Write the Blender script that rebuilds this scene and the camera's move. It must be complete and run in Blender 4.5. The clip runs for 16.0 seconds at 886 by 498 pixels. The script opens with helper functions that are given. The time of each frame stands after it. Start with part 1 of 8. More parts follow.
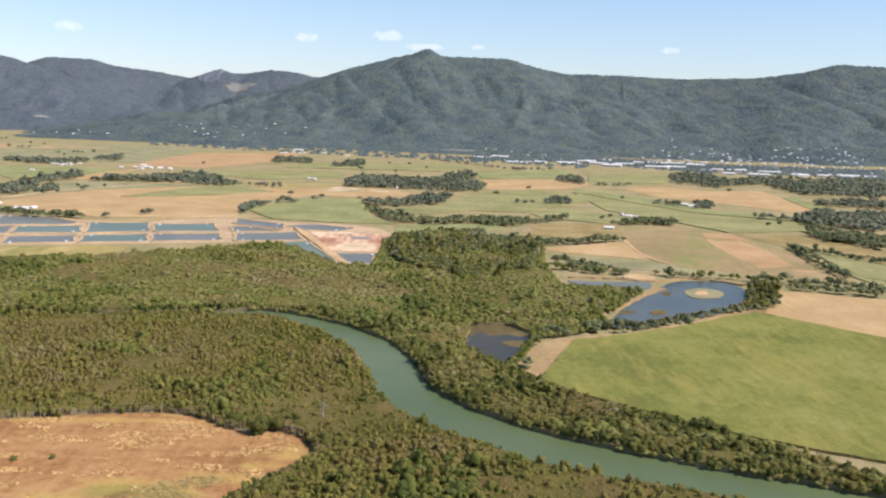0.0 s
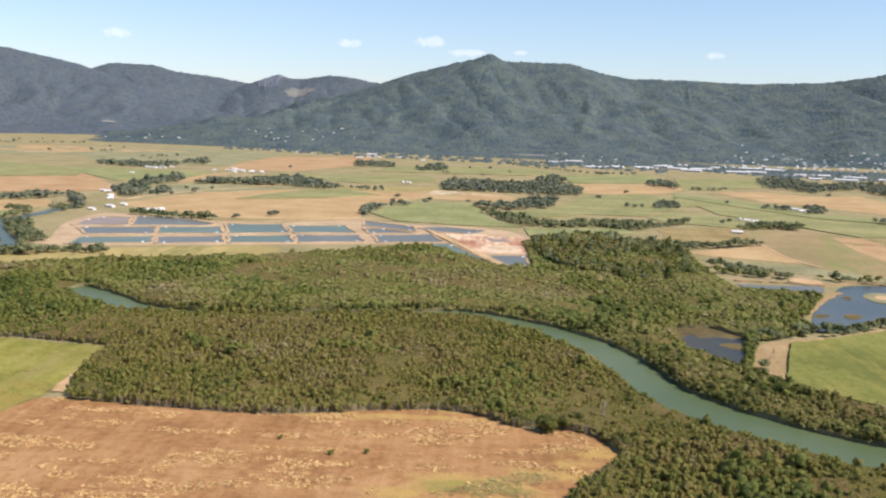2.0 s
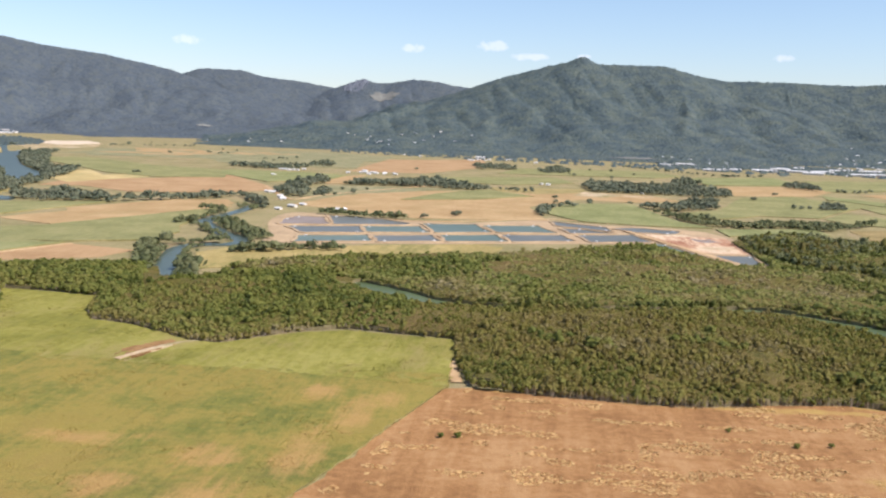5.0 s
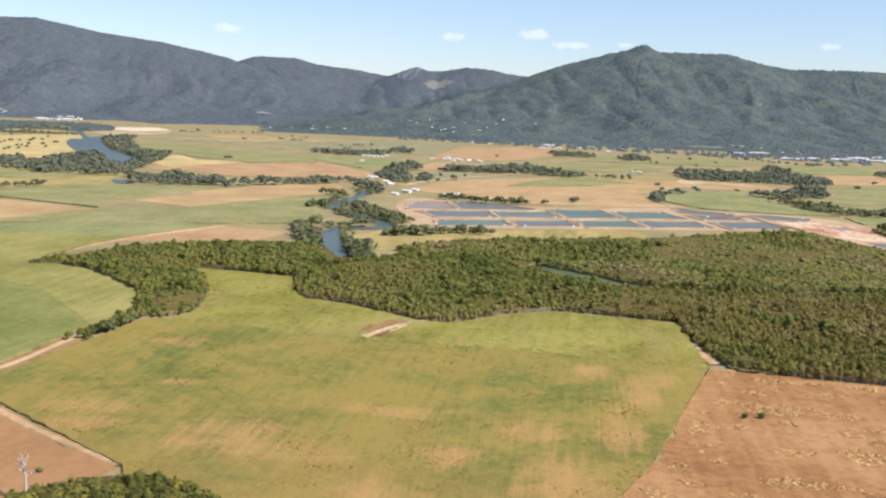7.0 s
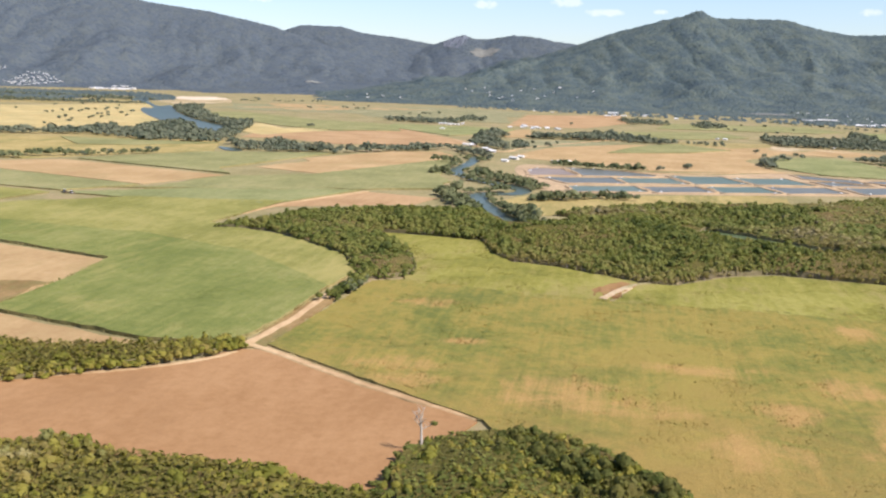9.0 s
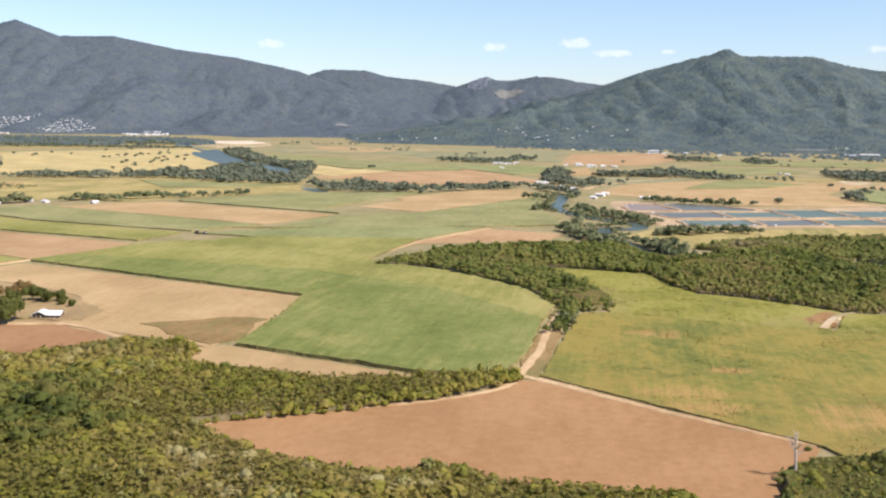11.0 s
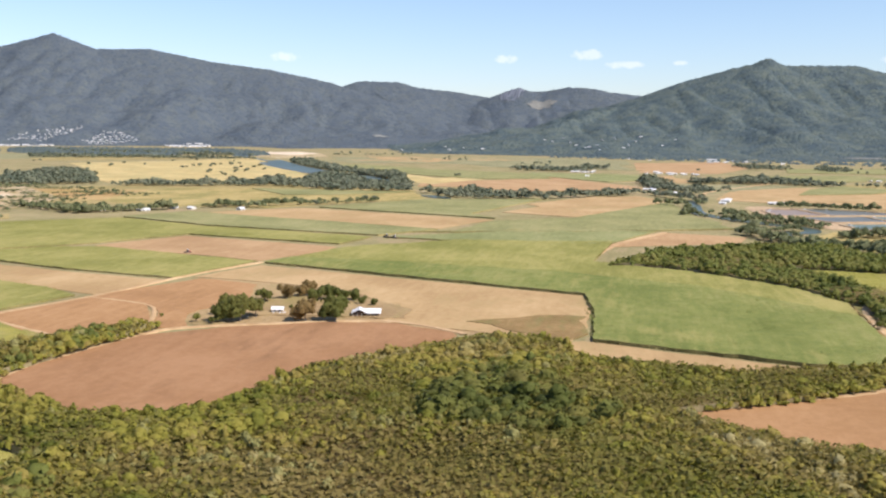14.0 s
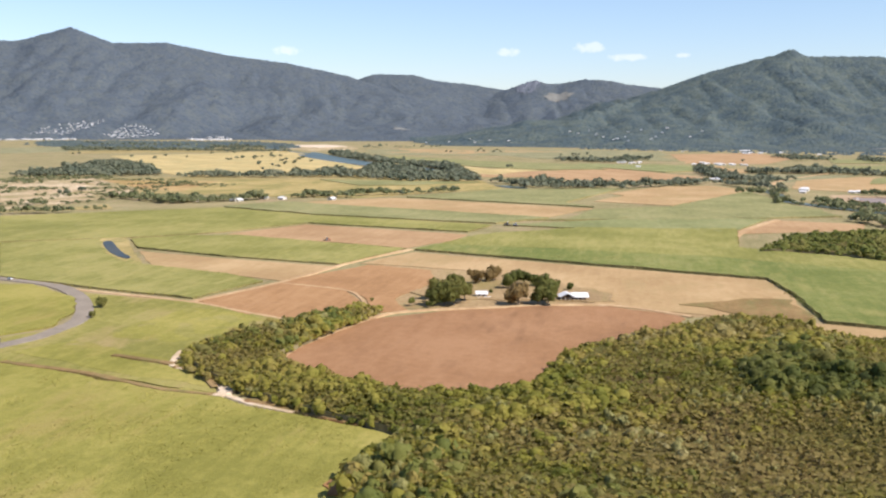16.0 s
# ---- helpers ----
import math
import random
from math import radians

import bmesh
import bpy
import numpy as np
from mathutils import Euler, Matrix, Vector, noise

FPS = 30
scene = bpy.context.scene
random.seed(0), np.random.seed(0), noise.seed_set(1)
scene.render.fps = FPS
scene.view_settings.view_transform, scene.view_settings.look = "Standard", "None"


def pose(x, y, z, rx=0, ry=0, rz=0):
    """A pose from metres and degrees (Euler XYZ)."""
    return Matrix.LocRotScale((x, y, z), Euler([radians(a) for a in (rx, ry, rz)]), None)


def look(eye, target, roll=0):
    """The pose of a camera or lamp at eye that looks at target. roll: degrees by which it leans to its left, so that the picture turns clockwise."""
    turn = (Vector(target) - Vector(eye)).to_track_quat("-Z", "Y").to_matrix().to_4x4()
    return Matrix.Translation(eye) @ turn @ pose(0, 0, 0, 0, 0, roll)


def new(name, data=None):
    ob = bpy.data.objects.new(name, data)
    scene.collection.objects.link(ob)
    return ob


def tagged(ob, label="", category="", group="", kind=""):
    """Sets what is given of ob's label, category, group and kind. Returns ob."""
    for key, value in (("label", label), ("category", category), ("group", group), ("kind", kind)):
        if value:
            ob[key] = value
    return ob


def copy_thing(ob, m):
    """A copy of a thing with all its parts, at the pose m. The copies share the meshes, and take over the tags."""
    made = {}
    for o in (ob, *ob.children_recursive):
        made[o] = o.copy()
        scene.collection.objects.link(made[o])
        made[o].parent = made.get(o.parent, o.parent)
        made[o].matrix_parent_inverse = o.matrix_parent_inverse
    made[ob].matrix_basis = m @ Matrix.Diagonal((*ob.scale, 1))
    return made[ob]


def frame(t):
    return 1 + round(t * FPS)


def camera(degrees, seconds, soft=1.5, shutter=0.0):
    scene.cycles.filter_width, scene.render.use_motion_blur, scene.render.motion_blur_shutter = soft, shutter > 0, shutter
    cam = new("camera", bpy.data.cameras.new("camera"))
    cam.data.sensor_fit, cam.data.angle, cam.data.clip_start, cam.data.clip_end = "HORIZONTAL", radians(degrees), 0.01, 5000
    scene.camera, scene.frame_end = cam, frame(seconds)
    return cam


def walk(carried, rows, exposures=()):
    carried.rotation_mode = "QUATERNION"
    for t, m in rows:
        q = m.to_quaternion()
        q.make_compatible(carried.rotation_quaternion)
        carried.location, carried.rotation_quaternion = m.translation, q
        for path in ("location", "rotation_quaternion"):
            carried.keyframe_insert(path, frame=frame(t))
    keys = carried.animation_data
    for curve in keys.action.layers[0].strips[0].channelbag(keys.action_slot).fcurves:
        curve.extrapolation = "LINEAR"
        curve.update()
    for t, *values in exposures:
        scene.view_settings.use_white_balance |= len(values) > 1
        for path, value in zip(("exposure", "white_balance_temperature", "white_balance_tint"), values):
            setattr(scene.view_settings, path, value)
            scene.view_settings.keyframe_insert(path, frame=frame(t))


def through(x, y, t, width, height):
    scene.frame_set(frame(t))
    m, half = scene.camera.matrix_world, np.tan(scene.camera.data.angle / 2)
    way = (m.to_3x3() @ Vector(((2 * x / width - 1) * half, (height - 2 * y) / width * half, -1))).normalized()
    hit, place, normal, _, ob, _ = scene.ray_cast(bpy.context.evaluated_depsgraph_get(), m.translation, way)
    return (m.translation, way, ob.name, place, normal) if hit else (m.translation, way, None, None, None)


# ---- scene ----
cam = camera(49.4, 16.0, soft=2.25)
METRES, EYE, TILT, LEAN, TURN = 540.0, 89.2, -7.92, -1.74, 0.0
ROWS = [
    (0.0, 0.0, 0.0, 0.0, -0.0, 0.0, -0.0),
    (0.5, -0.0322, 0.0007, -0.0011, 0.61, 0.02, -0.06),
    (1.0, -0.0644, 0.0004, -0.0021, 1.2, 0.1, -0.18),
    (1.5, -0.0964, -0.0002, -0.003, 1.82, 0.2, -0.31),
    (2.0, -0.1282, -0.0011, -0.0042, 2.45, 0.32, -0.39),
    (2.5, -0.1598, -0.0029, -0.0053, 3.05, 0.36, -0.44),
    (3.0, -0.1914, -0.0048, -0.0065, 3.65, 0.38, -0.49),
    (3.5, -0.2229, -0.007, -0.0078, 4.24, 0.32, -0.59),
    (4.0, -0.2545, -0.0099, -0.0091, 4.88, 0.37, -0.69),
    (6.5, -0.4084, -0.0278, -0.017, 7.83, 0.68, -1.06),
    (7.0, -0.4393, -0.0324, -0.0189, 8.39, -0.16, -1.25),
    (7.5, -0.4699, -0.0372, -0.0209, 8.9, -1.3, -1.43),
    (8.0, -0.5004, -0.0426, -0.0226, 9.37, -1.86, -1.52),
    (8.5, -0.531, -0.048, -0.0243, 9.86, -2.07, -1.42),
    (9.0, -0.5615, -0.0535, -0.0262, 10.3, -2.0, -1.29),
    (11.5, -0.7138, -0.0844, -0.0348, 11.16, 0.99, -0.4),
    (12.0, -0.7442, -0.0899, -0.0366, 11.35, 1.3, -0.32),
    (12.5, -0.7745, -0.0959, -0.0385, 11.47, 1.52, -0.34),
    (13.0, -0.8049, -0.1018, -0.0402, 11.56, 1.6, -0.36),
    (13.5, -0.8352, -0.1078, -0.0418, 11.68, 1.43, -0.37),
    (14.0, -0.8655, -0.1141, -0.0433, 11.74, 1.14, -0.41),
    (14.5, -0.8957, -0.1202, -0.0449, 11.78, 0.86, -0.44),
    (15.0, -0.926, -0.1265, -0.0464, 11.8, 0.79, -0.41),
    (15.5, -0.9563, -0.1329, -0.048, 11.87, 0.94, -0.32),
    (16.0, -0.9866, -0.1395, -0.0496, 11.91, 0.75, -0.21),
]
walk(cam, [(t, pose(0, 0, EYE, TILT, LEAN, TURN) @ pose(METRES * x, METRES * y, METRES * z, 90 + pitch, roll, yaw)) for t, x, y, z, yaw, pitch, roll in ROWS],
     exposures=[(0.0, 0.89, 6500, 14.5), (6.5, 0.89, 6500, 14.5), (7.5, 0.90, 6500, 14.5), (8.75, 1.0, 6500, 14.5), (11.5, 0.95, 6500, 14.5), (16.0, 0.94, 6500, 14.5)])
from mathutils import geometry

# ---- world, sun and light ----
SUN_WAY = Vector((0.64, -0.20, 0.74)).normalized()
world = bpy.data.worlds.new("sky")
scene.world = world
world.use_nodes = True
wn, wl = world.node_tree.nodes, world.node_tree.links
wn.clear()
sky = wn.new("ShaderNodeTexSky")
sky.sky_type, sky.sun_disc = "NISHITA", False
sky.sun_elevation, sky.sun_rotation = math.asin(SUN_WAY.z), math.atan2(SUN_WAY.x, SUN_WAY.y)
sky.air_density, sky.dust_density, sky.ozone_density = 1.0, 0.1, 2.0
SKY_STRENGTH = 0.078
w_out, w_bg = wn.new("ShaderNodeOutputWorld"), wn.new("ShaderNodeBackground")
w_bg.inputs["Strength"].default_value = SKY_STRENGTH
w_geo = wn.new("ShaderNodeTexCoord")


def wmath(op, a, b=None, c=None):
    n = wn.new("ShaderNodeMath")
    n.operation = op
    for i, v in enumerate((a, b, c)):
        if v is None:
            continue
        if isinstance(v, (int, float)):
            n.inputs[i].default_value = v
        else:
            wl.new(v, n.inputs[i])
    return n.outputs[0]


def wdot(v):
    n = wn.new("ShaderNodeVectorMath")
    n.operation = "DOT_PRODUCT"
    wl.new(w_geo.outputs["Generated"], n.inputs[0])
    n.inputs[1].default_value = v
    return n.outputs["Value"]


# small fair-weather clouds, far off: bearing (degrees left of north), height over the horizon, half width, half height
CLOUDS = [(20.95, 4.2, 1.1, 0.34), (8.0, 4.2, 0.8, 0.32), (3.4, 4.45, 1.2, 0.42), (1.2, 3.87, 1.5, 0.28), (-1.9, 3.95, 0.5, 0.2), (-12.8, 4.0, 0.8, 0.28)]
w_noise = wn.new("ShaderNodeTexNoise")
w_noise.inputs["Scale"].default_value, w_noise.inputs["Detail"].default_value = 110.0, 6.0
wl.new(w_geo.outputs["Generated"], w_noise.inputs["Vector"])
mask = None
for bearing, up, wide, high in CLOUDS:
    b, e = radians(bearing), radians(up)
    ahead = Vector((-math.sin(b) * math.cos(e), math.cos(b) * math.cos(e), math.sin(e)))
    right = Vector((math.cos(b), math.sin(b), 0))
    over = right.cross(ahead)
    u = wmath("DIVIDE", wdot(right), radians(wide))
    v = wmath("DIVIDE", wdot(over), radians(high))
    r2 = wmath("ADD", wmath("MULTIPLY", u, u), wmath("MULTIPLY", v, v))
    near = wmath("GREATER_THAN", wdot(ahead), 0.9)
    m = wmath("MULTIPLY", near, wmath("MAXIMUM", wmath("SUBTRACT", 1.0, r2), 0.0))
    mask = m if mask is None else wmath("MAXIMUM", mask, m)
ragged = wmath("SUBTRACT", wmath("ADD", mask, wmath("MULTIPLY", w_noise.outputs["Fac"], 2.2)), 1.45)
shaped = wmath("MULTIPLY", wmath("GREATER_THAN", mask, 0.001), wmath("MULTIPLY", ragged, wmath("MINIMUM", wmath("MULTIPLY", mask, 3.0), 1.0)))
shaped = wmath("MINIMUM", wmath("MAXIMUM", wmath("MULTIPLY", shaped, 0.5), 0.0), 0.28)
w_mix = wn.new("ShaderNodeMix")
w_mix.data_type = "RGBA"
wl.new(shaped, w_mix.inputs["Factor"])
wl.new(sky.outputs[0], w_mix.inputs["A"])
w_mix.inputs["B"].default_value = (10.8, 9.9, 9.7, 1)
w_hue = wn.new("ShaderNodeMix")
w_hue.data_type, w_hue.blend_type = "RGBA", "MULTIPLY"
w_hue.inputs["Factor"].default_value = 1.0
w_hue.inputs["B"].default_value = (0.95, 0.985, 1.06, 1)
wl.new(w_mix.outputs["Result"], w_hue.inputs["A"])
w_sep = wn.new("ShaderNodeSeparateXYZ")
wl.new(w_geo.outputs["Generated"], w_sep.inputs[0])
low = wmath("SUBTRACT", 1.0, wmath("MINIMUM", wmath("MULTIPLY", wmath("MAXIMUM", w_sep.outputs["Z"], 0.0), 5.5), 1.0))
w_low = wn.new("ShaderNodeMix")
w_low.data_type, w_low.blend_type = "RGBA", "MULTIPLY"
wl.new(wmath("MULTIPLY", low, low), w_low.inputs["Factor"])
wl.new(w_hue.outputs["Result"], w_low.inputs["A"])
w_low.inputs["B"].default_value = (0.76, 0.79, 0.93, 1)
wl.new(w_low.outputs["Result"], w_bg.inputs["Color"])
wl.new(w_bg.outputs[0], w_out.inputs[0])

sun = new("sun", bpy.data.lights.new("sun", "SUN"))
sun.data.energy, sun.data.angle, sun.data.color = 3.8, radians(0.6), (1.0, 0.94, 0.85)
sun.matrix_world = look(SUN_WAY * 500, (0, 0, 0))


# ---- material helpers ----
def material(name, rough=0.9, spec=0.2):
    m = bpy.data.materials.new(name)
    m.use_nodes = True
    b = m.node_tree.nodes["Principled BSDF"]
    b.inputs["Roughness"].default_value = rough
    b.inputs["Specular IOR Level"].default_value = spec
    return m, m.node_tree.nodes, m.node_tree.links, b


def noise_node(nt, ln, vec, scale, detail=4.0, rough=0.6, warp=0.0):
    n = nt.new("ShaderNodeTexNoise")
    n.inputs["Scale"].default_value, n.inputs["Detail"].default_value = scale, detail
    n.inputs["Roughness"].default_value, n.inputs["Distortion"].default_value = rough, warp
    ln.new(vec, n.inputs["Vector"])
    return n.outputs["Fac"]


def ramp_node(nt, ln, fac, stops):
    r = nt.new("ShaderNodeValToRGB")
    el = r.color_ramp.elements
    while len(el) < len(stops):
        el.new(0.5)
    for e, (p, c) in zip(el, stops):
        e.position, e.color = p, (*c, 1)
    ln.new(fac, r.inputs["Fac"])
    return r.outputs["Color"]


def mix_node(nt, ln, fac, a, b, mode="MIX"):
    n = nt.new("ShaderNodeMix")
    n.data_type, n.blend_type = "RGBA", mode
    for v, s in ((fac, "Factor"), (a, "A"), (b, "B")):
        if isinstance(v, (int, float)):
            n.inputs[s].default_value = v
        elif isinstance(v, tuple):
            n.inputs[s].default_value = (*v, 1)
        else:
            ln.new(v, n.inputs[s])
    return n.outputs["Result"]


def math_node(nt, ln, op, a, b=0.0):
    n = nt.new("ShaderNodeMath")
    n.operation = op
    for i, v in enumerate((a, b)):
        if isinstance(v, (int, float)):
            n.inputs[i].default_value = v
        else:
            ln.new(v, n.inputs[i])
    return n.outputs[0]


def position(nt, ln, turn=0.0, scale=(1, 1, 1)):
    g = nt.new("ShaderNodeNewGeometry")
    mp = nt.new("ShaderNodeMapping")
    mp.inputs["Rotation"].default_value = (0, 0, radians(turn))
    mp.inputs["Scale"].default_value = scale
    ln.new(g.outputs["Position"], mp.inputs["Vector"])
    return mp.outputs[0]


def bump_node(nt, ln, height, b, strength, distance):
    n = nt.new("ShaderNodeBump")
    n.inputs["Strength"].default_value, n.inputs["Distance"].default_value = strength, distance
    ln.new(height, n.inputs["Height"])
    ln.new(n.outputs[0], b.inputs["Normal"])


def field_material(name, low, mid, high, turn=0.0, row=1.6, row_mix=0.25, patch=None, patch_at=0.58, bump=0.5):
    """Ground cover in rows: patches of tens of metres, tufts of a few metres, fine grain, and planting rows."""
    m, nt, ln, b = material(name, 0.95, 0.1)
    pos = position(nt, ln)
    big, tuft = noise_node(nt, ln, pos, 0.022, 4, 0.55, 0.1), noise_node(nt, ln, pos, 0.35, 5, 0.7)
    rows = noise_node(nt, ln, position(nt, ln, turn, (1.0 / row, 0.035, 1)), 1.0, 3, 0.6)
    f = math_node(nt, ln, "ADD", math_node(nt, ln, "MULTIPLY", big, 0.55), math_node(nt, ln, "MULTIPLY", tuft, 0.45 - row_mix * 0.4))
    f = math_node(nt, ln, "ADD", f, math_node(nt, ln, "MULTIPLY", rows, row_mix * 0.4))
    streak = noise_node(nt, ln, position(nt, ln, turn, (0.30, 0.05, 1)), 1.0, 4, 0.65, 0.2)
    f = math_node(nt, ln, "ADD", math_node(nt, ln, "MULTIPLY", f, 0.8), math_node(nt, ln, "MULTIPLY", streak, 0.2))
    c = ramp_node(nt, ln, f, [(0.42, low), (0.5, mid), (0.58, high)])
    if patch:
        pm = noise_node(nt, ln, position(nt, ln, turn, (1, 0.45, 1)), 0.028, 6, 0.72, 0.1)
        pm = math_node(nt, ln, "ADD", math_node(nt, ln, "MULTIPLY", pm, 0.7), math_node(nt, ln, "MULTIPLY", streak, 0.3))
        c = mix_node(nt, ln, ramp_node(nt, ln, pm, [(patch_at - 0.05, (0, 0, 0)), (patch_at + 0.07, (1, 1, 1))]), c, patch)
    fine = noise_node(nt, ln, pos, 1.7, 4, 0.75)
    c = mix_node(nt, ln, 0.5 if bump > 0.3 else 0.25, c, ramp_node(nt, ln, fine, [(0.3, (0.46, 0.46, 0.46)), (0.7, (1, 1, 1))]), "MULTIPLY")
    ln.new(c, b.inputs["Base Color"])
    bump_node(nt, ln, math_node(nt, ln, "ADD", math_node(nt, ln, "MULTIPLY", rows, 0.5), math_node(nt, ln, "ADD", tuft, fine)), b, bump, 0.5)
    return m


def foliage_material(name, stops, through=0.42):
    """Leaves: the tint of each plant, a drift over the wood, and a grain over the leaves; a part of the light passes through."""
    m, nt, ln, b = material(name, 0.7, 0.25)
    a = nt.new("ShaderNodeAttribute")
    a.attribute_name = "tint"
    pos = position(nt, ln)
    drift, grain = noise_node(nt, ln, pos, 0.02, 5, 0.62), noise_node(nt, ln, pos, 1.4, 3, 0.7)
    f = math_node(nt, ln, "ADD", math_node(nt, ln, "MULTIPLY", a.outputs["Fac"], 0.38), math_node(nt, ln, "SUBTRACT", math_node(nt, ln, "MULTIPLY", drift, 1.6), 0.39))
    f = math_node(nt, ln, "ADD", f, math_node(nt, ln, "MULTIPLY", math_node(nt, ln, "SUBTRACT", grain, 0.5), 0.25))
    c = ramp_node(nt, ln, f, stops)
    ln.new(c, b.inputs["Base Color"])
    bump_node(nt, ln, noise_node(nt, ln, pos, 2.6, 3, 0.7), b, 0.8, 0.35)
    t = nt.new("ShaderNodeBsdfTranslucent")
    ln.new(c, t.inputs["Color"])
    mx = nt.new("ShaderNodeMixShader")
    mx.inputs[0].default_value = through
    ln.new(b.outputs[0], mx.inputs[1])
    ln.new(t.outputs[0], mx.inputs[2])
    ln.new(mx.outputs[0], nt["Material Output"].inputs["Surface"])
    return m


def plain_material(name, colour, rough=0.7, spread=0.25, scale=0.8, bump=0.2, spec=0.3):
    m, nt, ln, b = material(name, rough, spec)
    pos = position(nt, ln)
    n1, n2 = noise_node(nt, ln, pos, scale, 5, 0.7), noise_node(nt, ln, pos, scale * 0.12, 3, 0.6)
    f = math_node(nt, ln, "MULTIPLY", math_node(nt, ln, "ADD", n1, n2), 0.5)
    lo, hi = tuple(v * (1 - spread) for v in colour), tuple(min(1, v * (1 + spread)) for v in colour)
    ln.new(ramp_node(nt, ln, f, [(0.35, lo), (0.65, hi)]), b.inputs["Base Color"])
    bump_node(nt, ln, n1, b, bump, 0.3)
    return m


def water_material(name, deep, shoal, rough=0.12, ripple=0.06, gloss=0.5):
    m, nt, ln, b = material(name, rough, gloss)
    pos = position(nt, ln)
    c = ramp_node(nt, ln, noise_node(nt, ln, pos, 0.02, 4, 0.6, 0.5), [(0.35, deep), (0.65, shoal)])
    ln.new(c, b.inputs["Base Color"])
    b.inputs["IOR"].default_value = 1.33
    bump_node(nt, ln, noise_node(nt, ln, pos, 0.9, 4, 0.6), b, ripple, 0.2)
    return m


def patch_mask(nt, ln, xyz, patches):
    """1 in the heart of each patch, falling to -0.8 away from it."""
    mask = None
    for px, py, rx, ry in patches:
        u = math_node(nt, ln, "DIVIDE", math_node(nt, ln, "SUBTRACT", xyz.outputs["X"], float(px)), float(rx))
        v = math_node(nt, ln, "DIVIDE", math_node(nt, ln, "SUBTRACT", xyz.outputs["Y"], float(py)), float(ry))
        d = math_node(nt, ln, "SUBTRACT", 1.0, math_node(nt, ln, "ADD", math_node(nt, ln, "MULTIPLY", u, u), math_node(nt, ln, "MULTIPLY", v, v)))
        mask = d if mask is None else math_node(nt, ln, "MAXIMUM", mask, d)
    return math_node(nt, ln, "MAXIMUM", mask, -0.8)


DRY_PATCHES = [(-340, 217, 7, 4), (-354, 191, 12, 8), (-359, 259, 13, 8), (-279, 206, 15, 6), (-312, 183, 16, 9), (-263, 178, 9, 8), (-272, 154, 12, 10), (-232, 256, 7, 9), (-219, 238, 6, 20), (-239, 160, 12, 26), (-305, 175, 24, 8), (-347, 181, 10, 7), (-212, 252, 5, 9), (-246, 198, 9, 9), (-225, 205, 6, 22)]


def mixed_material(name, turn):
    """Young cane with dry patches of their own shapes, a paler half, and gaps along the rows towards one side."""
    m, nt, ln, b = material(name, 0.95, 0.1)
    pos = position(nt, ln)
    big, tuft, fine = noise_node(nt, ln, pos, 0.03, 4, 0.6, 0.3), noise_node(nt, ln, pos, 0.4, 5, 0.7), noise_node(nt, ln, pos, 1.7, 4, 0.75)
    rows = noise_node(nt, ln, position(nt, ln, turn, (0.62, 0.03, 1)), 1.0, 3, 0.75)
    f = math_node(nt, ln, "ADD", math_node(nt, ln, "MULTIPLY", big, 0.55), math_node(nt, ln, "ADD", math_node(nt, ln, "MULTIPLY", tuft, 0.33), math_node(nt, ln, "MULTIPLY", rows, 0.20)))
    c = ramp_node(nt, ln, f, [(0.43, (0.134, 0.146, 0.037)), (0.5, (0.193, 0.185, 0.045)), (0.58, (0.282, 0.222, 0.058))])
    xyz = nt.new("ShaderNodeSeparateXYZ")
    ln.new(pos, xyz.inputs[0])
    rough_mask = noise_node(nt, ln, pos, 0.07, 7, 0.78, 0.5)
    near_half = math_node(nt, ln, "SUBTRACT", 1.0, math_node(nt, ln, "DIVIDE", math_node(nt, ln, "SUBTRACT", xyz.outputs["Y"], 150.0), 75.0))
    wash = ramp_node(nt, ln, math_node(nt, ln, "ADD", math_node(nt, ln, "MULTIPLY", near_half, 0.32), rough_mask), [(0.55, (0, 0, 0)), (0.92, (0.6, 0.6, 0.6))])
    c = mix_node(nt, ln, wash, c, (0.300, 0.196, 0.066))
    mask = patch_mask(nt, ln, xyz, DRY_PATCHES)
    shape = math_node(nt, ln, "ADD", math_node(nt, ln, "MULTIPLY", mask, 0.24), math_node(nt, ln, "ADD", math_node(nt, ln, "MULTIPLY", rough_mask, 0.98), math_node(nt, ln, "MULTIPLY", math_node(nt, ln, "SUBTRACT", rows, 0.5), 0.5)))
    c = mix_node(nt, ln, ramp_node(nt, ln, shape, [(0.48, (0, 0, 0)), (0.78, (0.78, 0.78, 0.78))]), c, (0.430, 0.262, 0.100))
    c = mix_node(nt, ln, 0.5, c, ramp_node(nt, ln, fine, [(0.3, (0.46, 0.46, 0.46)), (0.7, (1, 1, 1))]), "MULTIPLY")
    ln.new(c, b.inputs["Base Color"])
    bump_node(nt, ln, math_node(nt, ln, "ADD", math_node(nt, ln, "MULTIPLY", rows, 0.5), math_node(nt, ln, "ADD", tuft, fine)), b, 0.5, 0.5)
    return m


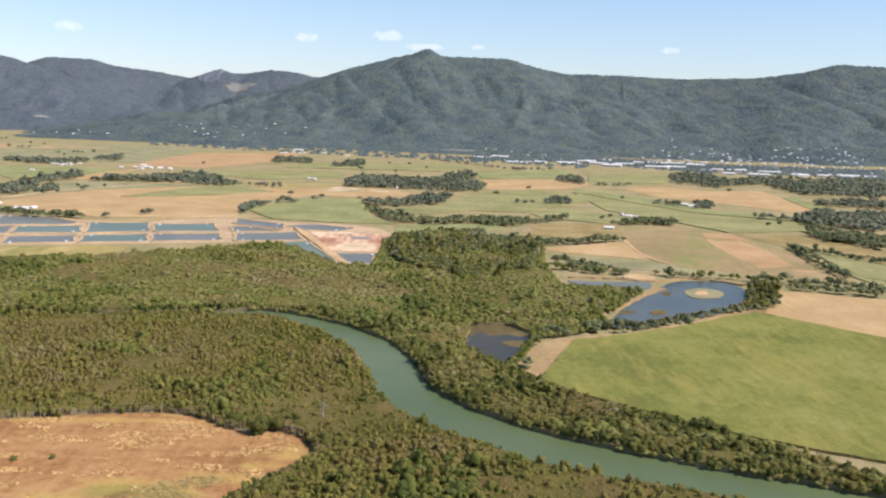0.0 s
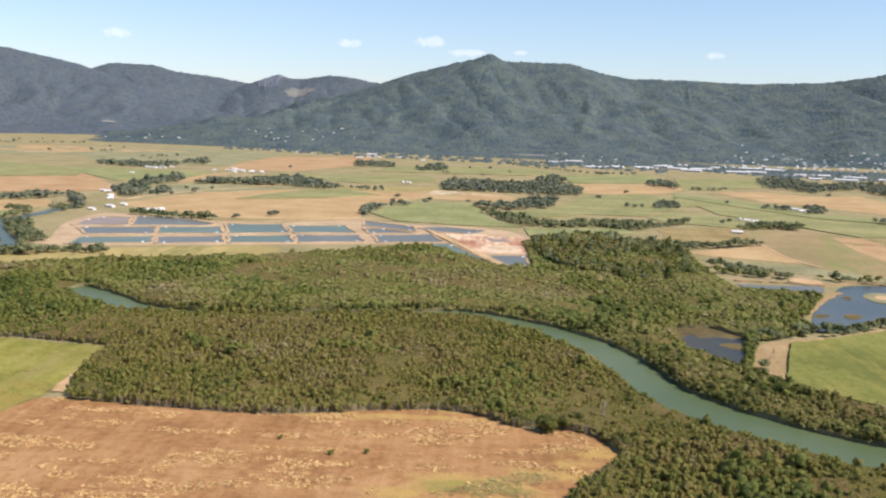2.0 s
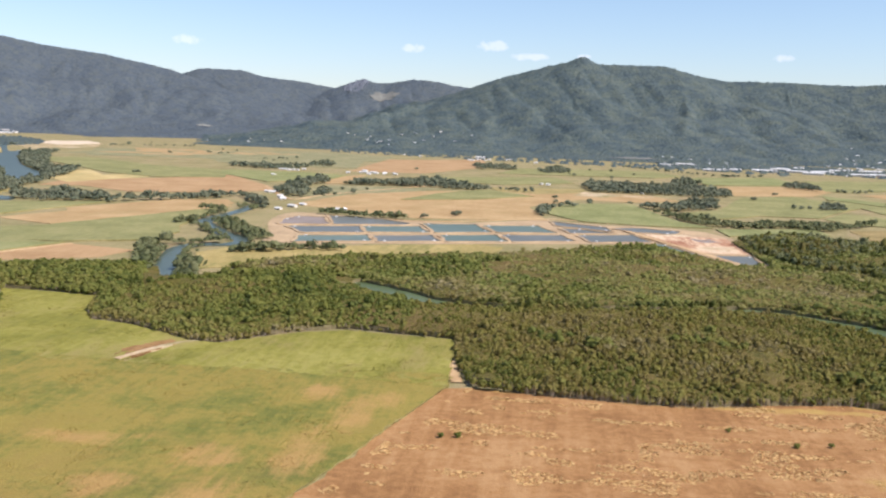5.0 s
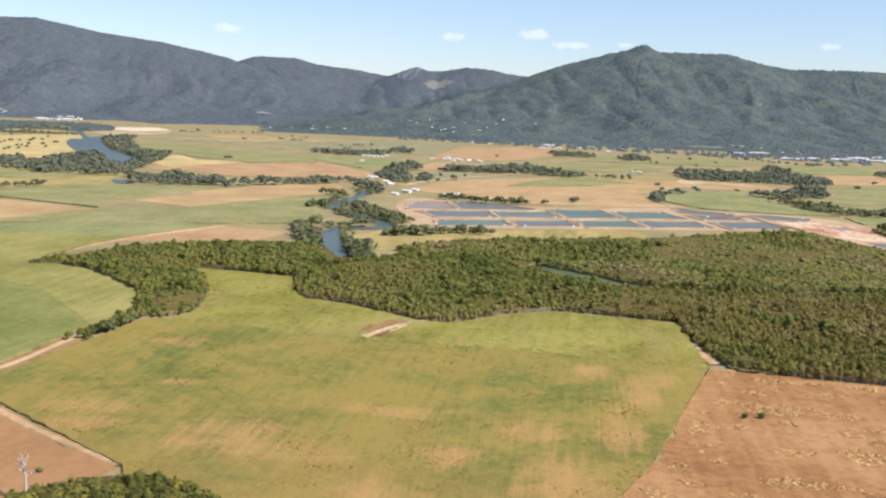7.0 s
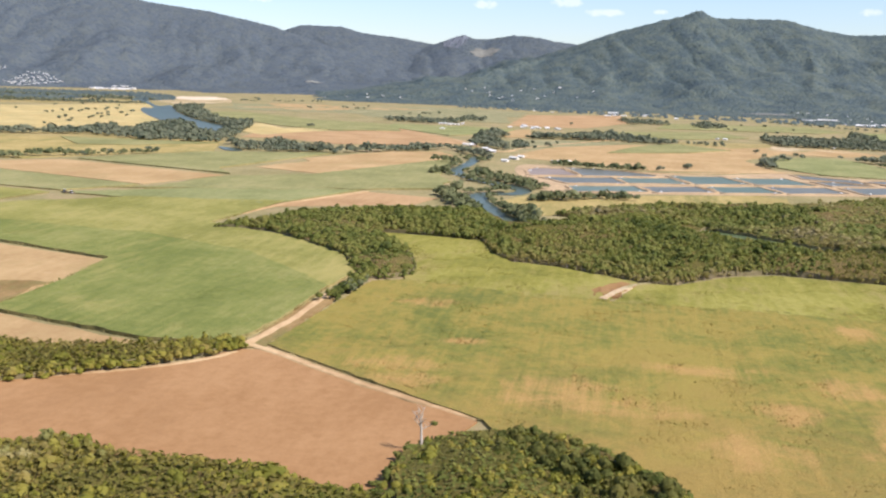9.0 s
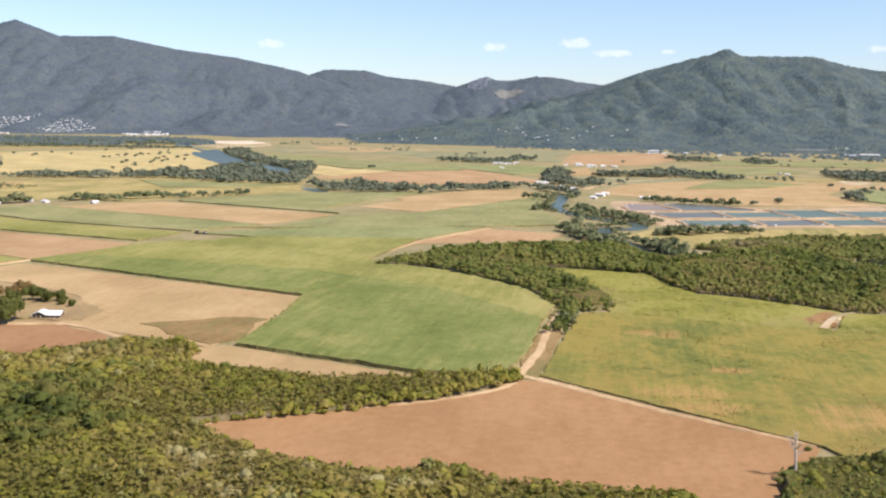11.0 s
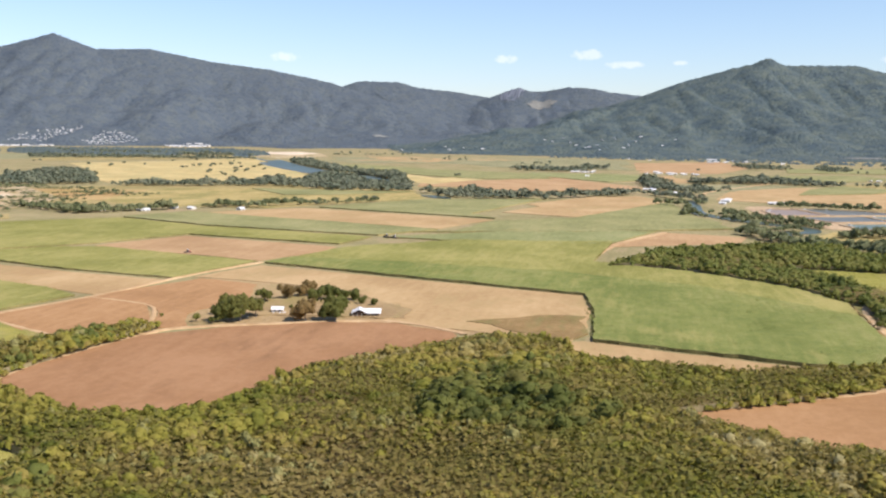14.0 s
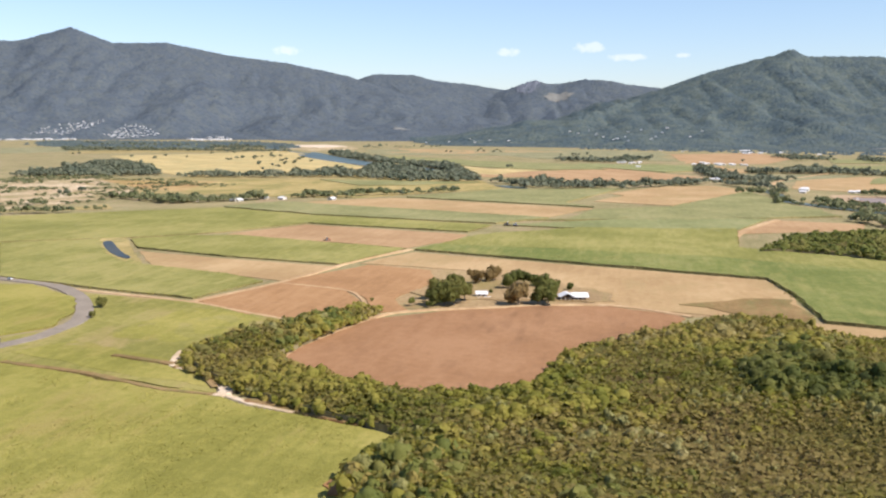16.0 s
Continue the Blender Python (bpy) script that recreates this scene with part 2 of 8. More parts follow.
YELLOW_PATCHES = [(-84, 210, 13, 6), (-74, 219, 13, 6), (-63, 215, 13, 6), (-52, 225, 13, 6), (-39, 241, 13, 6), (-33, 244, 13, 6), (-61, 208, 13, 6), (-139, 265, 16, 3), (-115, 264, 16, 3), (-91, 266, 16, 3), (-75, 266, 16, 3), (-173, 269, 16, 3), (-75, 218, 10, 5), (-62, 218, 10, 5), (-42, 234, 10, 5), (-34, 245, 10, 5), (-104, 264, 10, 5), (-77, 272, 10, 5)]
GREEN_PATCHES = [(-70, 217, 8, 3), (-61, 213, 8, 3), (-76, 213, 8, 3), (-75, 216, 8, 3), (-67, 216, 8, 3)]


def fallow_material(name, turn):
    """Reddish fallow ground with old wheel lines, and yellow and green grass in patches of their own shapes."""
    m, nt, ln, b = material(name, 0.95, 0.1)
    pos = position(nt, ln)
    xyz = nt.new("ShaderNodeSeparateXYZ")
    ln.new(pos, xyz.inputs[0])
    big, tuft, fine = noise_node(nt, ln, pos, 0.03, 4, 0.6, 0.3), noise_node(nt, ln, pos, 0.35, 5, 0.7), noise_node(nt, ln, pos, 1.7, 4, 0.75)
    lines = noise_node(nt, ln, position(nt, ln, turn, (0.30, 0.012, 1)), 1.0, 3, 0.7)
    bands = noise_node(nt, ln, position(nt, ln, 4, (0.05, 0.22, 1)), 1.0, 4, 0.7, 0.3)
    f = math_node(nt, ln, "ADD", math_node(nt, ln, "MULTIPLY", big, 0.35), math_node(nt, ln, "ADD", math_node(nt, ln, "MULTIPLY", tuft, 0.3), math_node(nt, ln, "ADD", math_node(nt, ln, "MULTIPLY", lines, 0.2), math_node(nt, ln, "MULTIPLY", bands, 0.15))))
    c = ramp_node(nt, ln, f, [(0.42, (0.262, 0.132, 0.053)), (0.5, (0.365, 0.192, 0.080)), (0.58, (0.445, 0.258, 0.118))])
    edge = noise_node(nt, ln, pos, 0.09, 6, 0.75, 0.5)
    for patches, colour, most in ((YELLOW_PATCHES, (0.455, 0.310, 0.100), 0.85), (GREEN_PATCHES, (0.240, 0.225, 0.060), 0.7)):
        k = math_node(nt, ln, "ADD", math_node(nt, ln, "MULTIPLY", patch_mask(nt, ln, xyz, patches), 0.22), edge)
        c = mix_node(nt, ln, ramp_node(nt, ln, k, [(0.55, (0, 0, 0)), (0.75, (most, most, most))]), c, colour)
    c = mix_node(nt, ln, 0.5, c, ramp_node(nt, ln, fine, [(0.3, (0.46, 0.46, 0.46)), (0.7, (1, 1, 1))]), "MULTIPLY")
    ln.new(c, b.inputs["Base Color"])
    bump_node(nt, ln, math_node(nt, ln, "ADD", tuft, fine), b, 0.6, 0.5)
    return m


MAT = {}
MAT["cane_bright"] = field_material("cane_bright", (0.175, 0.172, 0.037), (0.246, 0.228, 0.050), (0.318, 0.289, 0.079), 22, 1.4, 0.3, (0.286, 0.239, 0.081), 0.55)
MAT["cane_dark"] = field_material("cane_dark", (0.145, 0.169, 0.045), (0.191, 0.208, 0.060), (0.254, 0.249, 0.085), 22, 1.4, 0.3, (0.289, 0.263, 0.089), 0.57)
MAT["cane_mid"] = field_material("cane_mid", (0.197, 0.194, 0.053), (0.256, 0.242, 0.072), (0.321, 0.288, 0.099), 22, 1.4, 0.3, (0.336, 0.293, 0.104), 0.57)
MAT["cane_mixed"] = mixed_material("cane_mixed", 16.6)
MAT["cane_mixed2"] = field_material("cane_mixed2", (0.137, 0.146, 0.036), (0.186, 0.193, 0.048), (0.245, 0.230, 0.070), 30, 1.8, 0.25, (0.254, 0.225, 0.061), 0.55)
MAT["stubble"] = field_material("stubble", (0.335, 0.220, 0.106), (0.398, 0.270, 0.134), (0.458, 0.320, 0.168), 22, 2.2, 0.3, (0.33, 0.235, 0.110), 0.56, 0.2)
MAT["stubble_green"] = field_material("stubble_green", (0.223, 0.172, 0.084), (0.274, 0.205, 0.102), (0.335, 0.242, 0.130), -50, 2.5, 0.4, (0.205, 0.200, 0.074), 0.54, 0.2)
MAT["soil_red"] = field_material("soil_red", (0.285, 0.156, 0.070), (0.322, 0.180, 0.084), (0.355, 0.204, 0.098), 35, 1.1, 0.05, (0.272, 0.150, 0.069), 0.58, 0.1)
MAT["soil_brown"] = field_material("soil_brown", (0.287, 0.158, 0.072), (0.344, 0.194, 0.090), (0.402, 0.239, 0.117), 22, 1.4, 0.4, None, 0.5, 0.2)
MAT["pale_sand"] = field_material("pale_sand", (0.50, 0.40, 0.29), (0.60, 0.49, 0.36), (0.70, 0.58, 0.45), 0, 5.0, 0.0, None, 0.5, 0.3)
MAT["soil_dark"] = field_material("soil_dark", (0.15, 0.078, 0.034), (0.21, 0.112, 0.048), (0.30, 0.17, 0.075), 35, 1.1, 0.1, (0.34, 0.21, 0.10), 0.57, 0.3)
MAT["soil_pink"] = field_material("soil_pink", (0.320, 0.198, 0.100), (0.376, 0.240, 0.125), (0.433, 0.286, 0.153), 22, 2.0, 0.35, None, 0.5, 0.2)
MAT["dry_red"] = fallow_material("dry_red", 16.6)
MAT["grass_brown"] = field_material("grass_brown", (0.22, 0.17, 0.07), (0.29, 0.22, 0.095), (0.36, 0.27, 0.13), 10, 3.0, 0.1)
MAT["grass_green"] = field_material("grass_green", (0.200, 0.193, 0.099), (0.256, 0.242, 0.130), (0.325, 0.289, 0.162), 22, 6.0, 0.2)
MAT["grass_dry"] = field_material("grass_dry", (0.263, 0.217, 0.089), (0.336, 0.268, 0.113), (0.410, 0.313, 0.146), 22, 6.0, 0.2)
MAT["grass_yellow"] = field_material("grass_yellow", (0.42, 0.32, 0.14), (0.51, 0.39, 0.175), (0.58, 0.45, 0.225), 12, 5.0, 0.15, (0.38, 0.33, 0.15), 0.53)
MAT["grass_drygold"] = field_material("grass_drygold", (0.31, 0.245, 0.095), (0.40, 0.31, 0.125), (0.49, 0.375, 0.165), 12, 5.0, 0.1, (0.24, 0.215, 0.075), 0.53)
MAT["grass_straw"] = field_material("grass_straw", (0.33, 0.205, 0.09), (0.42, 0.275, 0.12), (0.50, 0.35, 0.165), 12, 5.0, 0.1, (0.33, 0.25, 0.09), 0.54)
MAT["earth"] = field_material("earth", (0.29, 0.198, 0.10), (0.36, 0.25, 0.128), (0.43, 0.31, 0.165), 0, 5.0, 0.0, (0.28, 0.215, 0.09), 0.56, 0.5)
MAT["grass_gold"] = field_material("grass_gold", (0.20, 0.19, 0.048), (0.265, 0.24, 0.065), (0.335, 0.29, 0.095), 22, 3.0, 0.2, (0.34, 0.26, 0.11), 0.55)
MAT["white_sand"] = field_material("white_sand", (0.430, 0.312, 0.195), (0.533, 0.410, 0.273), (0.636, 0.508, 0.367), 0, 5.0, 0.0, None, 0.5, 0.3)
MAT["sand"] = field_material("sand", (0.42, 0.30, 0.18), (0.54, 0.40, 0.25), (0.68, 0.55, 0.40), 12, 5.0, 0.1, (0.30, 0.25, 0.12), 0.49, 0.4)
MAT["track"] = field_material("track", (0.367, 0.235, 0.122), (0.449, 0.300, 0.162), (0.530, 0.375, 0.216), 0, 5.0, 0.0, None, 0.5, 0.2)
# Undergrowth, its olive darkened to hold the deep shade between crowns.
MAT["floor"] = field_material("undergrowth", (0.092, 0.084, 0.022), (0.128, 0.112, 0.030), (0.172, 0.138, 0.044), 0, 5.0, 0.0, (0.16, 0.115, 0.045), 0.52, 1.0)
MAT["ground"] = field_material("ground_grass", (0.229, 0.198, 0.092), (0.283, 0.243, 0.118), (0.343, 0.282, 0.146), 22, 8.0, 0.1, (0.354, 0.262, 0.155), 0.56)
MAT["lagoon_blue"] = water_material("lagoon_blue", (0.045, 0.055, 0.05), (0.075, 0.08, 0.065), 0.25, 0.08, 0.25)
MAT["cane_gold"] = field_material("cane_gold", (0.210, 0.197, 0.043), (0.278, 0.253, 0.060), (0.352, 0.303, 0.086), 22, 1.4, 0.3, (0.315, 0.253, 0.080), 0.57)
MAT["soil_umber"] = field_material("soil_umber", (0.256, 0.136, 0.064), (0.296, 0.159, 0.078), (0.332, 0.184, 0.094), 35, 1.1, 0.15, (0.228, 0.123, 0.061), 0.56, 0.2)
# Cane of the distant fields: two greens paled and blued to stand for haze.
MAT["cane_haze"] = field_material("cane_haze", (0.200, 0.200, 0.084), (0.252, 0.245, 0.104), (0.310, 0.285, 0.132), 22, 2.5, 0.3)
MAT["cane_fresh_haze"] = field_material("cane_fresh_haze", (0.190, 0.204, 0.082), (0.240, 0.249, 0.104), (0.296, 0.289, 0.132), 22, 2.5, 0.2)
MAT["shoal"] = field_material("shoal", (0.094, 0.071, 0.034), (0.137, 0.105, 0.045), (0.180, 0.143, 0.060), 0, 5.0, 0.0)
MAT["bitumen"] = plain_material("bitumen", (0.232, 0.196, 0.154), 0.97, 0.2, 0.8, 0.1, 0.08)
MAT["levee"] = plain_material("levee", (0.38, 0.27, 0.16), 0.95, 0.3, 0.3)
MAT["river"] = water_material("river_water", (0.075, 0.104, 0.046), (0.097, 0.126, 0.059), 0.35, 0.12, 0.22)
MAT["river_blue"] = water_material("river_blue", (0.057, 0.078, 0.061), (0.075, 0.099, 0.078), 0.3, 0.1, 0.22)
MAT["pond_teal"] = water_material("pond_teal", (0.10, 0.135, 0.105), (0.13, 0.165, 0.13), 0.35, 0.1, 0.15)
MAT["pond_blue"] = water_material("pond_blue", (0.115, 0.122, 0.108), (0.145, 0.147, 0.128), 0.35, 0.1, 0.15)
MAT["pond_brown"] = water_material("pond_brown", (0.20, 0.15, 0.12), (0.26, 0.20, 0.16), 0.4, 0.1, 0.2)
MAT["pond_dark"] = water_material("pond_dark", (0.024, 0.028, 0.024), (0.055, 0.048, 0.03), 0.3, 0.06, 0.12)
MAT["leaf_mangrove"] = foliage_material("leaf_mangrove", [(0.20, (0.104, 0.122, 0.025)), (0.42, (0.176, 0.178, 0.038)), (0.60, (0.228, 0.202, 0.050)), (0.80, (0.222, 0.176, 0.054)), (1.0, (0.29, 0.245, 0.11))])
MAT["leaf_grove"] = foliage_material("leaf_grove", [(0.20, (0.125, 0.155, 0.036)), (0.42, (0.205, 0.222, 0.056)), (0.60, (0.262, 0.256, 0.075)), (0.80, (0.262, 0.220, 0.084)), (1.0, (0.32, 0.27, 0.14))])
MAT["leaf_wood"] = foliage_material("leaf_wood", [(0.22, (0.080, 0.104, 0.022)), (0.5, (0.146, 0.166, 0.035)), (0.72, (0.205, 0.208, 0.048)), (0.95, (0.240, 0.208, 0.062))])
MAT["leaf_scrub"] = foliage_material("leaf_scrub", [(0.22, (0.121, 0.134, 0.019)), (0.45, (0.224, 0.218, 0.033)), (0.62, (0.297, 0.264, 0.048)), (0.80, (0.308, 0.242, 0.064)), (1.05, (0.414, 0.356, 0.160))])
MAT["leaf_pale"] = foliage_material("leaf_pale", [(0.2, (0.190, 0.190, 0.052)), (0.5, (0.265, 0.255, 0.080)), (0.8, (0.345, 0.315, 0.120))])
MAT["leaf_bank"] = foliage_material("leaf_bank", [(0.22, (0.056, 0.071, 0.015)), (0.5, (0.104, 0.114, 0.024)), (0.72, (0.162, 0.153, 0.036)), (0.95, (0.194, 0.153, 0.050))])
MAT["leaf_copper"] = foliage_material("leaf_copper", [(0.25, (0.128, 0.094, 0.034)), (0.5, (0.221, 0.148, 0.054)), (0.8, (0.306, 0.213, 0.080))])
MAT["leaf_brush"] = foliage_material("leaf_brush", [(0.2, (0.115, 0.118, 0.022)), (0.5, (0.180, 0.164, 0.034)), (0.8, (0.215, 0.170, 0.048)), (1.05, (0.255, 0.198, 0.066))])
# Trees farther off: haze put in as greyer, bluer greens, less in the second.
MAT["leaf_far_haze"] = foliage_material("leaf_far_haze", [(0.2, (0.082, 0.102, 0.070)), (0.5, (0.126, 0.144, 0.091)), (0.8, (0.172, 0.182, 0.116))], 0.3)
MAT["leaf_mid_haze"] = foliage_material("leaf_mid_haze", [(0.2, (0.086, 0.108, 0.050)), (0.5, (0.135, 0.152, 0.067)), (0.8, (0.186, 0.194, 0.092))], 0.35)
MAT["skirt"] = plain_material("skirt", (0.20, 0.165, 0.085), 0.95, 0.45, 1.5)
MAT["bark"] = plain_material("bark", (0.22, 0.18, 0.14), 0.9, 0.3, 2.0)
MAT["weeds"] = field_material("weeds", (0.20, 0.135, 0.055), (0.27, 0.175, 0.075), (0.33, 0.22, 0.10), 22, 3.0, 0.2, (0.19, 0.165, 0.06), 0.52, 0.5)
MAT["stem"] = plain_material("stem", (0.27, 0.215, 0.15), 0.95, 0.35, 0.8)
MAT["dead_wood"] = plain_material("dead_wood", (0.42, 0.36, 0.30), 0.85, 0.3, 2.0)
MAT["white_roof"] = plain_material("white_roof", (0.64, 0.63, 0.62), 0.5, 0.12, 0.4, 0.05)
MAT["grey_roof"] = plain_material("grey_roof", (0.50, 0.52, 0.54), 0.5, 0.1, 0.4, 0.05)
MAT["red_roof"] = plain_material("red_roof", (0.36, 0.20, 0.15), 0.7, 0.1, 0.4, 0.05)
MAT["wall"] = plain_material("wall", (0.62, 0.58, 0.52), 0.8, 0.1, 0.6, 0.05)
MAT["dark_timber"] = plain_material("dark_timber", (0.12, 0.08, 0.06), 0.8, 0.2, 0.6, 0.05)
MAT["glass"] = plain_material("window_glass", (0.05, 0.06, 0.07), 0.1, 0.1, 0.5, 0.0, 0.6)
MAT["red_paint"] = plain_material("red_paint", (0.45, 0.10, 0.06), 0.5)
MAT["rubber"] = plain_material("rubber", (0.03, 0.03, 0.03), 0.8)
MAT["flats"] = field_material("flats", (0.30, 0.14, 0.085), (0.42, 0.24, 0.15), (0.52, 0.34, 0.22), 10, 6.0, 0.3, (0.66, 0.50, 0.34), 0.52, 0.2)
MAT["scar"] = plain_material("scar", (0.158, 0.158, 0.142), 0.95, 0.4, 0.05)
MAT["straw"] = plain_material("straw", (0.55, 0.36, 0.155), 0.9, 0.2, 0.6)
# Forest of the ranges: air haze put into the leaf colour, bluer farther off.
MAT["leaf_hill_haze"] = foliage_material("leaf_hill_haze", [(0.2, (0.043, 0.064, 0.075)), (0.5, (0.058, 0.081, 0.085)), (0.8, (0.089, 0.109, 0.092))], 0.03)
MAT["leaf_hill_far_haze"] = foliage_material("leaf_hill_far_haze", [(0.2, (0.058, 0.075, 0.093)), (0.5, (0.069, 0.086, 0.103)), (0.8, (0.083, 0.098, 0.102))], 0.03)
MAT["rock"] = plain_material("rock", (0.099, 0.110, 0.133), 0.95, 0.45, 0.05, 0.5)


def hill_material(name, dark, mid, pale):
    """Rain forest on the ranges: canopy clumps, gullies and paler scrub; the tones passed in carry the haze."""
    m, nt, ln, b = material(name, 0.95, 0.05)
    pos = position(nt, ln)
    n1, n2, n3 = noise_node(nt, ln, pos, 0.005, 4, 0.6), noise_node(nt, ln, pos, 0.04, 5, 0.7), noise_node(nt, ln, pos, 0.16, 4, 0.75)
    f = math_node(nt, ln, "ADD", math_node(nt, ln, "MULTIPLY", n1, 0.25), math_node(nt, ln, "MULTIPLY", n2, 0.35))
    f = math_node(nt, ln, "ADD", f, math_node(nt, ln, "MULTIPLY", n3, 0.4))
    ln.new(ramp_node(nt, ln, f, [(0.42, dark), (0.5, mid), (0.585, pale)]), b.inputs["Base Color"])
    bump_node(nt, ln, math_node(nt, ln, "ADD", math_node(nt, ln, "MULTIPLY", n2, 0.5), n3), b, 0.4, 4.0)
    return m


# Slopes under the forest, with the same haze mixed into their colours.
MAT["hill_haze"] = hill_material("hill_forest_haze", (0.043, 0.064, 0.075), (0.058, 0.081, 0.085), (0.078, 0.100, 0.089))
MAT["hill_far_haze"] = hill_material("hill_forest_far_haze", (0.058, 0.075, 0.093), (0.069, 0.086, 0.103), (0.080, 0.096, 0.102))


# ---- geometry helpers ----
def mesh_object(name, verts, faces, mats, parent=None, face_mat=None, smooth=False, tint=None):
    me = bpy.data.meshes.new(name)
    me.from_pydata(verts, [], faces)
    for m in mats:
        me.materials.append(MAT[m])
    if face_mat is not None:
        me.polygons.foreach_set("material_index", face_mat)
    if smooth:
        me.polygons.foreach_set("use_smooth", [True] * len(me.polygons))
    if tint is not None:
        me.attributes.new("tint", "FLOAT", "POINT").data.foreach_set("value", np.asarray(tint, dtype=np.float32))
    me.update()
    ob = new(name, me)
    ob.parent = parent
    return ob


def part(name, bm, mat, parent, label=""):
    me = bpy.data.meshes.new(name)
    bm.to_mesh(me)
    bm.free()
    me.materials.append(MAT[mat])
    ob = new(name, me)
    ob.parent = parent
    return tagged(ob, label)


def hash2(i, j, seed):
    h = (i.astype(np.int64) * 374761393 + j.astype(np.int64) * 668265263 + seed * 982451653) & 0x7FFFFFFF
    h = ((h ^ (h >> 13)) * 1274126177) & 0x7FFFFFFF
    return ((h ^ (h >> 16)) & 0xFFFF) / 65535.0


def vnoise(x, y, seed=0):
    """Smooth value noise in 0..1 on arrays."""
    i, j = np.floor(x), np.floor(y)
    u, v = x - i, y - j
    u, v = u * u * (3 - 2 * u), v * v * (3 - 2 * v)
    a, b = hash2(i, j, seed), hash2(i + 1, j, seed)
    c, d = hash2(i, j + 1, seed), hash2(i + 1, j + 1, seed)
    return (a * (1 - u) + b * u) * (1 - v) + (c * (1 - u) + d * u) * v


def fbm(x, y, seed=0, octaves=4):
    out, amp, tot = 0, 1.0, 0
    for k in range(octaves):
        out, tot = out + amp * vnoise(x * 2 ** k, y * 2 ** k, seed + k), tot + amp
        amp *= 0.5
    return out / tot


def rounded(pts, closed=True, steps=4):
    """A smooth line through the points."""
    p, n, out = np.array(pts, float), len(pts), []
    for i in range(n if closed else n - 1):
        if closed:
            a, b, c, d = p[i - 1], p[i], p[(i + 1) % n], p[(i + 2) % n]
        else:
            a, b, c, d = p[max(i - 1, 0)], p[i], p[i + 1], p[min(i + 2, n - 1)]
        for s in range(steps):
            t = s / steps
            out.append(0.5 * (2 * b + (c - a) * t + (2 * a - 5 * b + 4 * c - d) * t * t + (3 * b - a - 3 * c + d) * t ** 3))
    if not closed:
        out.append(p[-1])
    return np.array(out)


def inside(pts, x, y):
    """Which of the places lie in the outline."""
    p = np.array(pts, float)
    hit = np.zeros(len(x), bool)
    for (x0, y0), (x1, y1) in zip(p, np.roll(p, -1, 0)):
        cross = (y0 > y) != (y1 > y)
        hit ^= cross & (x < (x1 - x0) * (y - y0) / ((y1 - y0) if y1 != y0 else 1e-9) + x0)
    return hit


def densify(pts, step, jag=0.0, seed=0):
    rng, out = np.random.default_rng(seed), []
    p = np.array(pts, float)
    for a, b in zip(p, np.roll(p, -1, 0)):
        n = max(1, int(np.hypot(*(b - a)) / step))
        for i in range(n):
            out.append(a + (b - a) * i / n + (rng.normal(0, jag, 2) if i else 0))
    return np.array(out)


def lift_depth(pts, x, y):
    """How far each place lies from the outline."""
    d = np.full(len(x), 1e9)
    p = np.array(pts, float)
    for (x0, y0), (x1, y1) in zip(p, np.roll(p, -1, 0)):
        dx, dy = x1 - x0, y1 - y0
        t = np.clip(((x - x0) * dx + (y - y0) * dy) / max(dx * dx + dy * dy, 1e-6), 0, 1)
        d = np.minimum(d, np.hypot(x - x0 - t * dx, y - y0 - t * dy))
    return d


def lift(pts, x, y):
    """Swells of a wood's canopy, tens of metres wide, fading out towards the wood's edge."""
    d = lift_depth(pts, x, y)
    swell = np.clip((fbm(x / 42, y / 42, 41, 3) - 0.36) / 0.3, 0, 1)
    return 2.6 * swell * swell * (3 - 2 * swell) * np.clip(d / 14, 0, 1)


def raised(pts, s):
    """Places in the plane, set on the wood's swells."""
    return np.c_[s, lift(pts, s[:, 0], s[:, 1])] if len(s) else s


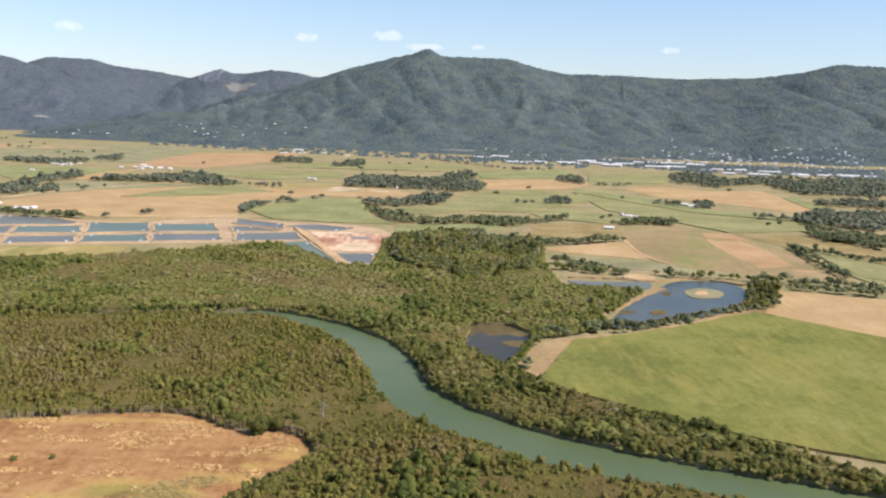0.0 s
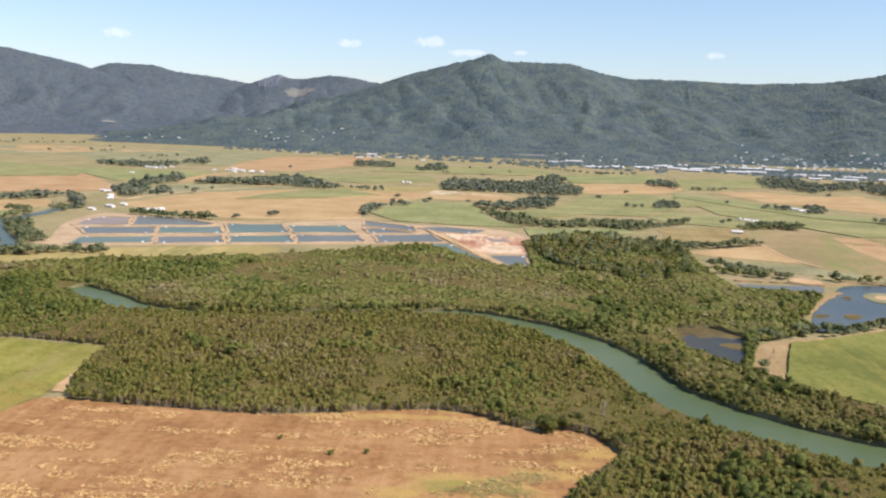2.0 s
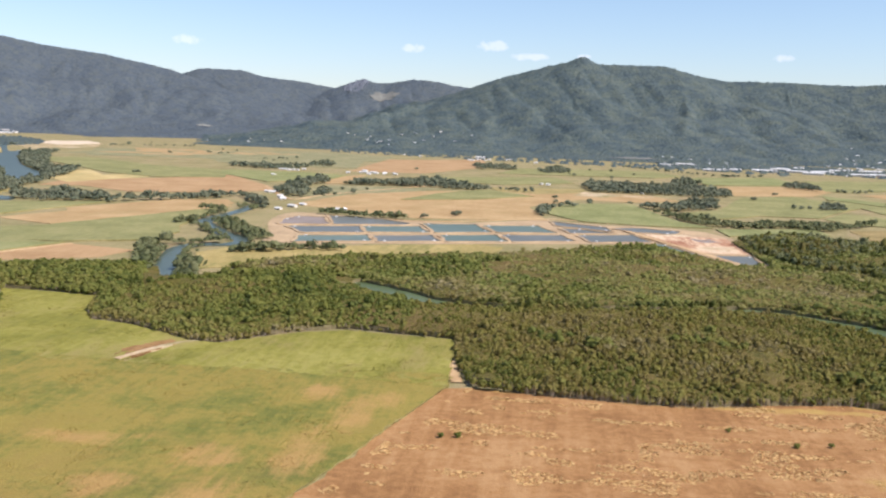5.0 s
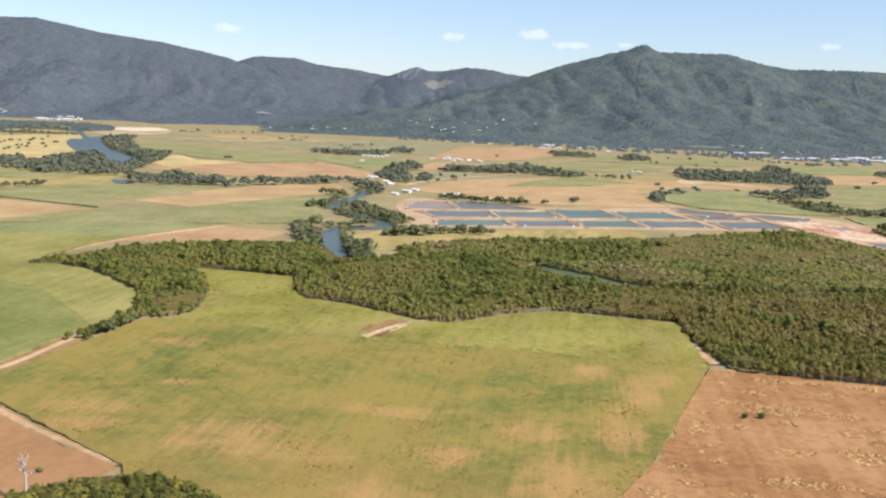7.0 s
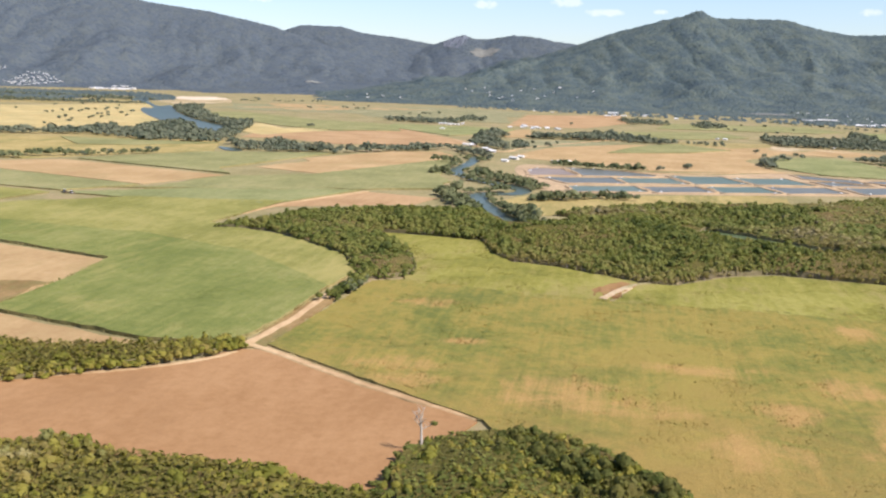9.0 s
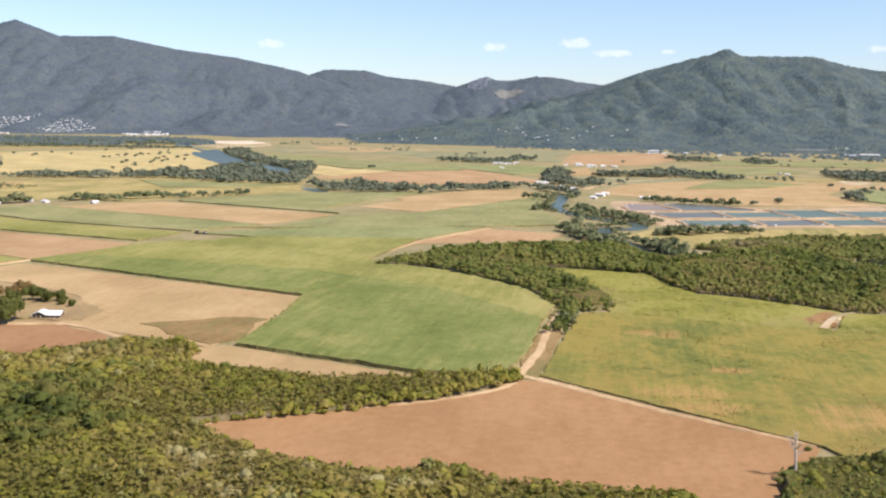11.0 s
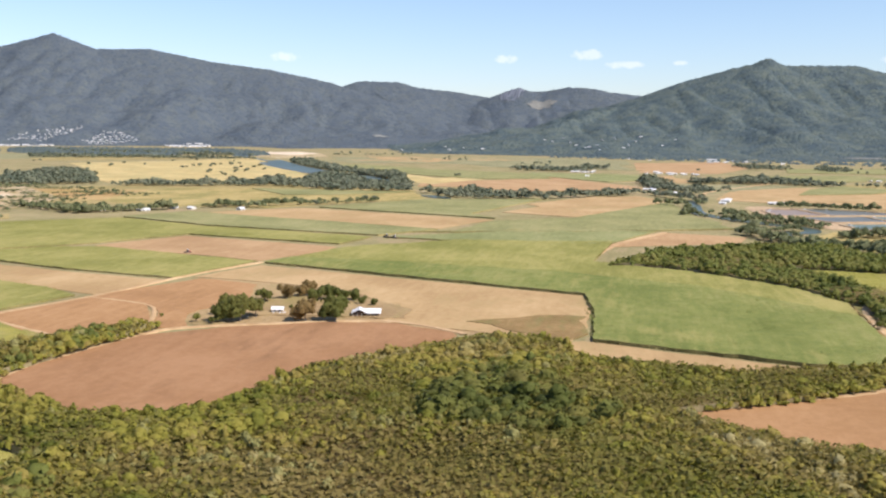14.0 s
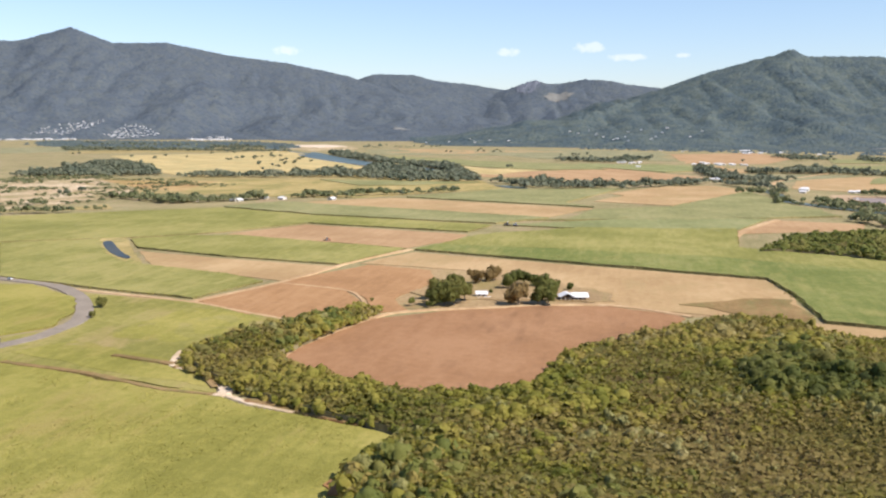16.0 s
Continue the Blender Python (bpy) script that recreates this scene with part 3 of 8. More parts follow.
def slab(name, pts, mat, height, base=0.0, step=8.0, rough=0.0, jag=0.0, seed=0, side=None, swell=False):
    """A sheet of the outline's shape with a real edge down to the ground; rough: unevenness of its top."""
    edge = densify(pts, step, jag, seed)
    lo, hi = edge.min(0), edge.max(0)
    rng = np.random.default_rng(seed + 7)
    gx, gy = np.meshgrid(np.arange(lo[0] + step / 2, hi[0], step), np.arange(lo[1] + step / 2, hi[1], step))
    gx, gy = gx.ravel() + rng.uniform(-0.35, 0.35, gx.size) * step, gy.ravel() + rng.uniform(-0.35, 0.35, gy.size) * step
    keep = inside(edge, gx, gy)
    allp = [Vector(q) for q in edge] + [Vector(q) for q in zip(gx[keep], gy[keep])]
    n = len(edge)
    v2, _, faces, *_ = geometry.delaunay_2d_cdt(allp, [(i, (i + 1) % n) for i in range(n)], [list(range(n))], 1, 0.01)
    v = np.array([(q.x, q.y) for q in v2])
    z = base + height + rough * ((vnoise(v[:, 0] / 3.1, v[:, 1] / 3.1, 3) - 0.5) + 0.8 * (vnoise(v[:, 0] / 11, v[:, 1] / 11, 4) - 0.5))
    if swell:
        z = z + lift(pts, v[:, 0], v[:, 1])
    verts = [(*q, h) for q, h in zip(v, z)]
    count = {}
    for f in faces:
        for a, b in zip(f, f[1:] + f[:1]):
            k = (min(a, b), max(a, b))
            count[k] = None if k in count else (a, b)
    fm = [0] * len(faces)
    faces = [list(f) for f in faces]
    for ab in count.values():
        if ab:
            a, b = ab
            m = len(verts)
            verts += [(verts[a][0], verts[a][1], base - 0.3), (verts[b][0], verts[b][1], base - 0.3)]
            faces.append([b, a, m, m + 1])
            fm.append(1 if side else 0)
    return mesh_object(name, verts, faces, [mat] + ([side] if side else []), None, fm, smooth=False)


def ribbon(name, pts, width, mat, base, wobble=0.15, seed=0, closed=False):
    """A road or track along a smooth line, with uneven edges and a low crown."""
    line = rounded(pts, closed, 6)
    tan = np.gradient(line, axis=0)
    nor = np.c_[-tan[:, 1], tan[:, 0]] / np.maximum(np.hypot(tan[:, 0], tan[:, 1]), 1e-6)[:, None]
    rng = np.random.default_rng(seed)
    verts, faces = [], []
    for i, (p, n) in enumerate(zip(line, nor)):
        wl_, wr = width / 2 * (1 + rng.normal(0, wobble)), width / 2 * (1 + rng.normal(0, wobble))
        verts += [(*(p + n * (wl_ + 0.3)), -0.1), (*(p + n * wl_), base), (*p, base + 0.05), (*(p - n * wr), base), (*(p - n * (wr + 0.3)), -0.1)]
        if i:
            k = 5 * i
            faces += [[k - 5 + j, k - 4 + j, k + 1 + j, k + j] for j in range(4)]
    if closed:
        k = 5 * (len(line) - 1)
        faces += [[k + j, k + 1 + j, 1 + j, j] for j in range(4)]
    return mesh_object(name, verts, faces, [mat])


# ---- trees ----
def crown_proto(rng, cards, size, blobs, core=True):
    """Leaf clumps on a few overlapping lobes round an unseen heart; crown about 1 wide, base at 0, top near 1."""
    verts, faces = [], []
    cent = [np.array([0, 0, 0.55])] + [np.array([*(rng.normal(0, 0.2, 2)), rng.uniform(0.35, 0.75)]) for _ in range(blobs - 1)]
    rad = [0.36] + [rng.uniform(0.2, 0.32) for _ in range(blobs - 1)]
    for _ in range(cards):
        k = rng.integers(blobs)
        d = rng.normal(0, 1, 3)
        d /= np.linalg.norm(d)
        if d[2] < -0.35:
            d[2] *= -0.6
        p = cent[k] + d * rad[k] * np.array([1.1, 1.1, 0.95]) * rng.uniform(0.8, 1.1)
        nrm = d + rng.normal(0, 0.3, 3)
        nrm /= np.linalg.norm(nrm)
        a = np.cross(nrm, rng.normal(0, 1, 3))
        a /= np.linalg.norm(a)
        b = np.cross(nrm, a)
        s = size * rng.uniform(0.7, 1.35)
        i = len(verts)
        verts += [p - a * s, p - b * s * 0.7 + nrm * s * 0.15, p + a * s, p + b * s * 0.7 - nrm * s * 0.1]
        faces.append((i, i + 1, i + 2, i + 3))
    if core:
        for c, r in zip(cent, rad):
            i = len(verts)
            verts.append(c + np.array([0, 0, r * 0.97]))
            for up, wide in ((0.55, 0.82), (-0.35, 0.9)):
                verts += [c + r * np.array([wide * math.cos(q * 1.0472 + up), wide * math.sin(q * 1.0472 + up), up]) * rng.uniform(0.62, 1.12) for q in range(6)]
            for q in range(6):
                w = (q + 1) % 6
                faces += [(i, i + 1 + q, i + 1 + w, i + 1 + w), (i + 1 + q, i + 7 + q, i + 7 + w, i + 1 + w)]
    return np.array(verts), np.array(faces)


def trunk_proto(lean=0.0):
    verts, faces = [], []
    for z, r in ((0.0, 0.035), (0.55, 0.022)):
        verts += [(r * math.cos(a) + lean * z, r * math.sin(a), z) for a in (0, 2.1, 4.2)]
    for q in range(3):
        faces.append((q, (q + 1) % 3, 3 + (q + 1) % 3, 3 + q))
    return np.array(verts), np.array(faces)


_rng = np.random.default_rng(11)
PROTO = {
    0: [crown_proto(_rng, 48, 0.11, 3) for _ in range(9)],
    1: [crown_proto(_rng, 17, 0.16, 2) for _ in range(8)],
    2: [crown_proto(_rng, 9, 0.22, 1) for _ in range(6)],
    5: [(np.array([(0, 0, 1.0)] + [(0.5 * math.cos(q * 1.2566), 0.5 * math.sin(q * 1.2566), 0.1 * (q % 2)) for q in range(5)]), np.array([(0, 1 + q, 1 + (q + 1) % 5, 1 + (q + 1) % 5) for q in range(5)]))],
    4: [crown_proto(_rng, 7, 0.24, 1) for _ in range(6)],
    3: [crown_proto(_rng, 420, 0.06, 9) for _ in range(4)],
}


def plant(name, spots, leaf, label, category, lod, width=(3.0, 5.0), height=(3.0, 5.0), trunks=True, kind="stuff", seed=1, tint=(0.0, 1.0), heart=None):
    """Many trees in one sheet of woodland: crowns and trunks of varied size at the given places (x, y or x, y, z)."""
    rng = np.random.default_rng(seed)
    V, Fc, T, fm, off = [], [], [], [], 0
    tv, tf = trunk_proto()
    shift = np.zeros(len(spots))
    if heart is not None:
        deep = np.clip(lift_depth(heart[0], np.asarray(spots)[:, 0], np.asarray(spots)[:, 1]) / heart[1], 0, 1)
        shift = heart[2] * (deep - 0.35) + 0.85 * (fbm(np.asarray(spots)[:, 0] / 30, np.asarray(spots)[:, 1] / 22, 61, 4) - 0.5)
    for s, more in zip(spots, shift):
        v, f = PROTO[lod][rng.integers(len(PROTO[lod]))]
        w, h, a = rng.uniform(*width), rng.uniform(*height), rng.uniform(0, 6.283)
        swell = 0.55 + 0.95 * float(fbm(np.float64(s[0] / 24), np.float64(s[1] / 24), 17, 3)) + (0.4 if rng.random() < 0.07 else 0)
        w, h = w * swell, h * swell
        ca, sa = math.cos(a), math.sin(a)
        z0 = s[2] if len(s) > 2 else 0.0
        q = np.empty_like(v)
        q[:, 0], q[:, 1], q[:, 2] = s[0] + w * (v[:, 0] * ca - v[:, 1] * sa), s[1] + w * (v[:, 0] * sa + v[:, 1] * ca), z0 + h * v[:, 2]
        V.append(q)
        Fc.append(f + off)
        fm.append(np.zeros(len(f), int))
        off += len(v)
        t = rng.uniform(*tint) + more
        T.append(np.clip(t + rng.normal(0, 0.05, len(v)), -0.3, 1.4))
        if trunks:
            q = tv * np.array([h, h, h]) + np.array([s[0], s[1], z0])
            V.append(q)
            Fc.append(tf + off)
            fm.append(np.ones(len(tf), int))
            off += len(tv)
            T.append(np.full(len(tv), 0.5))
    V, Fc, fm, T = np.concatenate(V), np.concatenate(Fc), np.concatenate(fm), np.concatenate(T)
    me = bpy.data.meshes.new(name)
    tri = Fc[:, 2] == Fc[:, 3]
    sizes = np.where(tri, 3, 4)
    loops = Fc.ravel()[np.ravel(np.c_[np.ones((len(Fc), 3), bool), ~tri])]
    me.vertices.add(len(V))
    me.vertices.foreach_set("co", V.astype(np.float32).ravel())
    me.loops.add(len(loops))
    me.loops.foreach_set("vertex_index", loops.astype(np.int32))
    me.polygons.add(len(Fc))
    me.polygons.foreach_set("loop_start", np.r_[0, np.cumsum(sizes)[:-1]].astype(np.int32))
    me.polygons.foreach_set("material_index", fm.astype(np.int32))
    me.materials.append(MAT[leaf])
    me.materials.append(MAT["bark"])
    me.attributes.new("tint", "FLOAT", "POINT").data.foreach_set("value", T.astype(np.float32))
    me.polygons.foreach_set("use_smooth", np.ones(len(Fc), bool))
    me.update(calc_edges=True)
    me.validate()
    return tagged(new(name, me), label, category, kind=kind)


def scatter(pts, gap, seed=1, keep_out=(), jitter=0.45):
    """Places about gap apart within the outline and outside the others."""
    rng = np.random.default_rng(seed)
    p = np.array(pts, float)
    lo, hi = p.min(0), p.max(0)
    gx, gy = np.meshgrid(np.arange(lo[0], hi[0], gap), np.arange(lo[1], hi[1], gap))
    gx, gy = gx.ravel() + rng.uniform(-jitter, jitter, gx.size) * gap, gy.ravel() + rng.uniform(-jitter, jitter, gy.size) * gap
    ok = inside(p, gx, gy)
    for k in keep_out:
        ok &= ~inside(k, gx, gy)
    return np.c_[gx[ok], gy[ok]]


# ---- ground and ranges ----
MAT["cane_side"] = field_material("cane_side", (0.20, 0.175, 0.07), (0.29, 0.245, 0.10), (0.39, 0.32, 0.145), 0, 0.5, 0.4)

gv, gf = [], []
GX = np.array([-5200, -3500, -2200, -1400, -900, -500, -200, 0, 300, 800, 1500, 2600, 5200])
GY = np.array([-1500, -600, -200, 0, 200, 500, 900, 1500, 2200, 3000, 4000, 5200])
for y in GY:
    for x in GX:
        gv.append((x, y, 0))
for j in range(len(GY) - 1):
    for i in range(len(GX) - 1):
        k = j * len(GX) + i
        gf.append((k, k + 1, k + 1 + len(GX), k + len(GX)))
tagged(mesh_object("ground", gv, gf, ["ground"]), "flat flood plain of dull green and straw-coloured grass", "ground", kind="structure")

# crest lines of the ranges: x, y, height
CREST_MAIN = [(-414, 3395, 180), (-288, 3408, 252), (-171, 3416, 285), (-60, 3419, 313), (-18, 3420, 293), (65, 3419, 294), (222, 3413, 291), (321, 3405, 262), (419, 3394, 245), (610, 3365, 244), (796, 3326, 235), (1043, 3257, 244), (1175, 3212, 264), (1270, 3176, 291), (1405, 3118, 285), (2000, 2900, 300), (2600, 2500, 280)]
CREST_KNOB = [(-1226, 4690, 221), (-1161, 4705, 223), (-1145, 4706, 242), (-1120, 4693, 262), (-1078, 4676, 274), (-1041, 4673, 267), (-1007, 4685, 259), (-946, 4702, 261), (-877, 4708, 273), (-827, 4697, 280), (-752, 4680, 276), (-697, 4672, 269), (-625, 4680, 255), (-300, 4770, 220)]
CREST_GAP = [(-1954, 4546, 268), (-1853, 4583, 305), (-1672, 4643, 304), (-1566, 4675, 275), (-1405, 4718, 259), (-1185, 4767, 225)]
CREST_WEST = [(-3700, 3300, 400), (-3231, 3737, 412), (-3050, 3862, 481), (-2902, 3956, 418), (-2700, 4071, 426), (-2465, 4190, 377), (-2203, 4303, 344), (-1954, 4394, 291), (-1700, 4350, 190), (-1500, 4250, 110)]
SPURS = [
    [(-414, 3395, 180), (-627, 3138, 140), (-765, 2901, 75), (-879, 2700, 10)],
    [(-288, 3408, 252), (-330, 3000, 120), (-400, 2650, 40)],
    [(-60, 3419, 313), (-90, 3050, 165), (-30, 2700, 70), (20, 2520, 15)],
    [(222, 3413, 291), (250, 3000, 150), (180, 2600, 45)],
    [(610, 3365, 244), (560, 2950, 120), (600, 2600, 40)],
    [(1043, 3257, 244), (950, 2900, 120), (1000, 2560, 30)],
    [(1270, 3176, 291), (1330, 2800, 130), (1300, 2450, 35)],
    [(-2203, 4303, 344), (-1900, 3950, 180), (-1700, 3600, 60)],
    [(-2700, 4071, 426), (-2450, 3700, 220), (-2200, 3350, 60)],
    [(-3050, 3862, 481), (-2850, 3500, 260), (-2600, 3150, 60)],
    [(-1853, 4583, 305), (-1500, 4200, 140), (-1250, 3800, 40)],
    [(-1017, 4709, 263), (-950, 4400, 150), (-900, 4000, 80), (-850, 3500, 30)],
    [(-600, 4560, 205), (-560, 4300, 180), (-480, 3900, 170), (-414, 3395, 180)],
]


def crest_height(x, y, line, reach, power):
    """Height below a crest line, and how near the line is (1 on it, 0 from 170 m off)."""
    best, close = np.zeros_like(x), np.zeros_like(x)
    for (x0, y0, z0), (x1, y1, z1) in zip(line, line[1:]):
        dx, dy = x1 - x0, y1 - y0
        t = np.clip(((x - x0) * dx + (y - y0) * dy) / (dx * dx + dy * dy), 0, 1)
        d = np.hypot(x - x0 - t * dx, y - y0 - t * dy)
        close = np.maximum(close, 1 - d / 170)
        d = d * (1 + (0.44 * fbm(x / 230, y / 230, 31, 3) - 0.22) * np.clip(d / 90, 0, 1))
        best = np.maximum(best, (z0 + t * (z1 - z0)) * np.maximum(0, 1 - d / reach) ** power)
    return best, close


def hill_height(x, y, which=False):
    """Height of the ranges over the plain; which: also whether the near range is the higher there."""
    x, y = np.asarray(x, float), np.asarray(y, float)
    z, crest = crest_height(x, y, CREST_MAIN, 1000, 1.25)
    for s in SPURS[:7]:
        z = np.maximum(z, crest_height(x, y, s, 330, 1.1)[0])
    front = z.copy()
    for line, reach in ((CREST_KNOB, 900), (CREST_GAP, 1000), (CREST_WEST, 1250)):
        h, c = crest_height(x, y, line, reach, 1.3)
        z, crest = np.maximum(z, h), np.maximum(crest, c)
    for s in SPURS[7:]:
        z = np.maximum(z, crest_height(x, y, s, 330, 1.1)[0])
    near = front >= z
    gully = np.abs(fbm((x + 0.25 * y) / 120, y / 400, 5, 3) - 0.5) * 2
    relief = np.minimum(z * 0.2, 15) * (1 - gully) ** 2 * np.clip(z / 80, 0, 1) * (1 - np.clip(crest, 0, 1) ** 0.5)
    z = z - relief + 2.0 * (fbm(x / 35, y / 35, 9, 3) - 0.5) * np.clip(z / 30, 0, 1)
    z = z + 9 * np.maximum(0, 1 - np.hypot(x + 62, (y - 3419) * 0.4) / 38)
    return (z, near) if which else z


def hills(name, x0, x1, y0, y1, step):
    xs, ys = np.arange(x0, x1 + 1, step), np.arange(y0, y1 + 1, step)
    X, Y = np.meshgrid(xs, ys)
    Z, near = hill_height(X.ravel(), Y.ravel(), True)
    verts = np.c_[X.ravel(), Y.ravel(), Z - 1.5]
    nx = len(xs)
    i, j = np.meshgrid(np.arange(nx - 1), np.arange(len(ys) - 1))
    k = (j * nx + i).ravel()
    faces = np.c_[k, k + 1, k + 1 + nx, k + nx]
    hi = Z[faces].max(1) > 1.2
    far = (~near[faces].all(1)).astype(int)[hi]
    ob = mesh_object(name, verts.tolist(), faces[hi].tolist(), ["hill_haze", "hill_far_haze"], None, far.tolist(), smooth=True)
    return tagged(ob, "forested mountain range with gullies and spurs, blue haze in its colour", "mountain", kind="structure")


hills("backdrop_range", -3800, 2600, 2000, 5000, 15)

# ---- fields ----
CANE_EDGES = []


def field(name, label, mat, pts, height, order, step, rough):
    ob = slab(name, pts, mat, height, 0.02 * order, step, rough, 0.25 if height > 0.5 else 2.0 if order > 12 else 0.5, order, 'cane_side' if height > 0.5 else None)
    if height > 0.45 and -900 < np.mean([p[0] for p in pts]) < 250 and np.mean([p[1] for p in pts]) < 480:
        CANE_EDGES.append((pts, height))
    return tagged(ob, label, 'field', kind='structure')


field("dry_grass_field", "fallow field of reddish dry grass with straw tufts", "dry_red", [(-191, 270), (-172, 267), (-155, 265), (-139, 263), (-123, 264), (-101, 270), (-81, 274), (-68, 270), (-60, 263), (-50, 257), (-43, 263), (-35, 254), (-30, 239), (-38, 225), (-45, 211), (-42, 150), (-120, 95), (-268, 107), (-236, 139), (-219, 185), (-198, 268)], 0.12, 1, 7.0, 0.08)
field("cane_field", "standing sugar cane, bright yellow green, cut in straight edges", "cane_bright", [(-409, 387), (-383, 384), (-358, 380), (-341, 334), (-322, 329), (-307, 320), (-293, 312), (-304, 275), (-305, 273), (-335, 276), (-372, 283), (-382, 341)], 0.54, 2, 3.5, 0.35)
field("cane_field", "young sugar cane, green with straw-coloured dry patches", "cane_mixed", [(-373, 290), (-335, 281), (-305, 278), (-298, 276), (-245, 279), (-199, 284), (-197, 271), (-219, 186), (-236, 140), (-273, 111), (-309, 122), (-319, 144), (-327, 158), (-389, 199), (-386, 249), (-383, 284)], 0.55, 3, 3.5, 0.35)
field("cane_field", "standing sugar cane, bright yellow green, cut in straight edges", "cane_bright", [(-301, 276), (-292, 309), (-280, 308), (-262, 328), (-242, 338), (-221, 334), (-199, 331), (-199, 299), (-197, 269), (-256, 275)], 0.54, 4, 3.5, 0.35)
field("cane_field", "standing sugar cane, deep green, cut in straight edges", "cane_dark", [(-633, 344), (-486, 293), (-481, 260), (-479, 213), (-422, 196), (-399, 197), (-395, 223), (-395, 271), (-442, 321), (-497, 347), (-565, 359), (-627, 364)], 1.0, 5, 3.5, 0.35)
field("cane_field", "standing sugar cane, fresh green with paler streaks", "cane_mid", [(-627, 364), (-565, 359), (-497, 347), (-442, 321), (-395, 271), (-393, 297), (-410, 336), (-435, 359), (-455, 370), (-488, 388), (-481, 475), (-521, 464), (-565, 460), (-615, 411)], 0.7, 6, 3.5, 0.35)
field("stubble_field", "harvested field of pale tan cane stubble", "stubble", [(-632, 337), (-487, 292), (-483, 265), (-482, 228), (-486, 209), (-515, 219), (-546, 227), (-550, 249), (-566, 273), (-603, 291), (-645, 298)], 0.12, 7, 7.0, 0.08)
field("ploughed_field", "bare ploughed field of dark brown soil", "soil_brown", [(-659, 247), (-641, 295), (-613, 286), (-605, 260), (-611, 223), (-602, 205), (-611, 199), (-623, 226), (-632, 235)], 0.12, 8, 7.0, 0.08)
field("ploughed_field", "bare ploughed field of dark brown soil", "soil_brown", [(-671, 204), (-659, 247), (-632, 235), (-618, 211), (-627, 190), (-633, 180), (-650, 189)], 0.12, 9, 7.0, 0.08)
field("ploughed_field", "bare ploughed field of smooth umber soil", "soil_umber", [(-618, 136), (-616, 160), (-609, 189), (-589, 207), (-564, 221), (-541, 225), (-521, 215), (-519, 211), (-537, 165), (-545, 160), (-551, 135), (-552, 122), (-558, 113), (-567, 111), (-579, 109), (-589, 112), (-599, 111)], 0.12, 10, 7.0, 0.08)
field("ploughed_field", "bare ploughed field of reddish brown soil", "soil_red", [(-459, 142), (-448, 155), (-430, 162), (-412, 173), (-399, 186), (-396, 194), (-390, 195), (-357, 173), (-338, 163), (-328, 157), (-334, 141), (-335, 133), (-337, 114), (-346, 116), (-361, 119), (-385, 113), (-405, 117), (-424, 119), (-438, 122)], 0.12, 11, 7.0, 0.08)
field("stubble_field", "harvested field of pale tan cane stubble", "stubble", [(-488, 208), (-482, 212), (-420, 192), (-440, 184), (-468, 186), (-483, 189)], 0.12, 12, 7.0, 0.08)
field("cane_field", "standing sugar cane, fresh green with paler streaks", "cane_mid", [(-778, 350), (-759, 372), (-735, 378), (-638, 347), (-652, 292), (-707, 304), (-758, 321)], 0.7, 1, 3.5, 0.35)
field("stubble_field", "harvested field of pale tan cane stubble", "stubble", [(-752, 312), (-705, 299), (-654, 288), (-660, 249), (-686, 258), (-715, 269), (-726, 274)], 0.12, 2, 7.0, 0.08)
field("cane_field", "standing sugar cane, fresh green with paler streaks", "cane_mid", [(-829, 321), (-792, 346), (-774, 317), (-741, 284), (-726, 271), (-686, 258), (-666, 245), (-675, 208), (-713, 217), (-764, 232)], 0.7, 3, 3.5, 0.35)
field("ploughed_field", "bare field of pinkish brown soil", "soil_pink", [(-743, 384), (-720, 440), (-621, 412), (-624, 384), (-639, 351), (-676, 364), (-730, 374)], 0.12, 4, 16, 0.08)
field("cane_field", "standing sugar cane, fresh green with paler streaks", "cane_mid", [(-913, 434), (-812, 527), (-731, 490), (-616, 460), (-623, 423), (-721, 446), (-747, 391), (-779, 357), (-832, 324)], 0.7, 5, 8, 0.35)
field("cane_field", "distant sugar cane, its green paled for haze", "cane_haze", [(-814, 536), (-791, 587), (-589, 512), (-615, 470), (-734, 497)], 0.7, 6, 8, 0.35)
field("stubble_field", "harvested field of pale tan cane stubble", "stubble", [(-750, 621), (-721, 646), (-566, 589), (-590, 519), (-778, 586)], 0.12, 7, 16, 0.08)
field("cane_field", "distant sugar cane, its green paled for haze", "cane_haze", [(-714, 654), (-658, 759), (-552, 805), (-589, 632), (-566, 598)], 0.7, 8, 8, 0.35)
field("stubble_field", "harvested field of pale tan cane stubble", "stubble", [(-569, 654), (-501, 862), (-444, 813), (-512, 627)], 0.12, 9, 16, 0.08)
field("cane_field", "distant sugar cane, its green paled for haze", "cane_haze", [(-512, 617), (-443, 798), (-428, 650), (-409, 567), (-463, 541), (-514, 539), (-578, 497), (-565, 575)], 0.7, 10, 8, 0.35)
field("cane_field", "distant light green sugar cane, haze put in its colour", "cane_fresh_haze", [(-610, 462), (-577, 490), (-514, 532), (-457, 539), (-484, 458), (-544, 463), (-574, 456)], 0.54, 11, 8, 0.35)
field("grass_strip", "strip of rough brown grass between fields", "grass_brown", [(-565, 458), (-541, 458), (-484, 456), (-488, 436), (-528, 447)], 0.12, 12, 16, 0.08)
field("ploughed_field", "bare field of pinkish brown soil", "soil_pink", [(-482, 451), (-454, 536), (-405, 521), (-412, 488)], 0.12, 1, 16, 0.08)
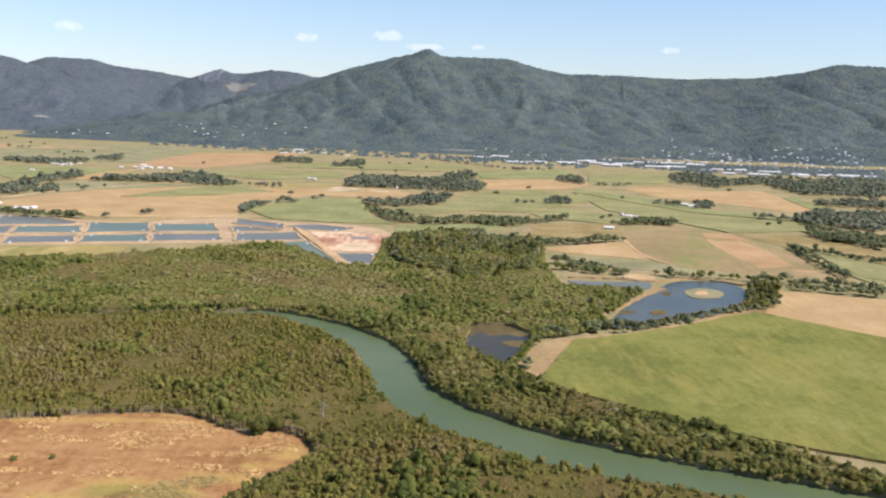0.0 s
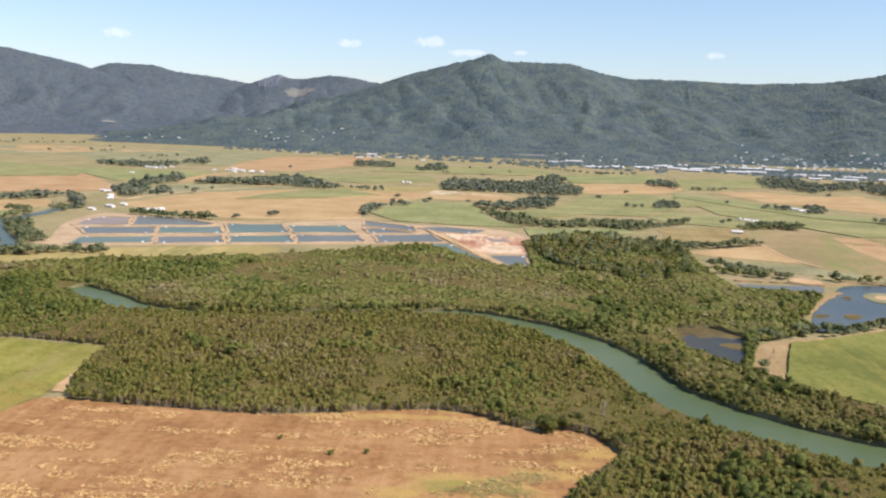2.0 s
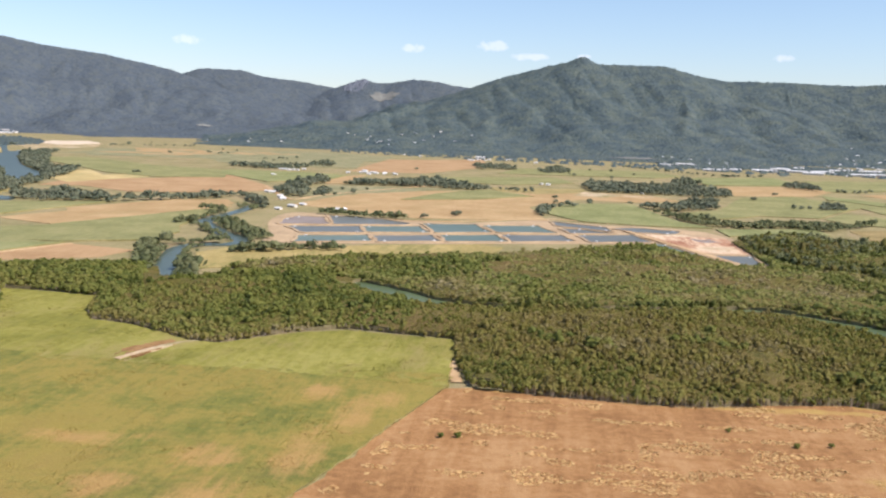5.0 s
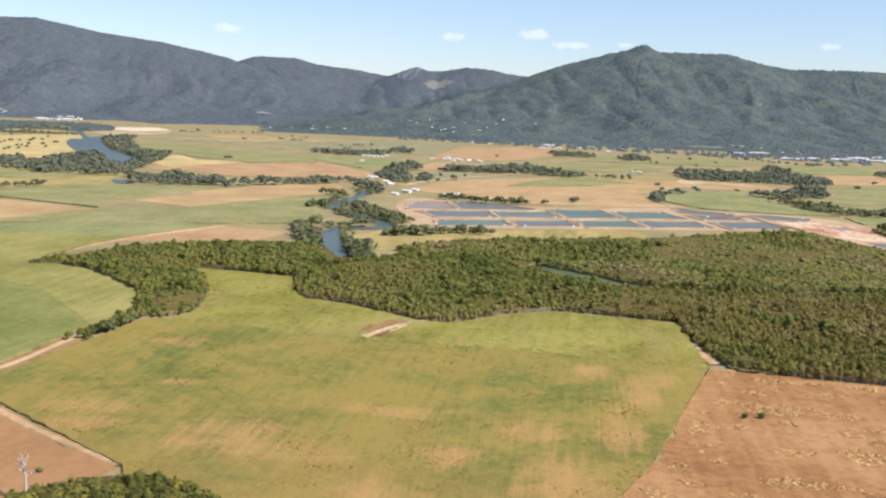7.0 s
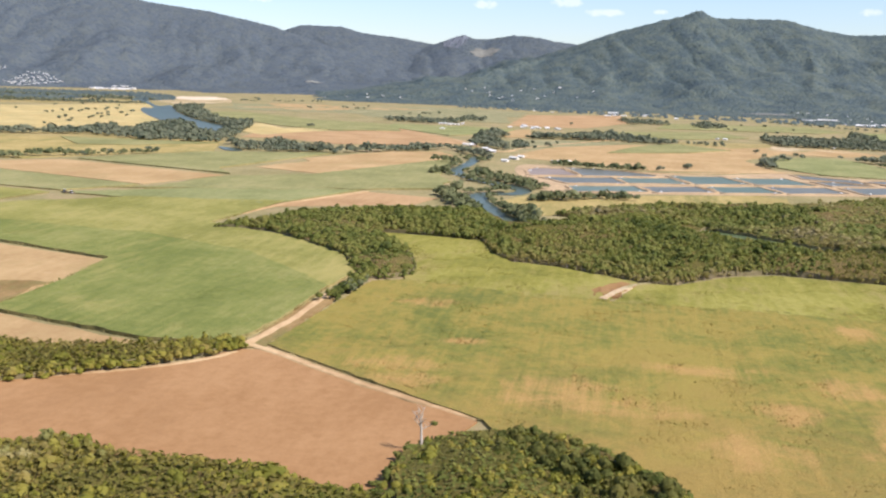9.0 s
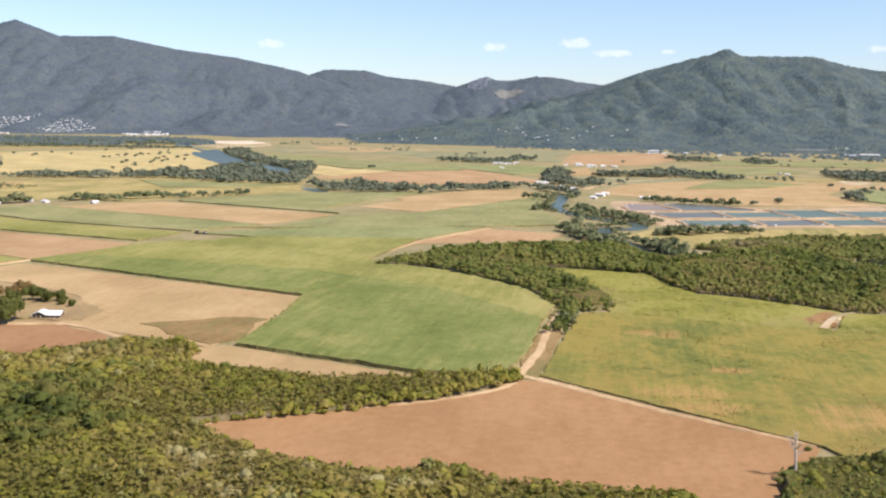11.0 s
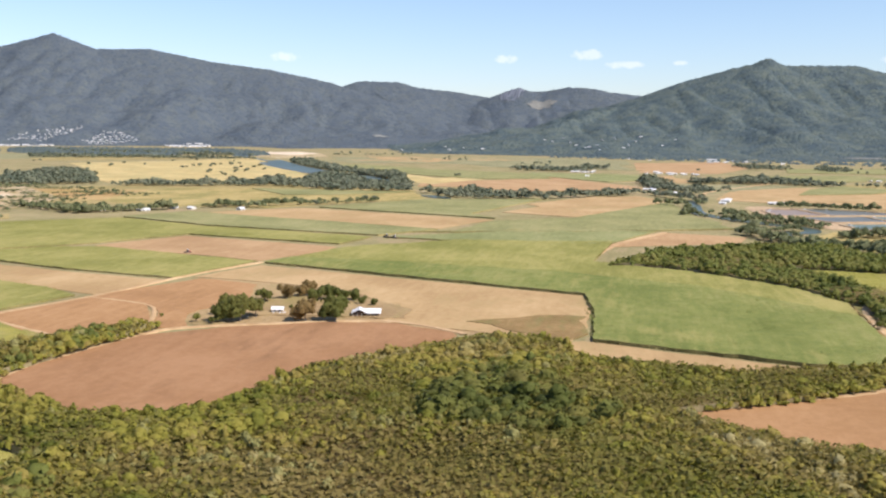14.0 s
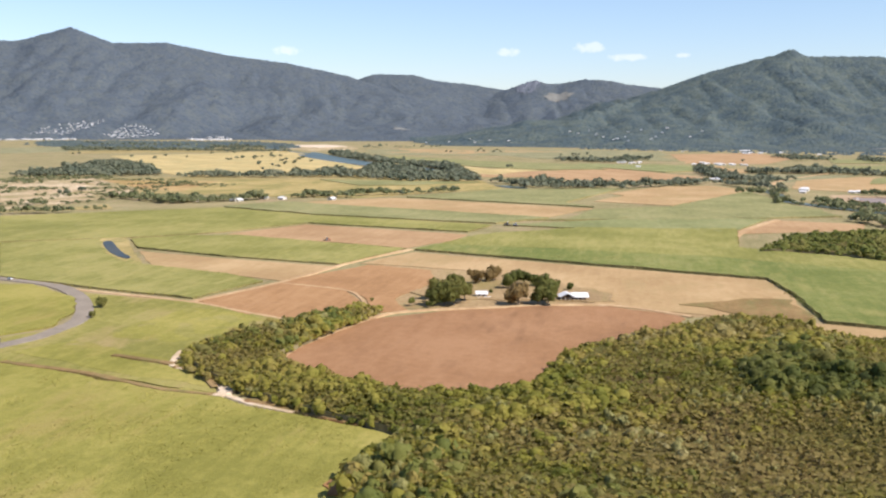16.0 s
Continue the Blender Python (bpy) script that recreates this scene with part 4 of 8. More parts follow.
field("cane_field", "standing sugar cane, golden green and mottled", "cane_gold", [(-773, 100), (-708, 115), (-682, 121), (-645, 109), (-619, 105), (-610, 98), (-598, 95), (-583, 90), (-573, 86), (-576, 68), (-576, 57), (-579, 40), (-669, 21)], 0.5, 2, 3.5, 0.08)
field("cane_field", "standing sugar cane, golden green and mottled", "cane_gold", [(-753, 218), (-742, 220), (-712, 199), (-699, 178), (-693, 158), (-700, 146), (-721, 112), (-815, 209)], 0.5, 3, 3.5, 0.08)
field("cane_field", "standing sugar cane, golden green and mottled", "cane_gold", [(-672, 149), (-671, 171), (-667, 195), (-649, 188), (-634, 178), (-640, 156), (-646, 148)], 0.25, 4, 3.5, 0.08)
field("cane_field", "standing sugar cane, golden green and mottled", "cane_gold", [(-685, 129), (-677, 144), (-645, 132), (-633, 122), (-620, 110), (-650, 117)], 0.25, 5, 3.5, 0.08)
field("stubble_field", "harvested field of pale tan cane stubble", "stubble", [(-400, 849), (-374, 997), (-296, 1085), (-170, 1109), (-116, 1074), (-185, 917), (-168, 790), (-276, 766), (-317, 794)], 0.12, 6, 16, 0.08)
field("cane_field", "distant sugar cane, its green paled for haze", "cane_haze", [(-314, 942), (-288, 1045), (-239, 1131), (-183, 1052), (-239, 981)], 0.7, 7, 25, 0.35)
field("cane_field", "distant light green sugar cane, haze put in its colour", "cane_fresh_haze", [(-171, 856), (-155, 940), (-127, 982), (-81, 985), (-58, 826), (-36, 776), (-82, 776), (-139, 790)], 0.54, 8, 8, 0.35)
field("cane_field", "distant light green sugar cane, haze put in its colour", "cane_fresh_haze", [(-35, 768), (48, 798), (50, 755), (-33, 720)], 0.54, 9, 8, 0.35)
field("stubble_field", "harvested field of pale tan cane stubble", "stubble", [(67, 658), (138, 711), (137, 620), (85, 640)], 0.12, 3, 16, 0.08)
field("stubble_field", "harvested tan field with green regrowth between rows", "stubble_green", [(154, 798), (204, 840), (256, 671), (244, 559), (203, 546), (143, 597), (137, 620), (136, 710)], 0.12, 4, 16, 0.08)
field("grass_strip", "strip of rough brown grass between fields", "grass_brown", [(76, 798), (154, 840), (148, 776), (74, 729)], 0.12, 5, 16, 0.08)
field("cane_field", "broad field of bright green sugar cane", "cane_mixed2", [(37, 323), (56, 381), (99, 407), (152, 450), (192, 401), (218, 352), (169, 222), (122, 248), (107, 256), (80, 273), (43, 309)], 0.8, 6, 3.5, 0.35)
field("stubble_field", "harvested field of pale tan cane stubble", "stubble", [(186, 514), (235, 497), (285, 464), (221, 356), (193, 404), (156, 452)], 0.12, 7, 16, 0.08)
field("cane_field", "distant sugar cane, its green paled for haze", "cane_haze", [(267, 702), (295, 627), (311, 565), (289, 525), (253, 570)], 0.7, 8, 8, 0.35)
field("dry_grass_field", "rough dry golden grass between river and ponds", "grass_drygold", [(-369, 522), (-350, 566), (-327, 560), (-260, 594), (-203, 617), (-251, 586), (-219, 608), (-196, 604), (-202, 536), (-273, 531), (-295, 524), (-314, 486), (-346, 467), (-363, 452), (-342, 443)], 0.12, 11, 16, 0.08)
field("dry_grass_field", "rough brown grass at the field edge", "weeds", [(-520, 233), (-499, 249), (-483, 250), (-481, 223), (-486, 212), (-505, 222)], 0.12, 15, 7.0, 0.08)
field("stubble_field", "harvested field of pale tan cane stubble", "stubble", [(-561, 741), (-515, 852), (-469, 874), (-450, 837), (-464, 686), (-512, 655)], 0.12, 7, 16, 0.08)
field("cane_field", "distant sugar cane, its green paled for haze", "cane_haze", [(-505, 641), (-460, 679), (-457, 721), (-413, 610), (-423, 560), (-453, 550)], 0.7, 8, 8, 0.35)
field("cane_field", "distant sugar cane, its green paled for haze", "cane_haze", [(-618, 489), (-557, 510), (-523, 554), (-460, 534)], 0.7, 9, 8, 0.35)
field("pasture", "pasture of dry grey-green grass", "grass_dry", [(-1142, 767), (-1018, 861), (-875, 969), (-695, 902), (-671, 746), (-769, 676), (-991, 595)], 0.12, 4, 16, 0.08)
field("sand_pit", "worked ground of bare pale sand and scrub", "sand", [(-1125, 723), (-1104, 830), (-1005, 758), (-932, 594), (-930, 539), (-964, 504)], 0.12, 5, 16, 0.08)
field("rough_grass", "rough golden green grass between cane and road", "grass_gold", [(-715, 209), (-672, 202), (-626, 180), (-635, 152), (-637, 131), (-619, 106), (-681, 120), (-698, 143), (-688, 158), (-698, 184)], 0.12, 10, 7.0, 0.08)
field("pasture", "pasture of dull green grass", "grass_green", [(72, 624), (121, 610), (151, 602), (195, 594), (232, 536), (213, 539), (183, 556), (144, 571), (116, 575), (97, 598)], 0.12, 1, 16, 0.08)
field("ploughed_field", "reddish strip of freshly turned soil", "soil_pink", [(215, 786), (232, 768), (234, 695), (228, 609), (199, 595), (201, 659), (203, 719)], 0.12, 6, 16, 0.08)
field("ploughed_field", "bare field of pinkish brown soil", "soil_pink", [(199, 778), (237, 784), (246, 635), (245, 577), (234, 567), (203, 619)], 0.12, 2, 16, 0.08)
field("stubble_field", "harvested field of pale tan cane stubble", "stubble", [(233, 1282), (305, 1332), (351, 1270), (432, 1301), (424, 1191), (400, 1027), (363, 992), (327, 1069), (267, 1136)], 0.12, 3, 40, 0.08)
field("cane_field", "distant light green sugar cane, haze put in its colour", "cane_fresh_haze", [(423, 1191), (444, 1215), (419, 997), (397, 1020)], 0.55, 4, 40, 0.3)
field("cane_field", "distant sugar cane, its green paled for haze", "cane_haze", [(243, 1598), (398, 1676), (380, 1468), (250, 1330), (205, 1333)], 0.55, 5, 40, 0.3)
field("stubble_field", "harvested field of pale tan cane stubble", "stubble", [(55, 1359), (187, 1419), (222, 1352), (158, 1223), (113, 1205), (57, 1183)], 0.12, 6, 40, 0.08)
field("cane_field", "distant light green sugar cane, haze put in its colour", "cane_fresh_haze", [(56, 1581), (213, 1664), (215, 1470), (190, 1446), (58, 1384)], 0.55, 7, 40, 0.3)
field("cane_field", "distant sugar cane, its green paled for haze", "cane_haze", [(-42, 913), (0, 955), (55, 1139), (127, 1201), (155, 1143), (177, 1074), (122, 983), (81, 907), (27, 907), (-10, 865), (-35, 857)], 0.55, 8, 40, 0.3)
field("cane_field", "distant sugar cane, its green paled for haze", "cane_haze", [(160, 1170), (216, 1019), (253, 932), (339, 881), (313, 814), (238, 788), (209, 860), (164, 954)], 0.55, 9, 40, 0.3)
field("cane_field", "distant light green sugar cane, haze put in its colour", "cane_fresh_haze", [(175, 1239), (233, 1131), (271, 999), (357, 930), (342, 896), (258, 949), (216, 1045), (163, 1180)], 0.55, 1, 40, 0.3)
field("cane_field", "standing sugar cane, fresh green with paler streaks", "cane_haze", [(83, 897), (122, 970), (154, 929), (202, 853), (147, 825), (111, 851), (93, 865)], 0.55, 2, 16, 0.3)
field("grass_strip", "strip of rough brown grass between fields", "grass_brown", [(79, 798), (133, 801), (143, 791), (146, 754), (94, 717), (71, 732)], 0.12, 3, 16, 0.08)
field("grass_strip", "strip of rough brown grass between fields", "grass_brown", [(240, 777), (303, 785), (327, 697), (292, 622), (262, 667), (258, 701)], 0.12, 4, 16, 0.08)
field("cane_field", "distant sugar cane, its green paled for haze", "cane_haze", [(263, 659), (283, 602), (253, 536), (249, 570)], 0.55, 5, 16, 0.3)
field("pasture", "pasture of dry grey-green grass", "grass_dry", [(-243, 1182), (-119, 1206), (-112, 1134), (-179, 1090), (-204, 1055)], 0.12, 6, 40, 0.08)
field("stubble_field", "harvested field of pale tan cane stubble", "stubble", [(-190, 1045), (-84, 1018), (-23, 1062), (-54, 1139), (-114, 1151), (-179, 1090)], 0.12, 7, 40, 0.08)
field("sand_pit", "worked ground of bare pale sand and scrub", "sand", [(-123, 1165), (-86, 1126), (-26, 1100), (-23, 1054), (-88, 1068), (-141, 1088)], 0.12, 8, 40, 0.08)
field("stubble_field", "harvested field of pale tan cane stubble", "stubble", [(-484, 1269), (-454, 1311), (-397, 1240), (-408, 1158), (-437, 1145)], 0.12, 9, 40, 0.08)
field("cane_field", "distant sugar cane, its green paled for haze", "cane_haze", [(-328, 1364), (-154, 1455), (-131, 1321), (-224, 1232), (-309, 1283)], 0.55, 1, 40, 0.3)
field("ploughed_field", "bare field of pinkish brown soil", "soil_pink", [(-476, 1533), (-484, 1918), (-351, 1992), (-281, 1717), (-344, 1542)], 0.12, 2, 40, 0.08)
field("pasture", "pasture of dull green grass", "grass_green", [(-963, 2111), (-749, 2205), (-565, 2143), (-476, 1533), (-654, 1552), (-725, 1587)], 0.12, 3, 40, 0.08)
field("cane_field", "distant sugar cane, its green paled for haze", "cane_haze", [(-245, 1514), (-1, 1535), (54, 1612), (19, 1778), (-222, 1712)], 0.55, 4, 40, 0.3)
field("pasture", "pasture of dry grey-green grass", "grass_dry", [(-627, 1373), (-528, 1385), (-459, 1349), (-484, 1269), (-532, 1163)], 0.12, 5, 40, 0.08)
field("ploughed_field", "bare field of pinkish brown soil", "soil_pink", [(-708, 965), (-727, 1072), (-639, 1141), (-605, 1276), (-495, 1083), (-463, 1000), (-512, 950), (-586, 920), (-664, 975)], 0.12, 6, 40, 0.08)
field("dry_grass_field", "open field of dry yellow grass", "grass_yellow", [(-756, 1076), (-798, 1230), (-799, 1266), (-727, 1157), (-696, 1215), (-664, 1149), (-702, 1016)], 0.12, 7, 40, 0.08)
field("cane_field", "distant sugar cane, its green paled for haze", "cane_haze", [(-1018, 1529), (-963, 1596), (-772, 1418), (-625, 1347), (-579, 1187), (-658, 1154), (-747, 1205), (-835, 1312), (-924, 1407)], 0.55, 8, 40, 0.3)
field("cane_field", "distant light green sugar cane, haze put in its colour", "cane_fresh_haze", [(-621, 1278), (-507, 1134), (-449, 1203), (-446, 1323), (-519, 1364), (-629, 1362)], 0.55, 9, 40, 0.3)
field("pasture", "pasture of dull green grass", "grass_green", [(-1091, 1730), (-915, 1803), (-708, 1640), (-591, 1766), (-634, 1921), (-870, 1949), (-1087, 1874)], 0.12, 1, 40, 0.08)
field("stubble_field", "harvested field of pale tan cane stubble", "stubble", [(-1074, 1845), (-908, 1989), (-798, 1956), (-895, 1751)], 0.12, 2, 40, 0.08)
field("stubble_field", "harvested field of pale tan cane stubble", "stubble", [(-459, 1281), (-426, 1355), (-416, 1175), (-436, 1160)], 0.12, 3, 40, 0.08)
field("ploughed_field", "bare field of pinkish brown soil", "soil_pink", [(-473, 1441), (-448, 1920), (-306, 2073), (-274, 1726), (-353, 1449)], 0.12, 4, 40, 0.08)
field("pasture", "pasture of dull green grass", "grass_green", [(-443, 1023), (-420, 1112), (-286, 1125), (-349, 1026), (-402, 933)], 0.12, 5, 40, 0.08)
field("dry_grass_field", "open field of dry yellow grass", "grass_yellow", [(-1443, 1447), (-1340, 1629), (-1290, 1900), (-1023, 1389), (-883, 1132), (-949, 979), (-1007, 876), (-1078, 945), (-1328, 1306)], 0.12, 6, 40, 0.08)
field("pasture", "pasture of dry grey-green grass", "grass_dry", [(-1582, 1547), (-1390, 1719), (-1354, 2014), (-1551, 2014), (-1665, 1661)], 0.12, 7, 40, 0.08)
field("dry_grass_field", "rough dry golden grass below the river trees", "grass_drygold", [(-939, 838), (-825, 887), (-696, 883), (-657, 779), (-723, 684), (-750, 636), (-821, 636), (-833, 616), (-913, 669), (-941, 790)], 0.12, 8, 40, 0.08)
field("cane_field", "distant sugar cane, its green paled for haze", "cane_haze", [(-859, 865), (-686, 868), (-742, 798), (-791, 782)], 0.55, 9, 40, 0.3)
field("sand_pit", "worked ground of bare pale sand and scrub", "sand", [(-1337, 2023), (-1399, 2286), (-1292, 2349), (-1173, 2060), (-1231, 1885)], 0.12, 1, 40, 0.08)
field("pasture", "pasture of dull green grass", "grass_green", [(-1153, 2020), (-709, 2154), (-500, 2077), (-489, 1790), (-799, 1713), (-1010, 1681)], 0.12, 2, 40, 0.08)
field("stubble_field", "harvested field of pale tan cane stubble", "stubble", [(-1098, 2100), (-838, 2136), (-692, 2025), (-834, 1874), (-1013, 1908)], 0.12, 3, 40, 0.08)
field("pasture", "pasture of dull green grass", "grass_green", [(-1956, 1853), (-1816, 2170), (-1591, 1798), (-1697, 1501)], 0.12, 4, 40, 0.08)
field("sand_pit", "worked ground of bare pale sand and scrub", "sand", [(-1142, 746), (-1060, 790), (-960, 687), (-930, 582), (-941, 535), (-944, 478)], 0.12, 5, 40, 0.08)
field("dry_grass_field", "rough straw-coloured grass beside worked ground", "grass_straw", [(-1060, 790), (-925, 810), (-815, 729), (-827, 654), (-926, 674), (-964, 694)], 0.12, 6, 40, 0.08)
field("pasture", "pasture of dry grey-green grass", "grass_dry", [(-934, 463), (-879, 504), (-902, 536), (-914, 495)], 0.12, 7, 40, 0.08)


POND_OUTLINES = []


def pond(mat, pts):
    """A rearing pond: water within a raised earth bank."""
    POND_OUTLINES.append(pts)
    base = new("prawn_pond")
    tagged(base, "rectangular prawn pond with earth banks", "pond", "prawn ponds")
    w = slab("water", pts, mat, 0.05, 0.30, 40)
    w.parent = base
    b = ribbon("bank", densify(pts, 14), 2.0, "levee", 0.75, 0.12, len(pts), True)
    b.parent = base
    return base


# ---- prawn farm ----
FARM = [(-376, 690), (-383, 744), (-378, 774), (-353, 774), (-275, 742), (-223, 752), (-166, 800), (-171, 794), (-122, 769), (-68, 764), (-34, 710), (-36, 556), (-60, 551), (-84, 586), (-114, 640), (-144, 640), (-331, 581), (-350, 613)]
LEVEE_ROAD = [(-108, 727), (-74, 622), (-59, 575), (-50, 545)]
FLATS = [(-97, 716), (-38, 706), (-39, 656), (-39, 616), (-71, 617)]
pond("pond_brown", [(-366, 683), (-373, 722), (-368, 746), (-346, 745), (-330, 695)])
pond("pond_blue", [(-346, 759), (-325, 757), (-300, 748), (-273, 723), (-275, 710), (-327, 696)])
pond("pond_blue", [(-358, 674), (-307, 691), (-295, 651), (-337, 638)])
pond("pond_teal", [(-305, 692), (-264, 706), (-250, 666), (-294, 655)])
pond("pond_teal", [(-265, 726), (-224, 736), (-207, 684), (-247, 667)])
pond("pond_teal", [(-219, 730), (-176, 744), (-160, 696), (-204, 685)])
pond("pond_teal", [(-335, 622), (-291, 639), (-281, 605), (-329, 587)])
pond("pond_blue", [(-287, 637), (-249, 653), (-237, 619), (-277, 603)])
pond("pond_teal", [(-243, 655), (-205, 670), (-193, 632), (-234, 619)])
pond("pond_blue", [(-201, 672), (-158, 685), (-148, 649), (-191, 633)])
pond("pond_blue", [(-165, 781), (-122, 751), (-118, 721), (-145, 738), (-161, 748)])
pond("pond_blue", [(-159, 729), (-144, 729), (-116, 708), (-150, 698)])
pond("pond_blue", [(-147, 689), (-106, 706), (-95, 663), (-138, 648)])
pond("pond_blue", [(-119, 746), (-100, 757), (-66, 741), (-74, 719), (-102, 722)])
pond("pond_teal", [(-113, 647), (-91, 657), (-62, 575), (-63, 561), (-85, 595)])
pond("pond_blue", [(-66, 605), (-40, 609), (-40, 566), (-54, 559)])

# ---- rivers and lagoons ----
CREEK = [(135, 208), (110, 223), (90, 232), (71, 240), (51, 251), (30, 265), (11, 285), (0, 305), (-7, 340), (-18, 370), (-36, 395), (-58, 413), (-77, 422), (-117, 411), (-149, 403), (-185, 398), (-216, 409), (-231, 426), (-258, 449), (-268, 452), (-272, 441), (-260, 430), (-233, 402), (-216, 388), (-184, 389), (-148, 395), (-118, 402), (-70, 406), (-49, 381), (-33, 356), (-24, 323), (-18, 296), (-10, 277), (2, 262), (14, 249), (27, 237), (47, 227), (66, 219), (84, 210), (110, 196)]
BANK = [(-118, 402), (-148, 395), (-184, 389)]
BANK_FAR = [(110, 223), (90, 232), (71, 240), (51, 251), (30, 265), (11, 285), (0, 305), (-7, 340), (-18, 370), (-36, 395), (-58, 413), (-77, 422), (-117, 411), (-149, 403), (-185, 398), (-216, 409), (-231, 426), (-258, 449)]
BEND = [(-422, 825), (-420, 798), (-418, 761), (-419, 726), (-418, 694), (-414, 677), (-407, 663), (-394, 642), (-380, 620), (-366, 602), (-356, 585), (-356, 568), (-362, 555), (-372, 551), (-377, 549), (-378, 540), (-376, 525), (-370, 504), (-363, 482), (-356, 463), (-350, 445), (-343, 426), (-338, 412), (-352, 406), (-357, 421), (-364, 441), (-370, 459), (-375, 478), (-382, 501), (-388, 523), (-390, 540), (-387, 555), (-377, 561), (-370, 563), (-366, 570), (-366, 581), (-376, 595), (-390, 614), (-404, 635), (-417, 657), (-425, 674), (-430, 694), (-429, 726), (-428, 761), (-430, 797), (-432, 825)]
BARRON = [(-1467, 2169), (-1506, 2271), (-1263, 1855), (-1183, 1729), (-1182, 1777), (-1038, 1504), (-922, 1312), (-806, 1154), (-762, 1071), (-748, 993), (-793, 1047), (-867, 1167), (-944, 1248), (-1088, 1475), (-1164, 1626), (-1151, 1645), (-1270, 1844)]
BARRON_LOW = [(-671, 824), (-645, 809), (-635, 786), (-651, 790)]
LAGOON_A = [(11, 379), (14, 402), (24, 407), (35, 403), (42, 393), (40, 382), (31, 354), (26, 338), (19, 344), (14, 360)]
LAGOON_B = [(76, 414), (87, 447), (101, 477), (116, 504), (133, 533), (160, 538), (166, 512), (153, 471), (145, 456), (124, 440), (97, 417), (80, 409)]
NORTH_DARK = [(-33, 637), (-32, 690), (-16, 705), (5, 715), (31, 740), (39, 705), (70, 690), (64, 618), (49, 519), (26, 507), (8, 530), (-12, 547), (-30, 582)]
SE_SHORE = [(27, 336), (32, 353), (37, 372), (42, 386), (50, 391), (57, 398)]
HEDGE = [(256, 694), (245, 622), (243, 590), (241, 559)]
HEDGE_B = [(264, 681), (278, 667), (305, 649)]
SPIT_WOOD = [(70, 430), (76, 478), (94, 499), (109, 505), (107, 492), (89, 455), (79, 437)]
LAGOON_C = [(72, 527), (88, 526), (117, 530), (112, 508), (99, 507), (82, 509)]
DAM = [(-781, 330), (-783, 337), (-779, 335), (-766, 317), (-753, 300), (-744, 290), (-743, 285), (-752, 292), (-765, 307)]
ISLET = [(131, 503), (140, 513), (148, 511), (151, 501), (145, 488), (134, 483), (130, 488)]
SHORE = [(34, 337), (44, 360), (54, 381), (79, 395), (110, 418), (143, 450), (158, 455)]
DYKE = [(73, 434), (87, 456), (102, 481), (115, 503), (121, 509)]
SPIT_C = [(106, 545), (113, 555), (121, 551), (124, 541), (115, 537)]
SHOAL = [(12, 389), (13, 400), (24, 406), (35, 402), (42, 393), (41, 386), (35, 386), (28, 389), (22, 386), (18, 392), (14, 385)]
SHOALS = [[(26, 374), (31, 378), (36, 376), (34, 366), (29, 369)], [(100, 445), (106, 451), (109, 445), (101, 437)], [(85, 441), (90, 447), (94, 445), (88, 438)], [(117, 496), (123, 500), (119, 488)]]
ISLET_SAND = [(135, 498), (140, 505), (143, 501), (139, 493), (135, 493)]
SHORE_FLAT = [(25, 336), (29, 345), (41, 373), (55, 385), (51, 370), (42, 342), (36, 324), (32, 325)]
NORTH_BANK = [(74, 539), (97, 539), (121, 534), (143, 546), (158, 541), (171, 529)]
LAGOON_ROW = [(80, 408), (90, 410), (110, 428), (128, 444), (148, 459)]
LAGOON_CLUMP = [(149, 459), (165, 504), (182, 533), (184, 519), (174, 482), (158, 455)]
NORTH_ROW = [(69, 568), (87, 559), (107, 559)]
NORTH_ROW_B = [(129, 559), (138, 549), (156, 556), (167, 550), (187, 534), (216, 513)]
DAM_BANK = [(-785, 332), (-794, 351), (-780, 349), (-761, 320), (-731, 276), (-732, 272), (-743, 281), (-759, 297), (-773, 315)]
BANKWOOD = [(-5, 345), (13, 358), (26, 334), (42, 304), (79, 268), (114, 232), (132, 216), (110, 223), (71, 240), (30, 265), (11, 285), (0, 305)]

# ---- woods ----
WOOD_M1 = [(-201, 335), (-191, 276), (-173, 268), (-156, 266), (-139, 264), (-123, 265), (-101, 271), (-81, 275), (-67, 271), (-58, 262), (-45, 262), (-35, 255), (-29, 239), (-38, 225), (-45, 209), (-46, 200), (-29, 170), (80, 170), (84, 210), (66, 219), (47, 227), (27, 237), (14, 249), (2, 262), (-10, 277), (-18, 296), (-24, 323), (-33, 356), (-49, 381), (-70, 406), (-118, 402), (-148, 395), (-184, 389), (-216, 388), (-233, 402), (-260, 430), (-275, 432), (-336, 428), (-377, 440), (-358, 380), (-343, 340), (-323, 332), (-308, 322), (-293, 312), (-281, 312), (-263, 332), (-243, 343), (-221, 339)]
WOOD_M2 = [(-332, 473), (-302, 506), (-270, 533), (-242, 544), (-213, 554), (-185, 569), (-156, 590), (-133, 619), (-103, 630), (-59, 555), (-38, 548), (-38, 664), (-35, 680), (-7, 711), (68, 706), (64, 582), (66, 503), (98, 503), (74, 433), (75, 410), (43, 384), (31, 406), (14, 404), (11, 361), (26, 334), (36, 317), (42, 304), (79, 268), (98, 253), (114, 232), (135, 209), (110, 223), (90, 232), (71, 240), (51, 251), (30, 265), (11, 285), (0, 305), (-7, 340), (-18, 370), (-36, 395), (-58, 413), (-77, 422), (-117, 411), (-149, 403), (-185, 398), (-216, 409), (-231, 426), (-258, 449)]
